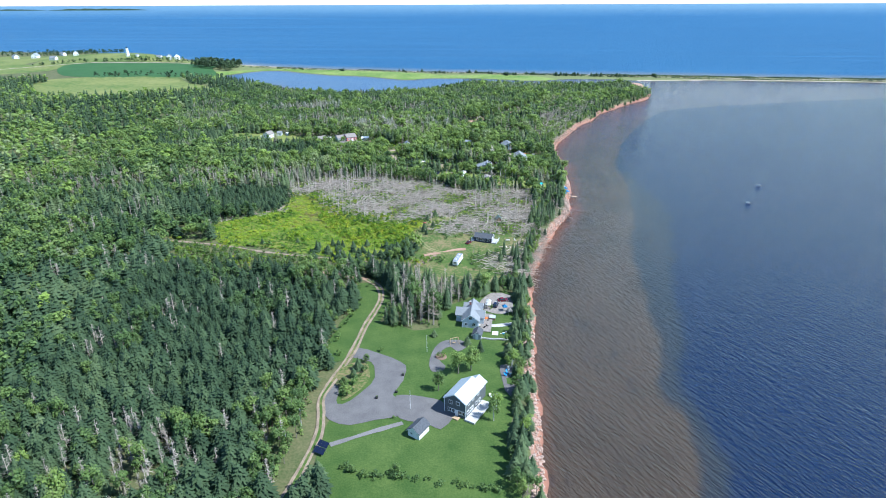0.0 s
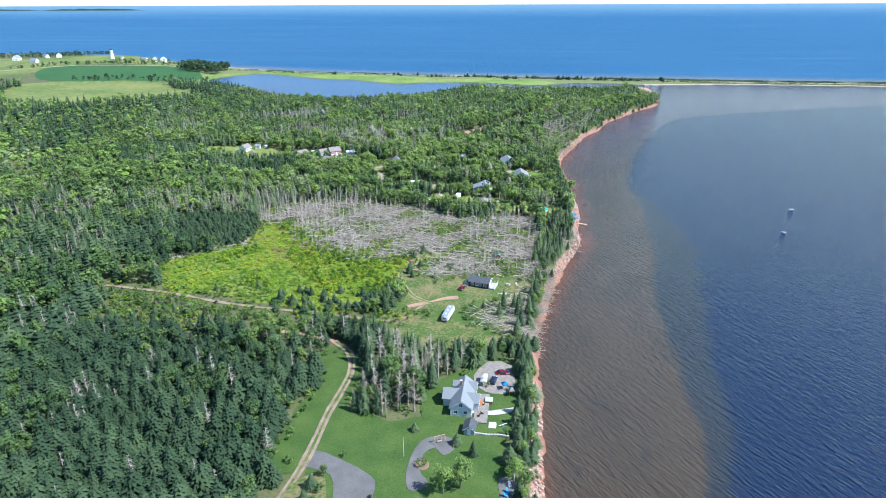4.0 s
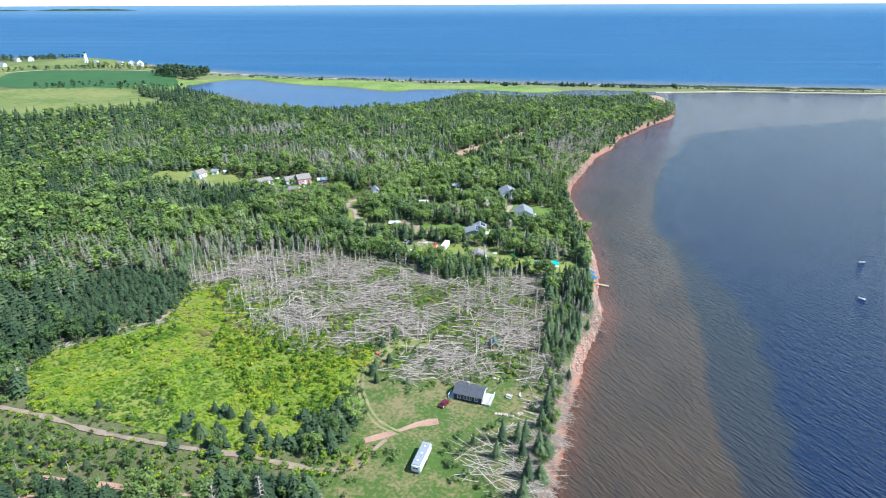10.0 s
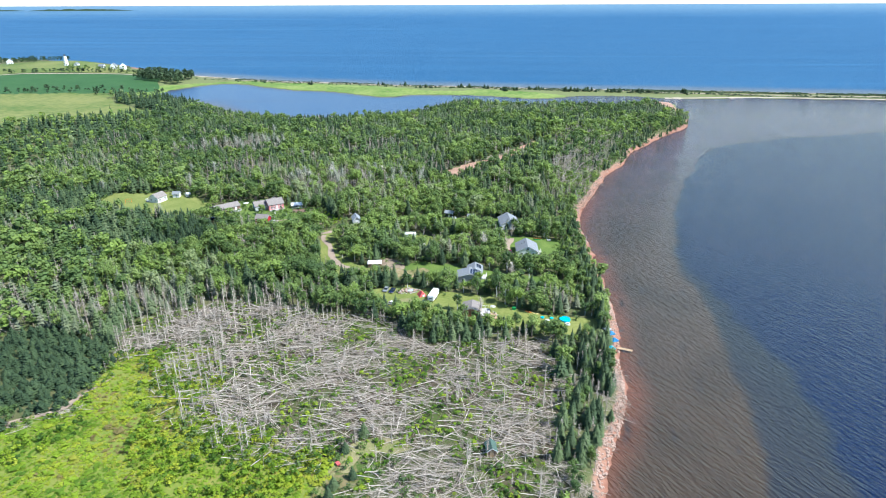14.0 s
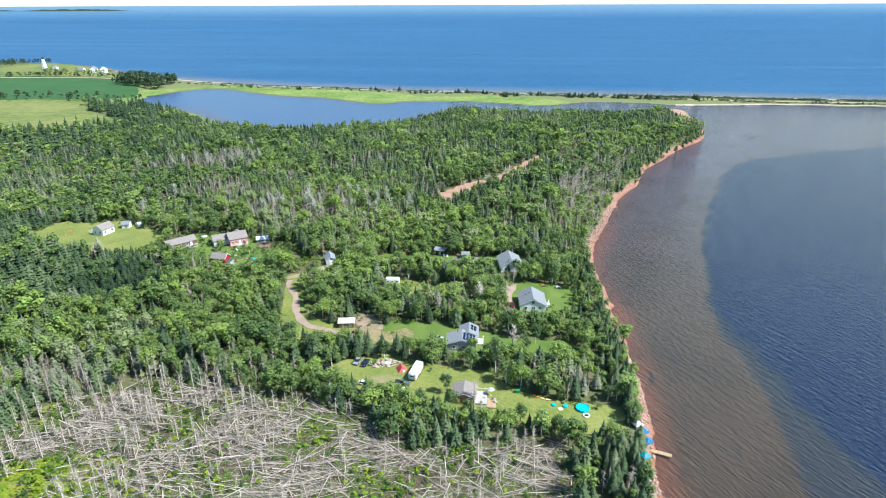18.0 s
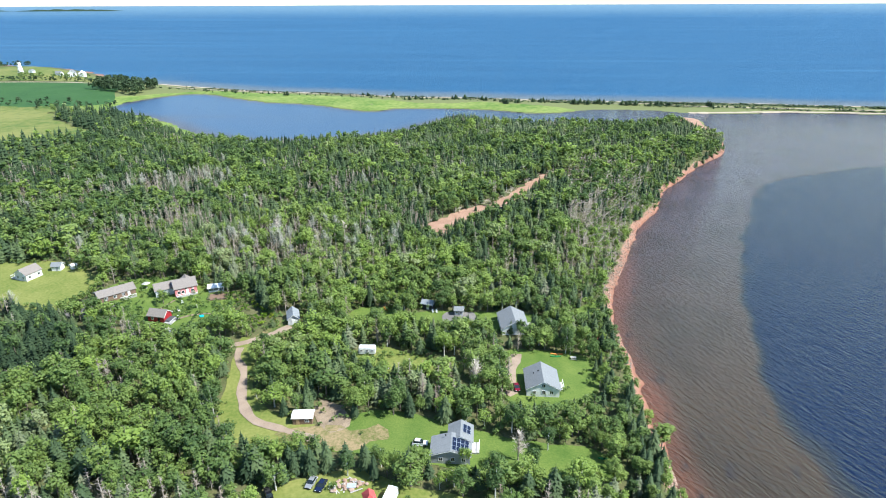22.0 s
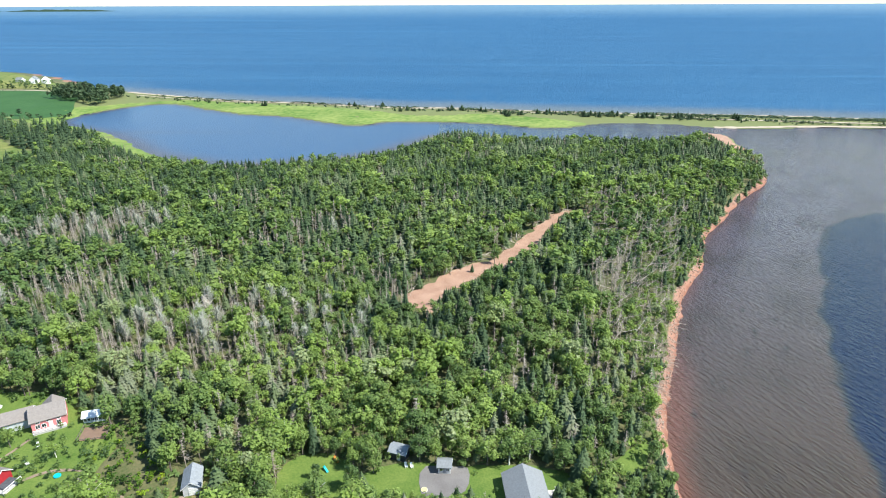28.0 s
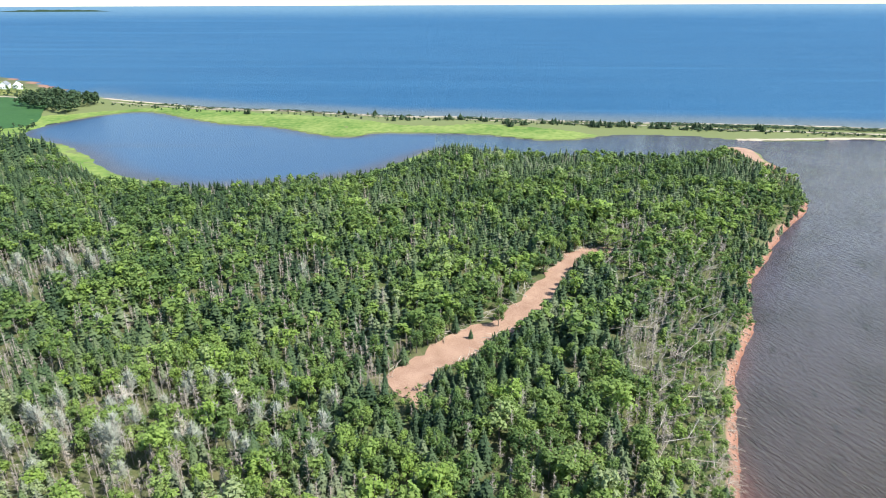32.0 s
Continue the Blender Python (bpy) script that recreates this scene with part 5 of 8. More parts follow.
for c in CLEARINGS[:-4]:
    near = np.minimum(near, line_distance(ex, ey, c, True))
keep = (near < 3.2) & (shore_distances(ex, ey)[1] > 6) & shore_distances(ex, ey)[0] & ~inside(ex, ey, TURN) & (rng.random(len(ex)) < 0.55)
keep &= ~(inside(ex, ey, YARD_A) | inside(ex, ey, YARD_B)) | (rng.random(len(ex)) < 0.06)
keep &= ~(inside(ex, ey, YARD_C) | inside(ex, ey, YARD_D) | inside(ex, ey, YARD_E) | inside(ex, ey, YARD_G) | inside(ex, ey, LOOP_VERGE)) | (rng.random(len(ex)) < 0.2)
keep |= inside(ex, ey, ISLE) & (rng.random(len(ex)) < 0.9)
keep |= inside(ex, ey, FARM_YARD) & (wave(ex, ey, 9, 4) > -0.35) & (rng.random(len(ex)) < 0.85) & (np.hypot(ex + 75.4, ey - 469) > 5) & (np.hypot(ex + 100, ey - 487.6) > 8) & (np.hypot(ex + 76, ey - 492) > 8) & (np.hypot(ex + 62, ey - 489) > 6)
for line, w in ROADS:
    keep &= line_distance(ex, ey, line) > w * 0.7
ex, ey = ex[keep], ey[keep]
me = tri_mesh("edge_bushes", planted(BUSHES, ex, ey, rng.uniform(0.8, 2.6, len(ex)), np.full(len(ex), 1.1), rng.uniform(0, 0.5, len(ex)), "leaf", False))
tagged(new("edge_bushes", me), "low green bushes along the wood's edge", "bushes", kind="stuff")
ux, uy = scatter(-240, 280, 90, 880, 7.5)
ok = free_ground(ux, uy) & (np.abs(ux - 20) < 110 + 0.5 * np.clip(uy - 60, 0, 800))
ux, uy = ux[ok], uy[ok]
me = tri_mesh("undergrowth", planted(LOW_BUSHES, ux, uy, rng.uniform(1.0, 3.0, len(ux)), np.full(len(ux), 1.3), rng.uniform(0, 0.7, len(ux)), "leaf", False))
tagged(new("undergrowth", me), "low green undergrowth between the trees", "bushes", kind="stuff")
sx2, sy2 = scatter(-132, 0, 228, 275, 1.9)
sx4, sy4 = scatter(-60, -28, 464, 496, 1.9)
sx2, sy2 = np.concatenate([sx2, sx4]), np.concatenate([sy2, sy4])
kk = (inside(sx2, sy2, SCRUB_YARD) | inside(sx2, sy2, TRACK_SIDE) | inside(sx2, sy2, SCRUB)) & (rng.random(len(sx2)) < 0.75 + 0.4 * wave(sx2, sy2, 8, 3))
for line, w in ROADS[1:3]:
    kk &= line_distance(sx2, sy2, line) > 0.9 + 0.8 * wave(sx2, sy2, 6, 1)
sx2, sy2 = sx2[kk], sy2[kk]
me = tri_mesh("track_bushes", planted(BUSHES, sx2, sy2, rng.uniform(0.7, 2.2, len(sx2)), np.full(len(sx2), 1.3), np.clip(0.35 + 0.4 * wave(sx2, sy2, 11, 2) + rng.normal(0, 0.15, len(sx2)), 0, 1), "bush", False))
tagged(new("track_bushes", me), "lush green bushes along the sandy track", "bushes", kind="stuff")
ux, uy = scatter(50, 180, 440, 700, 3.0)
ok = free_ground(ux, uy) & (ux > 48 + (uy - 470) * 0.5) & (rng.random(len(ux)) < 0.75)
ux, uy = ux[ok], uy[ok]
me = tri_mesh("bank_bushes", planted(BUSHES, ux, uy, rng.uniform(1.2, 3.6, len(ux)), np.full(len(ux), 1.2), np.clip(rng.normal(0.45, 0.3, len(ux)), 0, 1), "leaf", False))
tagged(new("bank_bushes", me), "grey-green bushes along the wooded bank", "bushes", kind="stuff")
# young spruces by the meadow and in the plantation
yx, yy = scatter(-60, -14, 240, 262, 2.6)
keep = (rng.random(len(yx)) < 0.22) & (line_distance(yx, yy, ROADS[1][0]) > 3) & (yy > 243)
px_, py_ = scatter(-170, -84, 298, 364, 2.3)
kp = inside(px_, py_, PLANT)
dx_, dy_ = scatter(-30, -8, 242, 268, 2.4)
kd = inside(dx_, dy_, [(-28, 261), (-17, 266), (-12, 258), (-14, 249), (-18, 243), (-24, 246)])
yx, yy = np.concatenate([yx[keep], px_[kp], dx_[kd]]), np.concatenate([yy[keep], py_[kp], dy_[kd]])
me = tri_mesh("young_spruces", planted(SPRUCES_MID, yx, yy, rng.uniform(2.0, 4.8, len(yx)), rng.uniform(1.6, 2.2, len(yx)), rng.uniform(0.0, 0.35, len(yx)), "spruce", False))
tagged(new("young_spruces", me), "thicket of young dark green spruces", "young trees", kind="stuff")


# ---------------- blown-down trees
def log_shape(rng, length, r):
    trunk = joined([prism((-length / 2, 0, 0), (0, rng.normal(0, 0.15), 0.05), r, r * 0.75, 6), prism((0, 0, 0.03), (length / 2, rng.normal(0, 0.2), 0.1), r * 0.75, r * 0.2, 5)])
    tw = []
    for k in range(84):
        q = rng.uniform(-0.32, 0.5) * length
        a = rng.uniform(0.1, 3.04)
        n = rng.uniform(0.5, 1.9) * (1.1 - q / length)
        d = np.array((0.5, math.cos(a), abs(math.sin(a)) * 0.8)) * n
        b = np.array((q, 0, 0.02))
        s = np.array((0.026, 0, 0.012))
        tw.append((np.array([b - s, b + s, b + d]), np.array([(0, 1, 2)])))
    return trunk, joined(tw)


LOGS = [log_shape(rng, *v) for v in ((8, 0.080), (10, 0.095), (6, 0.070), (7, 0.080), (9, 0.090))]
BARE_LOGS = [(joined([prism((-n / 2, 0, 0), (0, b, 0.04), r, r * 0.8, 6), prism((0, b, 0.04), (n / 2, 0, 0.08), r * 0.8, r * 0.35, 5)]), (tw[0][:120], tw[1][:40])) for (n, r, b), (_, tw) in zip(((10, 0.09, 0.25), (11, 0.10, -0.3), (8, 0.085, 0.15), (9, 0.09, -0.2), (7, 0.08, 0.15)), LOGS)]
log_protos = []
for tr, tw in BARE_LOGS + LOGS:
    ob = new("fallen_tree")
    tagged(ob, "bleached grey fallen spruce trunk with bare branches", "fallen tree", "blown-down trees")
    part("trunk", tri_mesh("trunk", [(*tr, "dead", 0.25)]), None, ob)
    part("bare_crown", tri_mesh("bare_crown", [(*tw, "dead_twigs", 0.3)]), None, ob)
    log_protos.append(ob)


def log_pose(x, y, turn, lift, tilt):
    return pose(x, y, hz(x, y) + 0.22 + lift, 0, tilt, turn)


lx, ly = scatter(-98, 56, 268, 384, 1.5)
lk = (inside(lx + 5 * wave(lx, ly, 11), ly + 5 * wave(lx, ly, 9, 3), BLOW) | (inside(lx, ly, BORDER) & (rng.random(len(lx)) < 0.45))) & (rng.random(len(lx)) < np.where(ly < 304, 0.56, 0.76) + 1.1 * wave(lx, ly, 12, 6) - 0.45 * inside(lx, ly, [(-2, 340), (30, 342), (34, 316), (4, 314)]) - 0.05 * (lx > 32)) & ~inside(lx, ly, TRACK_END) & ~inside(lx, ly, [(10, 262), (36, 262), (36, 274), (6, 276)]) & (shore_distances(lx, ly)[1] > 7)
lx, ly = lx[lk], ly[lk]
ax_, ay_ = scatter(12, 40, 226, 260, 1.7)
ak = inside(ax_, ay_, BLOW_B) & (rng.random(len(ax_)) < 0.6)
lx, ly = np.concatenate([lx, ax_[ak]]), np.concatenate([ly, ay_[ak]])
lturn = np.where(rng.random(len(lx)) < 0.60, rng.normal(-6, 20, len(lx)) + 20 * wave(lx, ly, 22, 1), rng.uniform(-90, 90, len(lx))) + 180 * (rng.random(len(lx)) < 0.4)
lift = rng.uniform(0, 1.2, len(lx)) ** 1.6
tilt = rng.normal(0, 9, len(lx))
order = np.argsort(ly)
seen = set()
rest = []
for n, j in enumerate(order):
    k = int(rng.integers(5)) + (5 if rng.random() < (0.75 if ly[j] > 304 else 0.4) else 0)
    if n < 290:
        m = log_pose(lx[j], ly[j], lturn[j], lift[j], tilt[j])
        if k in seen:
            copy_thing(log_protos[k], m)
        else:
            seen.add(k)
            log_protos[k].matrix_basis = m
    else:
        m = np.array(log_pose(lx[j], ly[j], lturn[j], lift[j], tilt[j]))
        s = rng.uniform(0.5, 1.2)
        shape = (BARE_LOGS + LOGS)[k]
        for (p, f), tn, mt in ((shape[0], 0.0, "dead"), (shape[1], 0.3, "dead_twigs")):
            rest.append((p * s @ m[:3, :3].T + m[:3, 3], f, mt, np.full(len(p), np.clip(tn + rng.normal(0.15, 0.15), 0, 1))))
me = tri_mesh("blown_down_wood", rest)
tagged(new("blown_down_wood", me), "wide tangle of bleached blown-down spruce trunks", "fallen trees", kind="stuff")
# broken branches strewn between the trunks
qx, qy = scatter(-98, 56, 268, 384, 0.95)
qk = inside(qx + 4 * wave(qx, qy, 11), qy + 4 * wave(qx, qy, 9, 3), BLOW) & (rng.random(len(qx)) < 0.95 + 0.5 * wave(qx, qy, 12, 6)) & ~inside(qx, qy, TRACK_END) & ~inside(qx, qy, [(10, 262), (36, 262), (36, 274), (6, 276)]) & (shore_distances(qx, qy)[1] > 6)
qx, qy = qx[qk], qy[qk]
STICK = [prism((-0.5, 0, 0.02), (0.5, 0.06, 0.1 + 0.1 * i), 0.016, 0.006, 3) for i in range(4)]
me = tri_mesh("broken_branches", planted(STICK, qx, qy, rng.uniform(1.0, 3.6, len(qx)), np.full(len(qx), 1.0), rng.uniform(0, 1, len(qx)), "dead_twigs", False, sink=-0.1))
tagged(new("broken_branches", me), "grey-brown broken branches strewn on the ground", "branches", kind="stuff")
# brush heaped along the cleared strip
qx, qy = scatter(14, 120, 550, 676, 1.3)
near = line_distance(qx, qy, CUT, True)
qk = (near < 3.5) & ~inside(qx, qy, CUT) & (wave(qx, qy, 9, 2) > -0.1)
qx, qy = qx[qk], qy[qk]
me = tri_mesh("brush_heaps", planted(STICK, qx, qy, rng.uniform(2.0, 7.0, len(qx)), np.full(len(qx), 1.0), rng.uniform(0, 0.6, len(qx)), "dead", False, sink=-0.4))
tagged(new("brush_heaps", me), "felled grey branches heaped along the dirt strip", "branches", kind="stuff")
# fallen and leaning dead trees in the headland wood
qx, qy = scatter(min(p[0] for p in LEANING), max(p[0] for p in LEANING), min(p[1] for p in LEANING), max(p[1] for p in LEANING), 5.2)
qk = inside(qx, qy, LEANING) & (shore_distances(qx, qy)[1] > 6)
rest = []
for a, b in zip(qx[qk], qy[qk]):
    k = int(rng.integers(5))
    m = np.array(log_pose(a, b, rng.normal(15, 30), rng.uniform(2.0, 6.0), rng.normal(-22, 16)))
    for (p, f), mt in ((LOGS[k][0], "dead"), (LOGS[k][1], "dead_twigs")):
        rest.append((p @ m[:3, :3].T + m[:3, 3], f, mt, np.full(len(p), rng.uniform(0, 0.5))))
tagged(new("leaning_dead_trees", tri_mesh("leaning_dead_trees", rest)), "grey dead trees leaning and fallen in the wood", "dead trees", kind="stuff")
# pale bare crowns standing out of the canopy
BARE = [dead_crown(rng, 170, 0.36, 0.8, 0.32) for _ in range(4)]
qx, qy = scatter(-190, 60, 470, 700, 5.0)
qk = (inside(qx, qy, GREY_B) & (rng.random(len(qx)) < 0.34)) | (inside(qx, qy, GREY_A) & (rng.random(len(qx)) < 0.3)) | (free_ground(qx, qy) & (rng.random(len(qx)) < 0.03 * (wave(qx, qy, 40, 5) > 0.2) * (qx < 20)))
qx, qy = qx[qk], qy[qk]
me = tri_mesh("bare_crowns", planted(BARE, qx, qy, rng.uniform(7, 11, len(qx)), np.full(len(qx), 1.0), rng.uniform(0, 0.5, len(qx)), "pale_twigs", True, "dead_twigs"))
tagged(new("bare_crowns", me), "pale grey leafless trees standing out of the forest", "dead trees", kind="stuff")
# a few logs along the meadow's far edge
rest = []
for i in range(26):
    a, b = rng.uniform(-118, -84), 0
    b = np.interp(a, [-118, -104, -84], [296, 305, 313]) + rng.normal(0, 2.0)
    m = np.array(log_pose(a, b, rng.normal(20, 30), 0.2, 0))
    k, s = int(rng.integers(5)), rng.uniform(0.5, 1.0)
    for (p, f), mt in ((LOGS[k][0], "dead"), (LOGS[k][1], "dead_twigs")):
        rest.append((p * s @ m[:3, :3].T + m[:3, 3], f, mt, np.full(len(p), 0.2)))
tagged(new("edge_logs", tri_mesh("edge_logs", rest)), "grey logs along the meadow's edge", "fallen trees", kind="stuff")
# snags and shrubs left among them
sx_, sy_ = scatter(-96, 52, 282, 378, 2.7)
sk = (inside(sx_, sy_, BLOW) | inside(sx_, sy_, BORDER)) & (rng.random(len(sx_)) < 0.10 + 0.22 * (sx_ < -28) + 0.2 * (sx_ > 20) + 0.2 * (sy_ > 345) + 0.3 * wave(sx_, sy_, 13, 8))
sx_, sy_ = sx_[sk], sy_[sk]
me = tri_mesh("snags", planted(DEAD, sx_, sy_, rng.uniform(3, 9.5, len(sx_)), np.full(len(sx_), 1.0), rng.uniform(0, 0.4, len(sx_)), "dead_twigs", True, "dead"))
tagged(new("snags", me), "bare grey snags standing among fallen trunks", "dead trees", kind="stuff")
gx_, gy_ = scatter(-96, 52, 276, 380, 1.8)
gk = inside(gx_, gy_, BLOW) & (rng.random(len(gx_)) < 0.46 - 0.9 * wave(gx_, gy_, 12, 6) + 0.4 * inside(gx_, gy_, [(-2, 340), (30, 342), (34, 316), (4, 314)]))
gx_, gy_ = gx_[gk], gy_[gk]
me = tri_mesh("blowdown_shrubs", planted(LOW_BUSHES, gx_, gy_, rng.uniform(0.5, 1.6, len(gx_)), np.full(len(gx_), 1.5), rng.uniform(0, 0.7, len(gx_)), "bush", False))
tagged(new("blowdown_shrubs", me), "green shrubs growing among fallen trunks", "bushes", kind="stuff")


# ---------------- the shore: boulders and driftwood
rocks = []
for i in range(6):
    bm = bmesh.new()
    bmesh.ops.create_icosphere(bm, subdivisions=1, radius=0.5)
    for v in bm.verts:
        v.co *= 1 + 0.35 * noise.noise(v.co * 2.3 + Vector((i * 7.1, 0, 0)))
        v.co.z *= 0.65
    me = bpy.data.meshes.new("boulder")
    bm.to_mesh(me)
    bm.free()
    me.materials.append(M["rock"])
    rocks.append(me)
n = 0
loose = []
for i in range(2800):
    yv = rng.uniform(96, 206) if i < 850 else rng.choice((rng.uniform(285, 345), rng.uniform(290, 345), rng.uniform(350, 405), rng.uniform(375, 400), rng.uniform(445, 560), rng.uniform(445, 760), rng.uniform(560, 760)))
    p, _ = shore_point(yv, rng.uniform(0.3, 4.2) if i < 850 else rng.uniform(0.3, 3.4))
    s = rng.uniform(0.5, 1.25) * (1.0 if i < 850 else 0.85 if yv < 410 else 0.62)
    m = pose(p[0], p[1], hz(*p) + 0.12 * s, *rng.uniform(0, 40, 2), rng.uniform(0, 360)) @ Matrix.Diagonal((s * 1.25, s, s, 1))
    if i < 290:
        ob = new("boulder", rocks[i % 6])
        ob.matrix_basis = m
        tagged(ob, "pale reddish sandstone boulder on the shore bank", "boulder", "shore boulders")
    else:
        r = rocks[i % 6]
        co = np.array([m @ v.co for v in r.vertices])
        loose.append((co, np.array([tuple(q.vertices) for q in r.polygons]), "rock", 0.5))
me = tri_mesh("shore_rocks", loose)
tagged(new("shore_rocks", me), "reddish sandstone rocks along the shore", "rocks", kind="stuff")
for i in range(130):
    yv = rng.choice((rng.uniform(222, 280), rng.uniform(222, 280), rng.uniform(300, 345), rng.uniform(480, 640)))
    p, a = shore_point(yv, rng.uniform(2.0, 7.5))
    m = pose(p[0], p[1], max(0.15, hz(*p)) + 0.3, 0, rng.uniform(6, 14), rng.normal(-25, 30) if i % 4 else rng.uniform(0, 360))
    m = m @ Matrix.Diagonal((*([rng.uniform(0.4, 0.75)] * 3), 1))
    c = copy_thing(log_protos[5 + i % 5], m)
    c.name = "driftwood_trunk"
    tagged(c, "bleached driftwood trunk sliding down the shore bank", "driftwood", "shore driftwood")
for yv, s in ((314, 0.85), (302, 0.55), (222, 0.75), (525, 0.6), (551, 0.7)):
    p, a = shore_point(yv, 0.5)
    c = copy_thing(log_protos[5 + int(yv) % 5], pose(p[0], p[1], 0.9, 0, 9, -26 if yv < 320 else -8) @ Matrix.Diagonal((s, s * 1.3, s * 1.3, 1)))
    c.name = "driftwood_trunk"
    tagged(c, "fallen tree lying out over the shallow water", "driftwood", "shore driftwood")
heap = []
for i in range(640):
    yv = rng.choice((rng.uniform(224, 284), rng.uniform(224, 284), rng.uniform(224, 284), rng.uniform(224, 284), rng.uniform(300, 340), rng.uniform(505, 560), rng.uniform(492, 532), rng.uniform(575, 650)))
    p, a = shore_point(yv, rng.uniform(0.6, 7.0))
    m = np.array(pose(p[0], p[1], hz(*p) + 0.35, 0, rng.uniform(2, 16), rng.normal(-28, 38)))
    k, s = int(rng.integers(5)), rng.uniform(0.25, 0.65) * (1.7 if yv < 284 else 1.35 if yv < 560 else 1.0)
    for (q, f), mt in ((LOGS[k][0], "dead"), (LOGS[k][1], "dead_twigs")):
        heap.append((q * s @ m[:3, :3].T + m[:3, 3], f, mt, np.full(len(q), rng.uniform(0.1, 0.6))))
for i in range(120):
    yv = rng.uniform(228, 264)
    p, a = shore_point(yv, rng.uniform(-0.5, 11))
    m = np.array(pose(p[0], p[1], max(hz(*p), 0.2) + 0.45, 0, rng.uniform(2, 13), rng.normal(-17, 11)))
    k, s = int(rng.integers(5)), rng.uniform(0.6, 1.05)
    for (q, f), mt in ((LOGS[k][0], "dead"), ((LOGS[k][1][0][:75], LOGS[k][1][1][:25]), "dead_twigs")):
        heap.append((q * s @ m[:3, :3].T + m[:3, 3], f, mt, np.full(len(q), rng.uniform(0.1, 0.5))))
tagged(new("driftwood_heap", tri_mesh("driftwood_heap", heap)), "heaps of grey driftwood and branches on the bank", "driftwood", kind="stuff")


# ---------------- buildings
WINDOW = {}


def window(parent, x, y, z, turn, w=1.0, h=1.2, sash=True):
    """A window on a wall: a white frame that stands proud, with panes."""
    key = (w, h, sash)
    if key not in WINDOW:
        bm = bmesh.new()
        for cx, cz, sx, sz in ((-w / 2, 0, 0.1, h + 0.1), (w / 2, 0, 0.1, h + 0.1), (0, h / 2, w + 0.1, 0.1), (0, -h / 2, w + 0.1, 0.12)) + (((0, 0, 0.06, h),) if sash else ()):
            add_box(bm, cx, -0.03, cz, sx, 0.09, sz)
        f = bpy.data.meshes.new("window_frame")
        bm.to_mesh(f)
        bm.free()
        f.materials.append(M["trim"])
        bm = boxed(0, -0.012, 0, w - 0.02, 0.03, h - 0.02)
        g = bpy.data.meshes.new("pane")
        bm.to_mesh(g)
        bm.free()
        g.materials.append(M["glass"])
        WINDOW[key] = (f, g)
    f, g = WINDOW[key]
    win = part("window", f, None, parent, "white-framed window")
    win.matrix_basis = pose(x, y, z, 0, 0, turn)
    part("pane", g, None, win)
    return win


def door(parent, x, y, z, turn, mat="trim", w=0.95, h=2.05):
    d = part("door", bevelled(boxed(0, -0.04, h / 2, w, 0.08, h), 0.015), mat, parent)
    d.matrix_basis = pose(x, y, z, 0, 0, turn)
    part("handle", boxed(w * 0.38, -0.1, h * 0.48, 0.05, 0.06, 0.14), "chrome", d, "metal door handle")
    return d


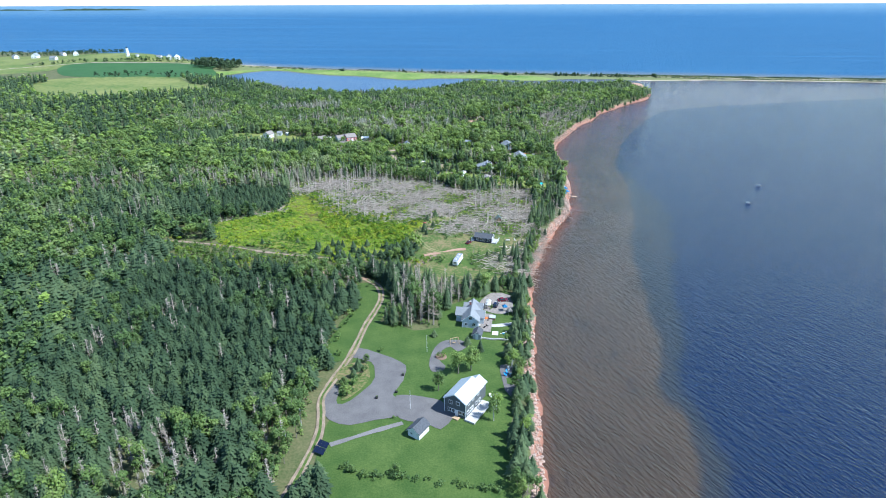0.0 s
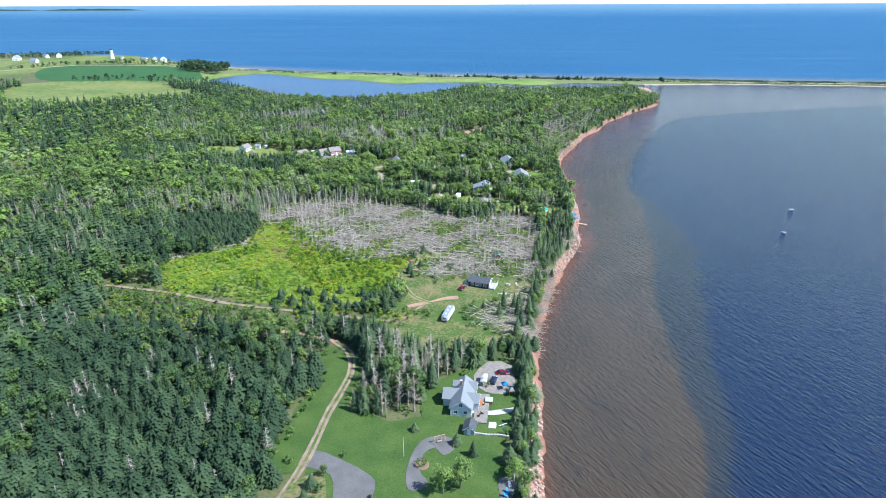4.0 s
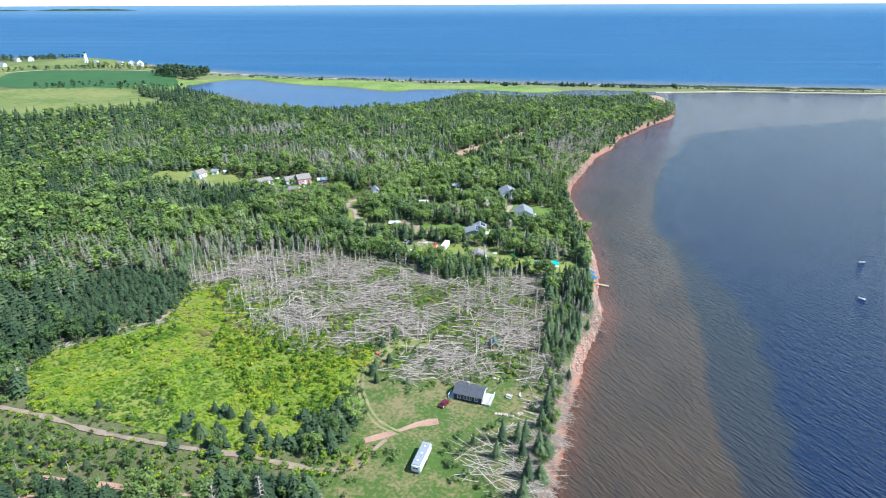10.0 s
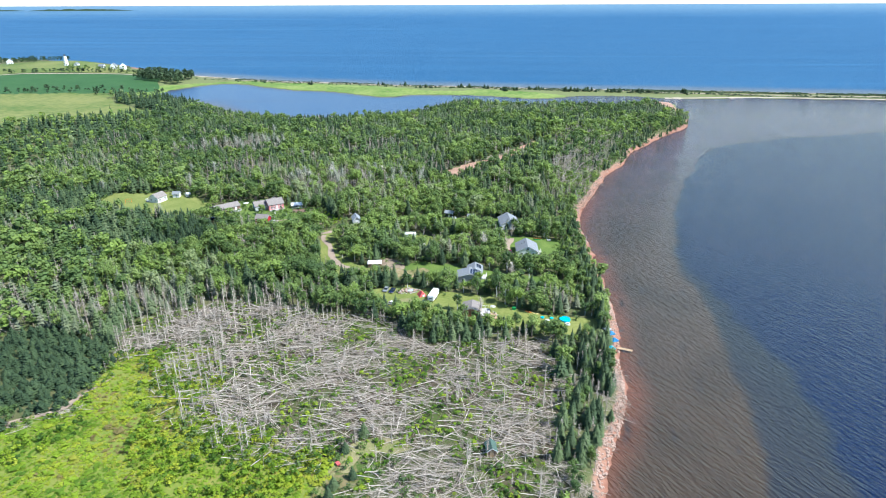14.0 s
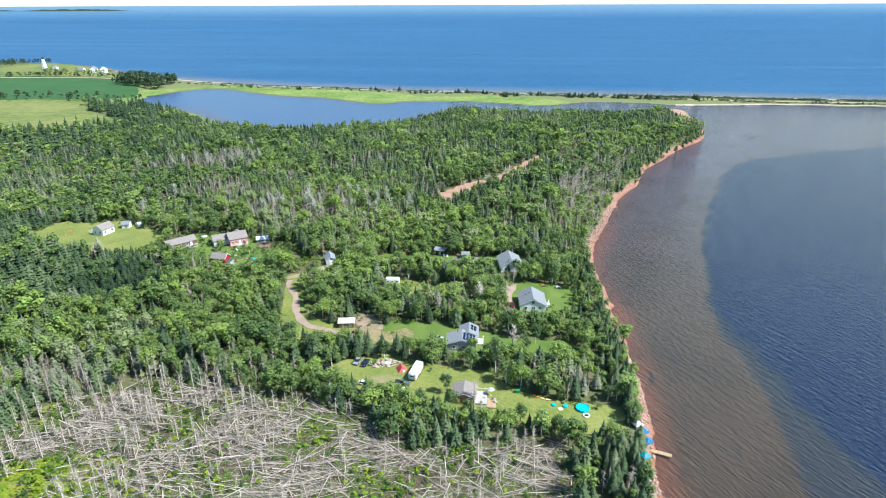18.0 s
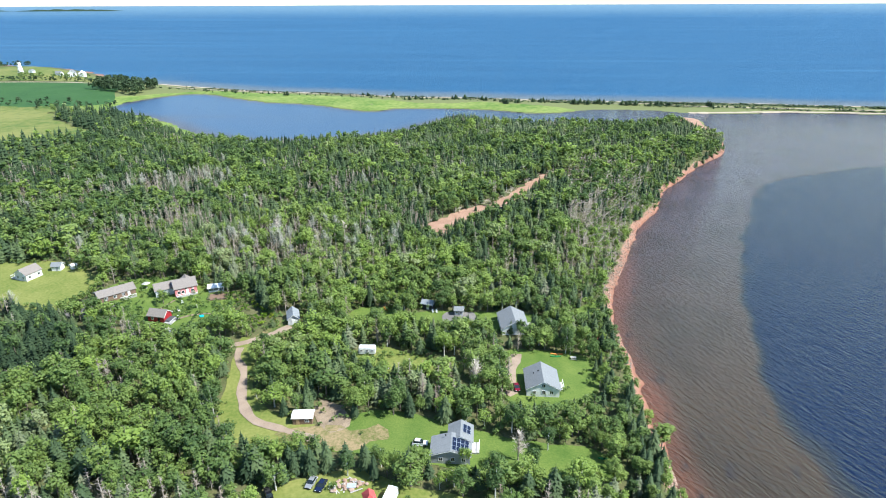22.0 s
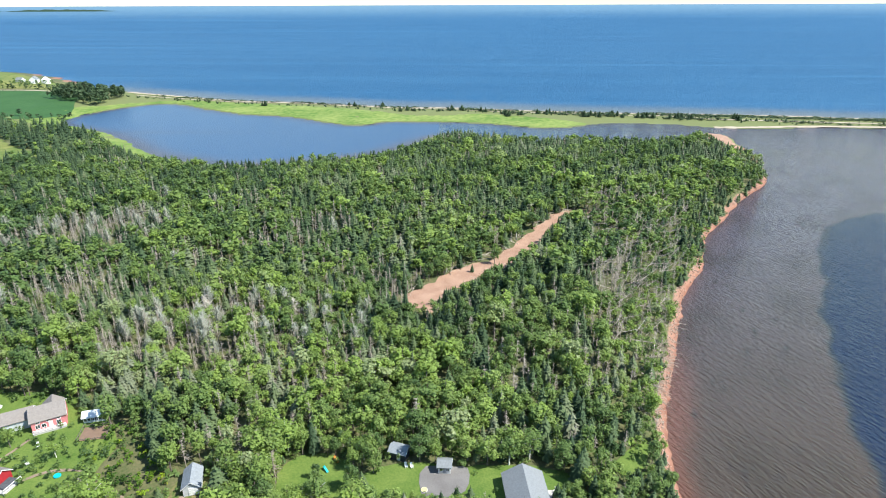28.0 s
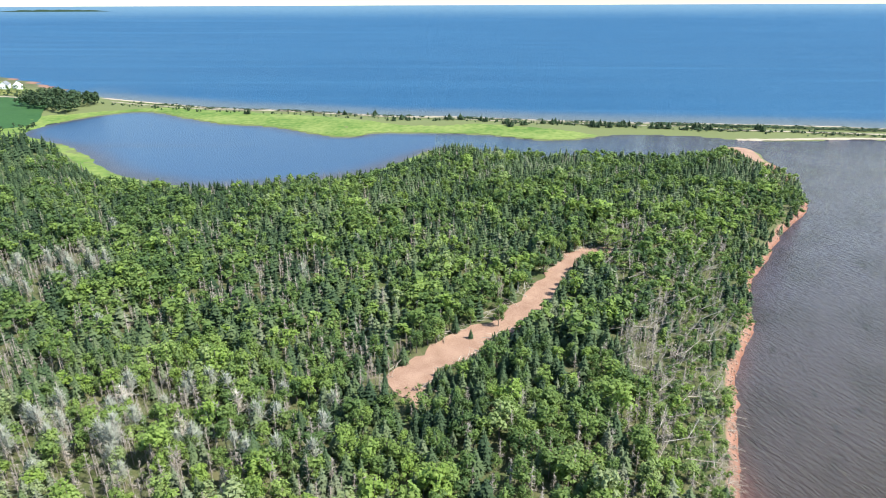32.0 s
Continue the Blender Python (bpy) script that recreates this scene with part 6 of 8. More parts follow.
def body(parent, w, l, h, rise, wall, roof, ox=0.0, oy=0.0, turn=0.0, eave=0.35, hip=0.0, base=0.0):
    """Walls with gables and two roof slopes; the ridge runs along y."""
    m = pose(ox, oy, base, 0, 0, turn)
    bm = bmesh.new()
    ring = [(-w / 2, 0), (w / 2, 0), (w / 2, h), (0, h + rise * (1 - hip)), (-w / 2, h)]
    f, b = [[bm.verts.new(m @ Vector((x, s * l / 2, z - (0.3 if z == 0 else 0)))) for x, z in ring] for s in (-1, 1)]
    bm.faces.new(f)
    bm.faces.new(b[::-1])
    for i in range(5):
        bm.faces.new((f[i], b[i], b[(i + 1) % 5], f[(i + 1) % 5]))
    bmesh.ops.recalc_face_normals(bm, faces=bm.faces[:])
    part("wall", bm, wall, parent)
    e = eave
    k = rise / (w / 2)
    for s in (-1, 1):
        bm = bmesh.new()
        yl = l / 2 + e
        cut = w / 2 * hip
        top = [(0, -yl + cut * 1.2, h + rise + 0.10), (0, yl - cut * 1.2, h + rise + 0.10), (s * (w / 2 + e), yl, h - e * k + 0.10), (s * (w / 2 + e), -yl, h - e * k + 0.10)]
        vt = [bm.verts.new(m @ Vector(p)) for p in top]
        vb = [bm.verts.new(m @ Vector((p[0], p[1], p[2] - 0.16))) for p in top]
        bm.faces.new(vt)
        bm.faces.new(vb[::-1])
        for i in range(4):
            bm.faces.new((vt[i], vb[i], vb[(i + 1) % 4], vt[(i + 1) % 4]))
        bmesh.ops.recalc_face_normals(bm, faces=bm.faces[:])
        part("roof_slope", bm, roof, parent)
    if hip:
        for s in (-1, 1):
            bm = bmesh.new()
            yl = l / 2 + e
            cut = w / 2 * hip * 1.2
            top = [(0, s * (yl - cut), h + rise + 0.10), (w / 2 + e, s * yl, h - e * k + 0.10), (-w / 2 - e, s * yl, h - e * k + 0.10)]
            vt = [bm.verts.new(m @ Vector(p)) for p in top]
            vb = [bm.verts.new(m @ Vector((p[0], p[1], p[2] - 0.16))) for p in top]
            bm.faces.new(vt)
            bm.faces.new(vb[::-1])
            for i in range(3):
                bm.faces.new((vt[i], vb[i], vb[(i + 1) % 3], vt[(i + 1) % 3]))
            bmesh.ops.recalc_face_normals(bm, faces=bm.faces[:])
            part("roof_slope", bm, roof, parent)
    elif rise > 0.3:
        for s in (-1, 1):
            for t in (-1, 1):
                bm = bmesh.new()
                p0, p1 = Vector((0, s * (l / 2 + e + 0.03), h + rise - 0.02)), Vector((t * (w / 2 + e), s * (l / 2 + e + 0.03), h - e * k - 0.02))
                vs = [bm.verts.new(m @ q) for q in (p0, p1, p1 + Vector((0, 0, -0.2)), p0 + Vector((0, 0, -0.2)))]
                r = [bm.verts.new(m @ (q + Vector((0, -s * 0.05, 0)))) for q in (p0, p1, p1 + Vector((0, 0, -0.2)), p0 + Vector((0, 0, -0.2)))]
                bm.faces.new(vs)
                bm.faces.new(r[::-1])
                for i in range(4):
                    bm.faces.new((vs[i], r[i], r[(i + 1) % 4], vs[(i + 1) % 4]))
                bmesh.ops.recalc_face_normals(bm, faces=bm.faces[:])
                part("bargeboard", bm, "trim", parent)
    return parent


def wall_windows(parent, w, l, front=(), back=(), left=(), right=(), ww=1.0, wh=1.1):
    """Windows at (offset, height) on each wall of a w by l body."""
    for side, lst in (("f", front), ("b", back), ("l", left), ("r", right)):
        for o, z in lst:
            x, y, a = {"f": (o, -l / 2, 0), "b": (o, l / 2, 180), "l": (-w / 2, o, -90), "r": (w / 2, o, 90)}[side]
            window(parent, x, y, z, a, ww, wh)


def chimney(parent, x, y, z, s=0.6, h=1.2, mat="brick_siding"):
    c = part("chimney", bevelled(boxed(x, y, z + h / 2, s, s, h), 0.03), mat, parent)
    part("chimney_cap", boxed(x, y, z + h + 0.05, s + 0.14, s + 0.14, 0.1), "concrete", c)


def deck(parent, x0, x1, y0, y1, z=0.5, mat="deck", rails=()):
    """A deck of separate boards on a frame, with railings on the named sides."""
    d = part("deck", boxed((x0 + x1) / 2, (y0 + y1) / 2, z / 2 - 0.2, x1 - x0 - 0.1, y1 - y0 - 0.1, z + 0.25), mat, parent, "grey wooden deck")
    n = max(2, int((x1 - x0) / 0.3))
    for i in range(n):
        part("board", boxed(x0 + (i + 0.5) * (x1 - x0) / n, (y0 + y1) / 2, z, (x1 - x0) / n - 0.02, y1 - y0, 0.06), mat, d)
    for s in rails:
        horizontal = s in "fb"
        fixed = {"f": y0, "b": y1, "l": x0, "r": x1}[s]
        a, b = (x0, x1) if horizontal else (y0, y1)
        bm = bmesh.new()
        for k in np.linspace(a, b, max(3, int((b - a) / 1.2))):
            add_box(bm, *((k, fixed) if horizontal else (fixed, k)), z + 0.5, 0.09, 0.09, 1.0)
        add_box(bm, *(((a + b) / 2, fixed) if horizontal else (fixed, (a + b) / 2)), z + 1.0, (b - a) if horizontal else 0.12, 0.12 if horizontal else (b - a), 0.06)
        part("railing", bm, "trim", d, "white deck railing")


# the shingled two-storey house with a pale metal roof
h = thing("house", "two-storey dark shingled house with pale metal roof", "house", 5.6, 142.0, turn=-31)
body(h, 6.6, 9.6, 5.0, 2.0, "dark_siding", "metal_roof")
wall_windows(h, 6.6, 9.6, front=((-1.7, 1.5), (-0.6, 1.5), (1.5, 1.5), (2.4, 1.5), (-1.4, 4.0), (0.9, 4.2)), right=((-3.6, 1.5), (-2.3, 1.5), (-1.0, 1.5), (1.5, 1.5), (3.2, 1.5), (-3, 4.1), (-0.5, 4.1), (2.5, 4.1)), left=((-2, 1.5), (2, 1.5), (0, 4.1)))
door(h, 0.5, -4.8, 0.0, 0)
body(h, 4.6, 3.2, 4.6, 1.4, "dark_siding", "metal_roof", 0.6, 6.2)
part("porch", bevelled(boxed(4.9, -0.4, 0.25, 3.0, 10.4, 0.5), 0.03), "deck", h, "pale weathered terrace along the house")
part("steps", bevelled(boxed(0.9, -5.9, 0.15, 1.8, 1.4, 0.5), 0.05), "wood", h, "wooden front steps")
part("corner_trim", boxed(3.32, -4.82, 2.5, 0.16, 0.16, 5.0), "trim", h)
part("corner_trim", boxed(-3.32, -4.82, 2.5, 0.16, 0.16, 5.0), "trim", h)
h = thing("garden_shed", "small shed with dark gable roof and pale walls", "shed", -6.6, 130.2, turn=-32)
body(h, 3.6, 4.6, 2.1, 1.2, "white", "dark_roof")
window(h, -0.6, -2.3, 1.2, 0, 0.7, 0.8)
door(h, 0.7, -2.3, 0.0, 0)
h = thing("solar_array", "dark tilted solar panel array on posts", "solar panels", -30.5, 122.5, turn=-30)
for i in range(2):
    for j in range(3):
        p = part("solar_panel", boxed(-1.0 + j * 1.02, 0, 0, 0.98, 1.6, 0.05), "panel", h, "dark blue solar panel")
        p.matrix_basis = pose(0, 0.6 - i * 1.45, 1.9 - i * 0.9 + 0.1, 32, 0, 0)
for a in (-1, 1):
    part("post", boxed(a, 0.3, 0.7, 0.12, 0.12, 1.6), "chrome", h)

# the grey house by the shore with its patio
h = thing("house", "grey gabled seaside house with blue-grey shingle roof", "house", 10.2, 192.2, turn=-8)
body(h, 5.8, 12.0, 3.0, 2.3, "pale_siding", "grey_roof")
body(h, 5.0, 5.6, 2.8, 1.7, "pale_siding", "grey_roof", -2.6, 0.6, 90)
body(h, 3.0, 6.4, 3.2, 1.5, "pale_siding", "grey_roof", 0.2, 4.2, 90)
body(h, 4.0, 5.0, 2.8, 1.7, "pale_siding", "grey_roof", 2.0, -1.0, 90)
wall_windows(h, 5.8, 12.0, front=((1.2, 1.4), (0.0, 3.7), (-1.4, 1.4)), right=((-4.6, 1.5), (3.0, 1.5), (4.6, 1.5)), left=((-4.4, 1.5), (4.6, 1.5)), back=((0, 1.5),))
door(h, 2.9, 4.0, 0.2, 90)
part("patio", bevelled(boxed(5.4, -1.5, 0.05, 3.8, 13.0, 0.3), 0.03), "pavers", h, "paved patio along the house")
chimney(h, -0.8, 2.2, 4.9)
h = thing("garden_shed", "small dark-roofed shed below the patio", "shed", 11.6, 180.2, turn=-12)
body(h, 2.8, 3.4, 2.0, 1.0, "grey_siding", "dark_roof")
door(h, 0, -1.7, 0, 0)
window(h, 1.4, 0.3, 1.2, 90, 0.6, 0.7)

# the navy cabin in the field
h = thing("house", "low navy cabin with dark roof and white trim", "house", 19.6, 269.6, turn=70)
body(h, 5.4, 8.2, 2.3, 1.3, "navy_siding", "dark_roof")
wall_windows(h, 5.4, 8.2, left=((-2.6, 1.3), (-0.6, 1.3), (0.8, 1.3), (2.5, 1.3)), front=((-1.2, 1.3), (1.4, 1.3)), right=((-2, 1.3), (2, 1.3)))
door(h, 0.2, -4.1, 0.3, 0, "trim", 0.9, 1.9)
deck(h, -2.7, 2.7, -6.6, -4.15, 0.4, "deck", "f")
deck(h, -3.2, -0.6, 4.15, 5.6, 0.4, "deck", "b")
chimney(h, 1.2, 1.0, 2.9, 0.5, 1.0, "concrete")
h = thing("outhouse", "small wooden shed with green metal roof", "shed", 28.5, 296, turn=5)
body(h, 2.2, 3.0, 2.2, 0.9, "brown_siding", "green_roof")
door(h, 0, -1.5, 0, 0, "wood")


def trailer(label, x, y, turn, w, l, hgt, roof="white_roof", wall="white", nwin=3):
    h = thing("travel_trailer", label, "trailer", x, y, turn=turn)
    part("shell", bevelled(boxed(0, 0, 0.55 + hgt / 2, w, l, hgt), 0.18, 2), wall, h)
    part("roof", bevelled(boxed(0, 0, 0.55 + hgt + 0.04, w - 0.2, l - 0.3, 0.1), 0.04), roof, h)
    for k in range(nwin):
        window(h, w / 2, -l * 0.33 + k * l * 0.66 / max(1, nwin - 1), 0.55 + hgt * 0.62, 90, 0.8, 0.6)
        window(h, -w / 2, -l * 0.33 + k * l * 0.66 / max(1, nwin - 1), 0.55 + hgt * 0.62, -90, 0.8, 0.6)
    window(h, 0, -l / 2, 0.55 + hgt * 0.6, 0, 1.2, 0.6)
    door(h, w / 2, 0.6, 0.6, 90, "trim", 0.7, 1.8)
    for s in (-1, 1):
        for o in (-0.5, 0.5):
            t = part("wheel", cylinder(0.34, 0.34, 0.22, 14, m=pose(s * (w / 2 - 0.12), o, 0.34, 0, 90, 0)), "rubber", h)
            part("rim", cylinder(0.18, 0.18, 0.24, 10, m=pose(s * (w / 2 - 0.12), o, 0.34, 0, 90, 0)), "chrome", t)
    part("hitch", prism_bm((0, -l / 2, 0.5), (0, -l / 2 - 1.1, 0.45), 0.07), "dark", h)
    for k in range(3):
        part("roof_vent", bevelled(boxed(0, -l * 0.3 + k * l * 0.3, 0.55 + hgt + 0.16, 0.5, 0.5, 0.16), 0.04), "trim", h)
    return h


def prism_bm(a, b, r, n=6):
    p, f = prism(a, b, r, r, n)
    bm = bmesh.new()
    vs = [bm.verts.new(q) for q in p]
    for t in f:
        bm.faces.new([vs[i] for i in t])
    bm.faces.new(vs[:n])
    bm.faces.new(vs[n:])
    bmesh.ops.recalc_face_normals(bm, faces=bm.faces[:])
    return bm


trailer("long white mobile home with grey roof on grass", 6.4, 242.6, -17, 2.4, 8.8, 2.1, "slate_roof", "white", 4)
trailer("white travel trailer parked on rough grass", 13.1, 381.2, -17, 2.4, 7.4, 2.1)
trailer("white mobile home under trees beside a glade", 1.4, 445.4, 88, 2.4, 5.4, 2.2)

# the house with solar panels
h = thing("house", "grey-roofed house with solar panels on its roof", "house", 28.2, 399.4, turn=-4)
body(h, 9.6, 6.4, 2.7, 1.5, "grey_siding", "grey_roof", -0.6, -1.6, 0)
body(h, 6.0, 6.0, 2.9, 1.5, "white", "grey_roof", 1.6, 3.4, 0)
wall_windows(h, 9.6, 6.4 + 3.2, front=((-3.0, 1.4), (0, 1.4), (2.6, 1.4)))
for nx, ny, x0, y0, ridge_x, ridge_z, fall in ((4, 3, 0.35, -3.9, -0.6, 4.2, 1.5 / 4.8), (2, 2, 0.55, 2.9, 1.6, 4.4, 1.5 / 3.0)):
    for ix in range(nx):
        for iy in range(ny):
            p = part("solar_panel", boxed(0, 0, 0, 0.92, 1.42, 0.06), "panel", h, "dark solar panel in a pale frame")
            part("frame", boxed(0, 0, -0.03, 1.0, 1.52, 0.05), "metal_roof", p, "pale panel frame")
            dx = x0 + 1.02 * (ix + 0.5)
            p.matrix_basis = pose(ridge_x + dx, y0 + iy * 1.56, ridge_z + 0.26 - dx * fall, 0, math.degrees(math.atan(fall)), 0)
deck(h, 4.4, 6.4, -1.0, 3.0, 0.4, "deck", "r")
part("roof_vent", cylinder(0.12, 0.12, 0.5, 8, 4.3, -2.0, 0.2), "dark", h)

h = thing("cabin", "small brown cabin with a white metal roof", "cabin", -12.2, 411.8, turn=2)
body(h, 3.4, 5.2, 2.1, 0.45, "brown_siding", "white_roof", 0, 0, 90, 0.3)
door(h, -1.2, -1.7, 0, 0, "wood", 0.85, 1.9)
window(h, 1.2, -1.7, 1.2, 0, 1.0, 0.8)

# the house by the shore with a hipped grey roof, on its lawn
h = thing("house", "white house with broad grey shingle roof on a lawn", "house", 54.6, 427.6, turn=-3)
body(h, 9.4, 10.0, 2.7, 2.5, "white", "grey_roof")
wall_windows(h, 9.4, 10.0, front=((-2.6, 1.4), (0.2, 1.5), (2.4, 1.4), (0.0, 3.7)), right=((-3, 1.4), (0, 1.4), (3, 1.4)), left=((-2.5, 1.4), (1.5, 1.4)), back=((-2, 1.4), (2, 1.4)))
door(h, 1.3, -5.0, 0, 0)
part("roof_vent", bevelled(boxed(-1.0, 1.0, 4.75, 0.5, 0.4, 0.3), 0.04), "dark", h)
part("roof_vent", cylinder(0.1, 0.1, 0.5, 8, 4.0, -2.4, 0.6), "dark", h)
deck(h, 4.75, 6.4, -2.0, 2.0, 0.35, "deck", "r")

# the row behind
h = thing("house", "white house with grey hipped roof behind trees", "house", 50.0, 462.8, turn=3)
body(h, 9.0, 11.0, 2.7, 2.4, "white", "grey_roof", 0, 0, 0, 0.4)
wall_windows(h, 9.0, 11.0, front=((-2.4, 1.4), (2.0, 1.4)), right=((-3, 1.4), (3, 1.4)), left=((-2.5, 1.4), (2.5, 1.4)))
door(h, 0, -5.5, 0, 0)
deck(h, 4.6, 7.2, -4.0, 2.0, 0.4, "deck", "r")
h = thing("garden_shed", "small white playhouse shed on gravel", "shed", 31.6, 472.4, turn=-4)
body(h, 3.0, 3.0, 2.1, 0.8, "white", "grey_roof", 0, 0, 90)
for o in (-0.8, 0.8):
    window(h, o, -1.5, 1.2, 0, 0.7, 0.9)
door(h, 0, -1.5, 0, 0, "grey_siding", 0.7)
h = thing("garden_shed", "dark slate-roofed shed under trees", "shed", 20.4, 477.4, turn=-20)
body(h, 3.4, 4.2, 2.2, 0.9, "navy_siding", "slate_roof", 0, 0, 90)
door(h, 0.4, -1.7, 0, 0)
h = thing("garage", "grey-roofed pale garage with a white door", "garage", -27.2, 467.2, turn=15)
body(h, 3.8, 6.2, 2.5, 1.5, "pale_siding", "slate_roof")
g = part("garage_door", boxed(0.4, -3.13, 1.1, 2.2, 0.06, 2.1), "trim", h, "white panelled garage door")
for k in range(4):
    part("door_panel", boxed(0.4, -3.18, 0.32 + k * 0.52, 2.1, 0.04, 0.46), "white", g)
window(h, 1.9, 0, 1.5, 90, 0.9, 0.9)

# the red houses
h = thing("house", "long low house with tan roof and open porch", "house", -100.2, 487.6, turn=-48)
body(h, 6.6, 13.0, 2.6, 1.5, "brown_siding", "tan_roof")
wall_windows(h, 6.6, 13.0, right=((-4, 1.4), (-1, 1.4), (2, 1.4)), front=((-1.5, 1.4), (1.5, 1.4)))
door(h, 3.3, 4.0, 0.2, 90)
deck(h, 3.35, 5.6, 0.5, 6.0, 0.4, "deck", "r")
h = thing("house", "pink-red two-part house with tan shingle roof", "house", -75.0, 491.6, turn=-60)
body(h, 7.6, 8.0, 3.4, 2.2, "pink_siding", "tan_roof")
body(h, 5.6, 7.0, 2.8, 1.8, "pale_siding", "tan_roof", -2.6, -7.0, 0)
body(h, 4.6, 5.0, 3.2, 1.8, "pink_siding", "tan_roof", -2.4, 1.2, 90)
wall_windows(h, 7.6, 8.0, right=((-2.6, 1.6), (-1.2, 1.6), (2.2, 1.6)), front=((-1.4, 1.5), (1.4, 1.5)))
for k in (-2.4, 0, 2.4):
    window(h, 3.8, k, 2.9, 90, 0.9, 0.7)
deck(h, 3.85, 5.2, -3.8, 3.8, 0.5, "deck", "r")
door(h, 3.8, 0.4, 0.4, 90)
h = thing("greenhouse", "white-framed greenhouse beside a fenced garden", "greenhouse", -63.0, 492.4, turn=14)
body(h, 3.0, 5.6, 1.9, 0.9, "white", "white_roof", 0, 0, 90)
for k in range(6):
    window(h, -2.3 + k * 0.92, -1.5, 1.1, 0, 0.8, 1.2)
h = thing("barn", "small red barn with tan roof and side deck", "barn", -75.2, 469.0, turn=-12)
body(h, 4.4, 6.4, 2.4, 1.7, "red_siding", "tan_roof", 0, 0, 90)
window(h, -1.4, -2.2, 1.3, 0, 0.9, 0.9)
door(h, 1.2, -2.2, 0, 0, "dark")
deck(h, 3.6, 6.4, -3.4, 1.6, 0.5, "deck", "r")
part("lean_roof", bevelled(boxed(4.6, -0.6, 1.0, 2.2, 3.6, 0.12), 0.02), "dark_roof", h, "dark flat roof over the side deck")
h = thing("garden_fence", "low wooden fence round a vegetable bed", "fence", -60.3, 486.2, turn=10)
for a, b, sx, sy in ((0, -3, 7, 0.1), (0, 3, 7, 0.1), (-3.5, 0, 0.1, 6), (3.5, 0, 0.1, 6)):
    part("rail", boxed(a, b, 0.7, sx, sy, 0.12), "bark", h)
    for k in (-1, -0.33, 0.33, 1):
        part("post", boxed(a + (k * 3.5 if sx > 1 else 0), b + (k * 3 if sy > 1 else 0), 0.5, 0.12, 0.12, 1.1), "bark", h)
part("bed", boxed(0, 0, 0.05, 6.6, 5.6, 0.14), "brown_siding", h, "brown garden soil")
# on the oval lawn
h = thing("house", "small white house with brown porch on a lawn", "house", -144.6, 505.6, turn=-20)
body(h, 6.0, 7.0, 3.0, 2.0, "white", "tan_roof")
wall_windows(h, 6.0, 7.0, front=((-1.6, 1.5), (1.4, 1.5)), right=((-2, 1.5), (2, 1.5)))
deck(h, -6.0, -3.05, -3.5, 3.0, 0.5, "deck", "lf")
door(h, -3.0, 0.5, 0.4, -90)
h = thing("garden_shed", "small white shed with grey roof on a lawn", "shed", -137.4, 513.6, turn=5)
body(h, 3.4, 3.6, 2.2, 1.1, "white", "grey_roof", 0, 0, 90)
door(h, 0.4, -1.7, 0, 0, "grey_siding")
h = thing("garden_shed", "tiny white lean-to shed on a lawn", "shed", -131.4, 514.6, turn=-30)
body(h, 1.8, 2.0, 1.8, 0.5, "white", "white_roof")
door(h, 0, -1, 0, 0, "trim", 0.7, 1.6)
# the tan-roofed cottage with its deck
h = thing("cottage", "tan-roofed cottage with a white deck among trees", "cottage", 27.2, 369.6, turn=-6)
body(h, 6.4, 6.0, 2.5, 1.1, "brick_siding", "tan_roof")
wall_windows(h, 6.4, 6.0, front=((-1.6, 1.4), (1.6, 1.4)), right=((-1.5, 1.4), (1.5, 1.4)))
door(h, 3.2, 0, 0.3, 90)
deck(h, 3.25, 6.6, -3.0, 3.0, 0.45, "concrete", "b")
deck(h, 6.65, 9.2, -4.2, 0.2, 0.25, "wood")


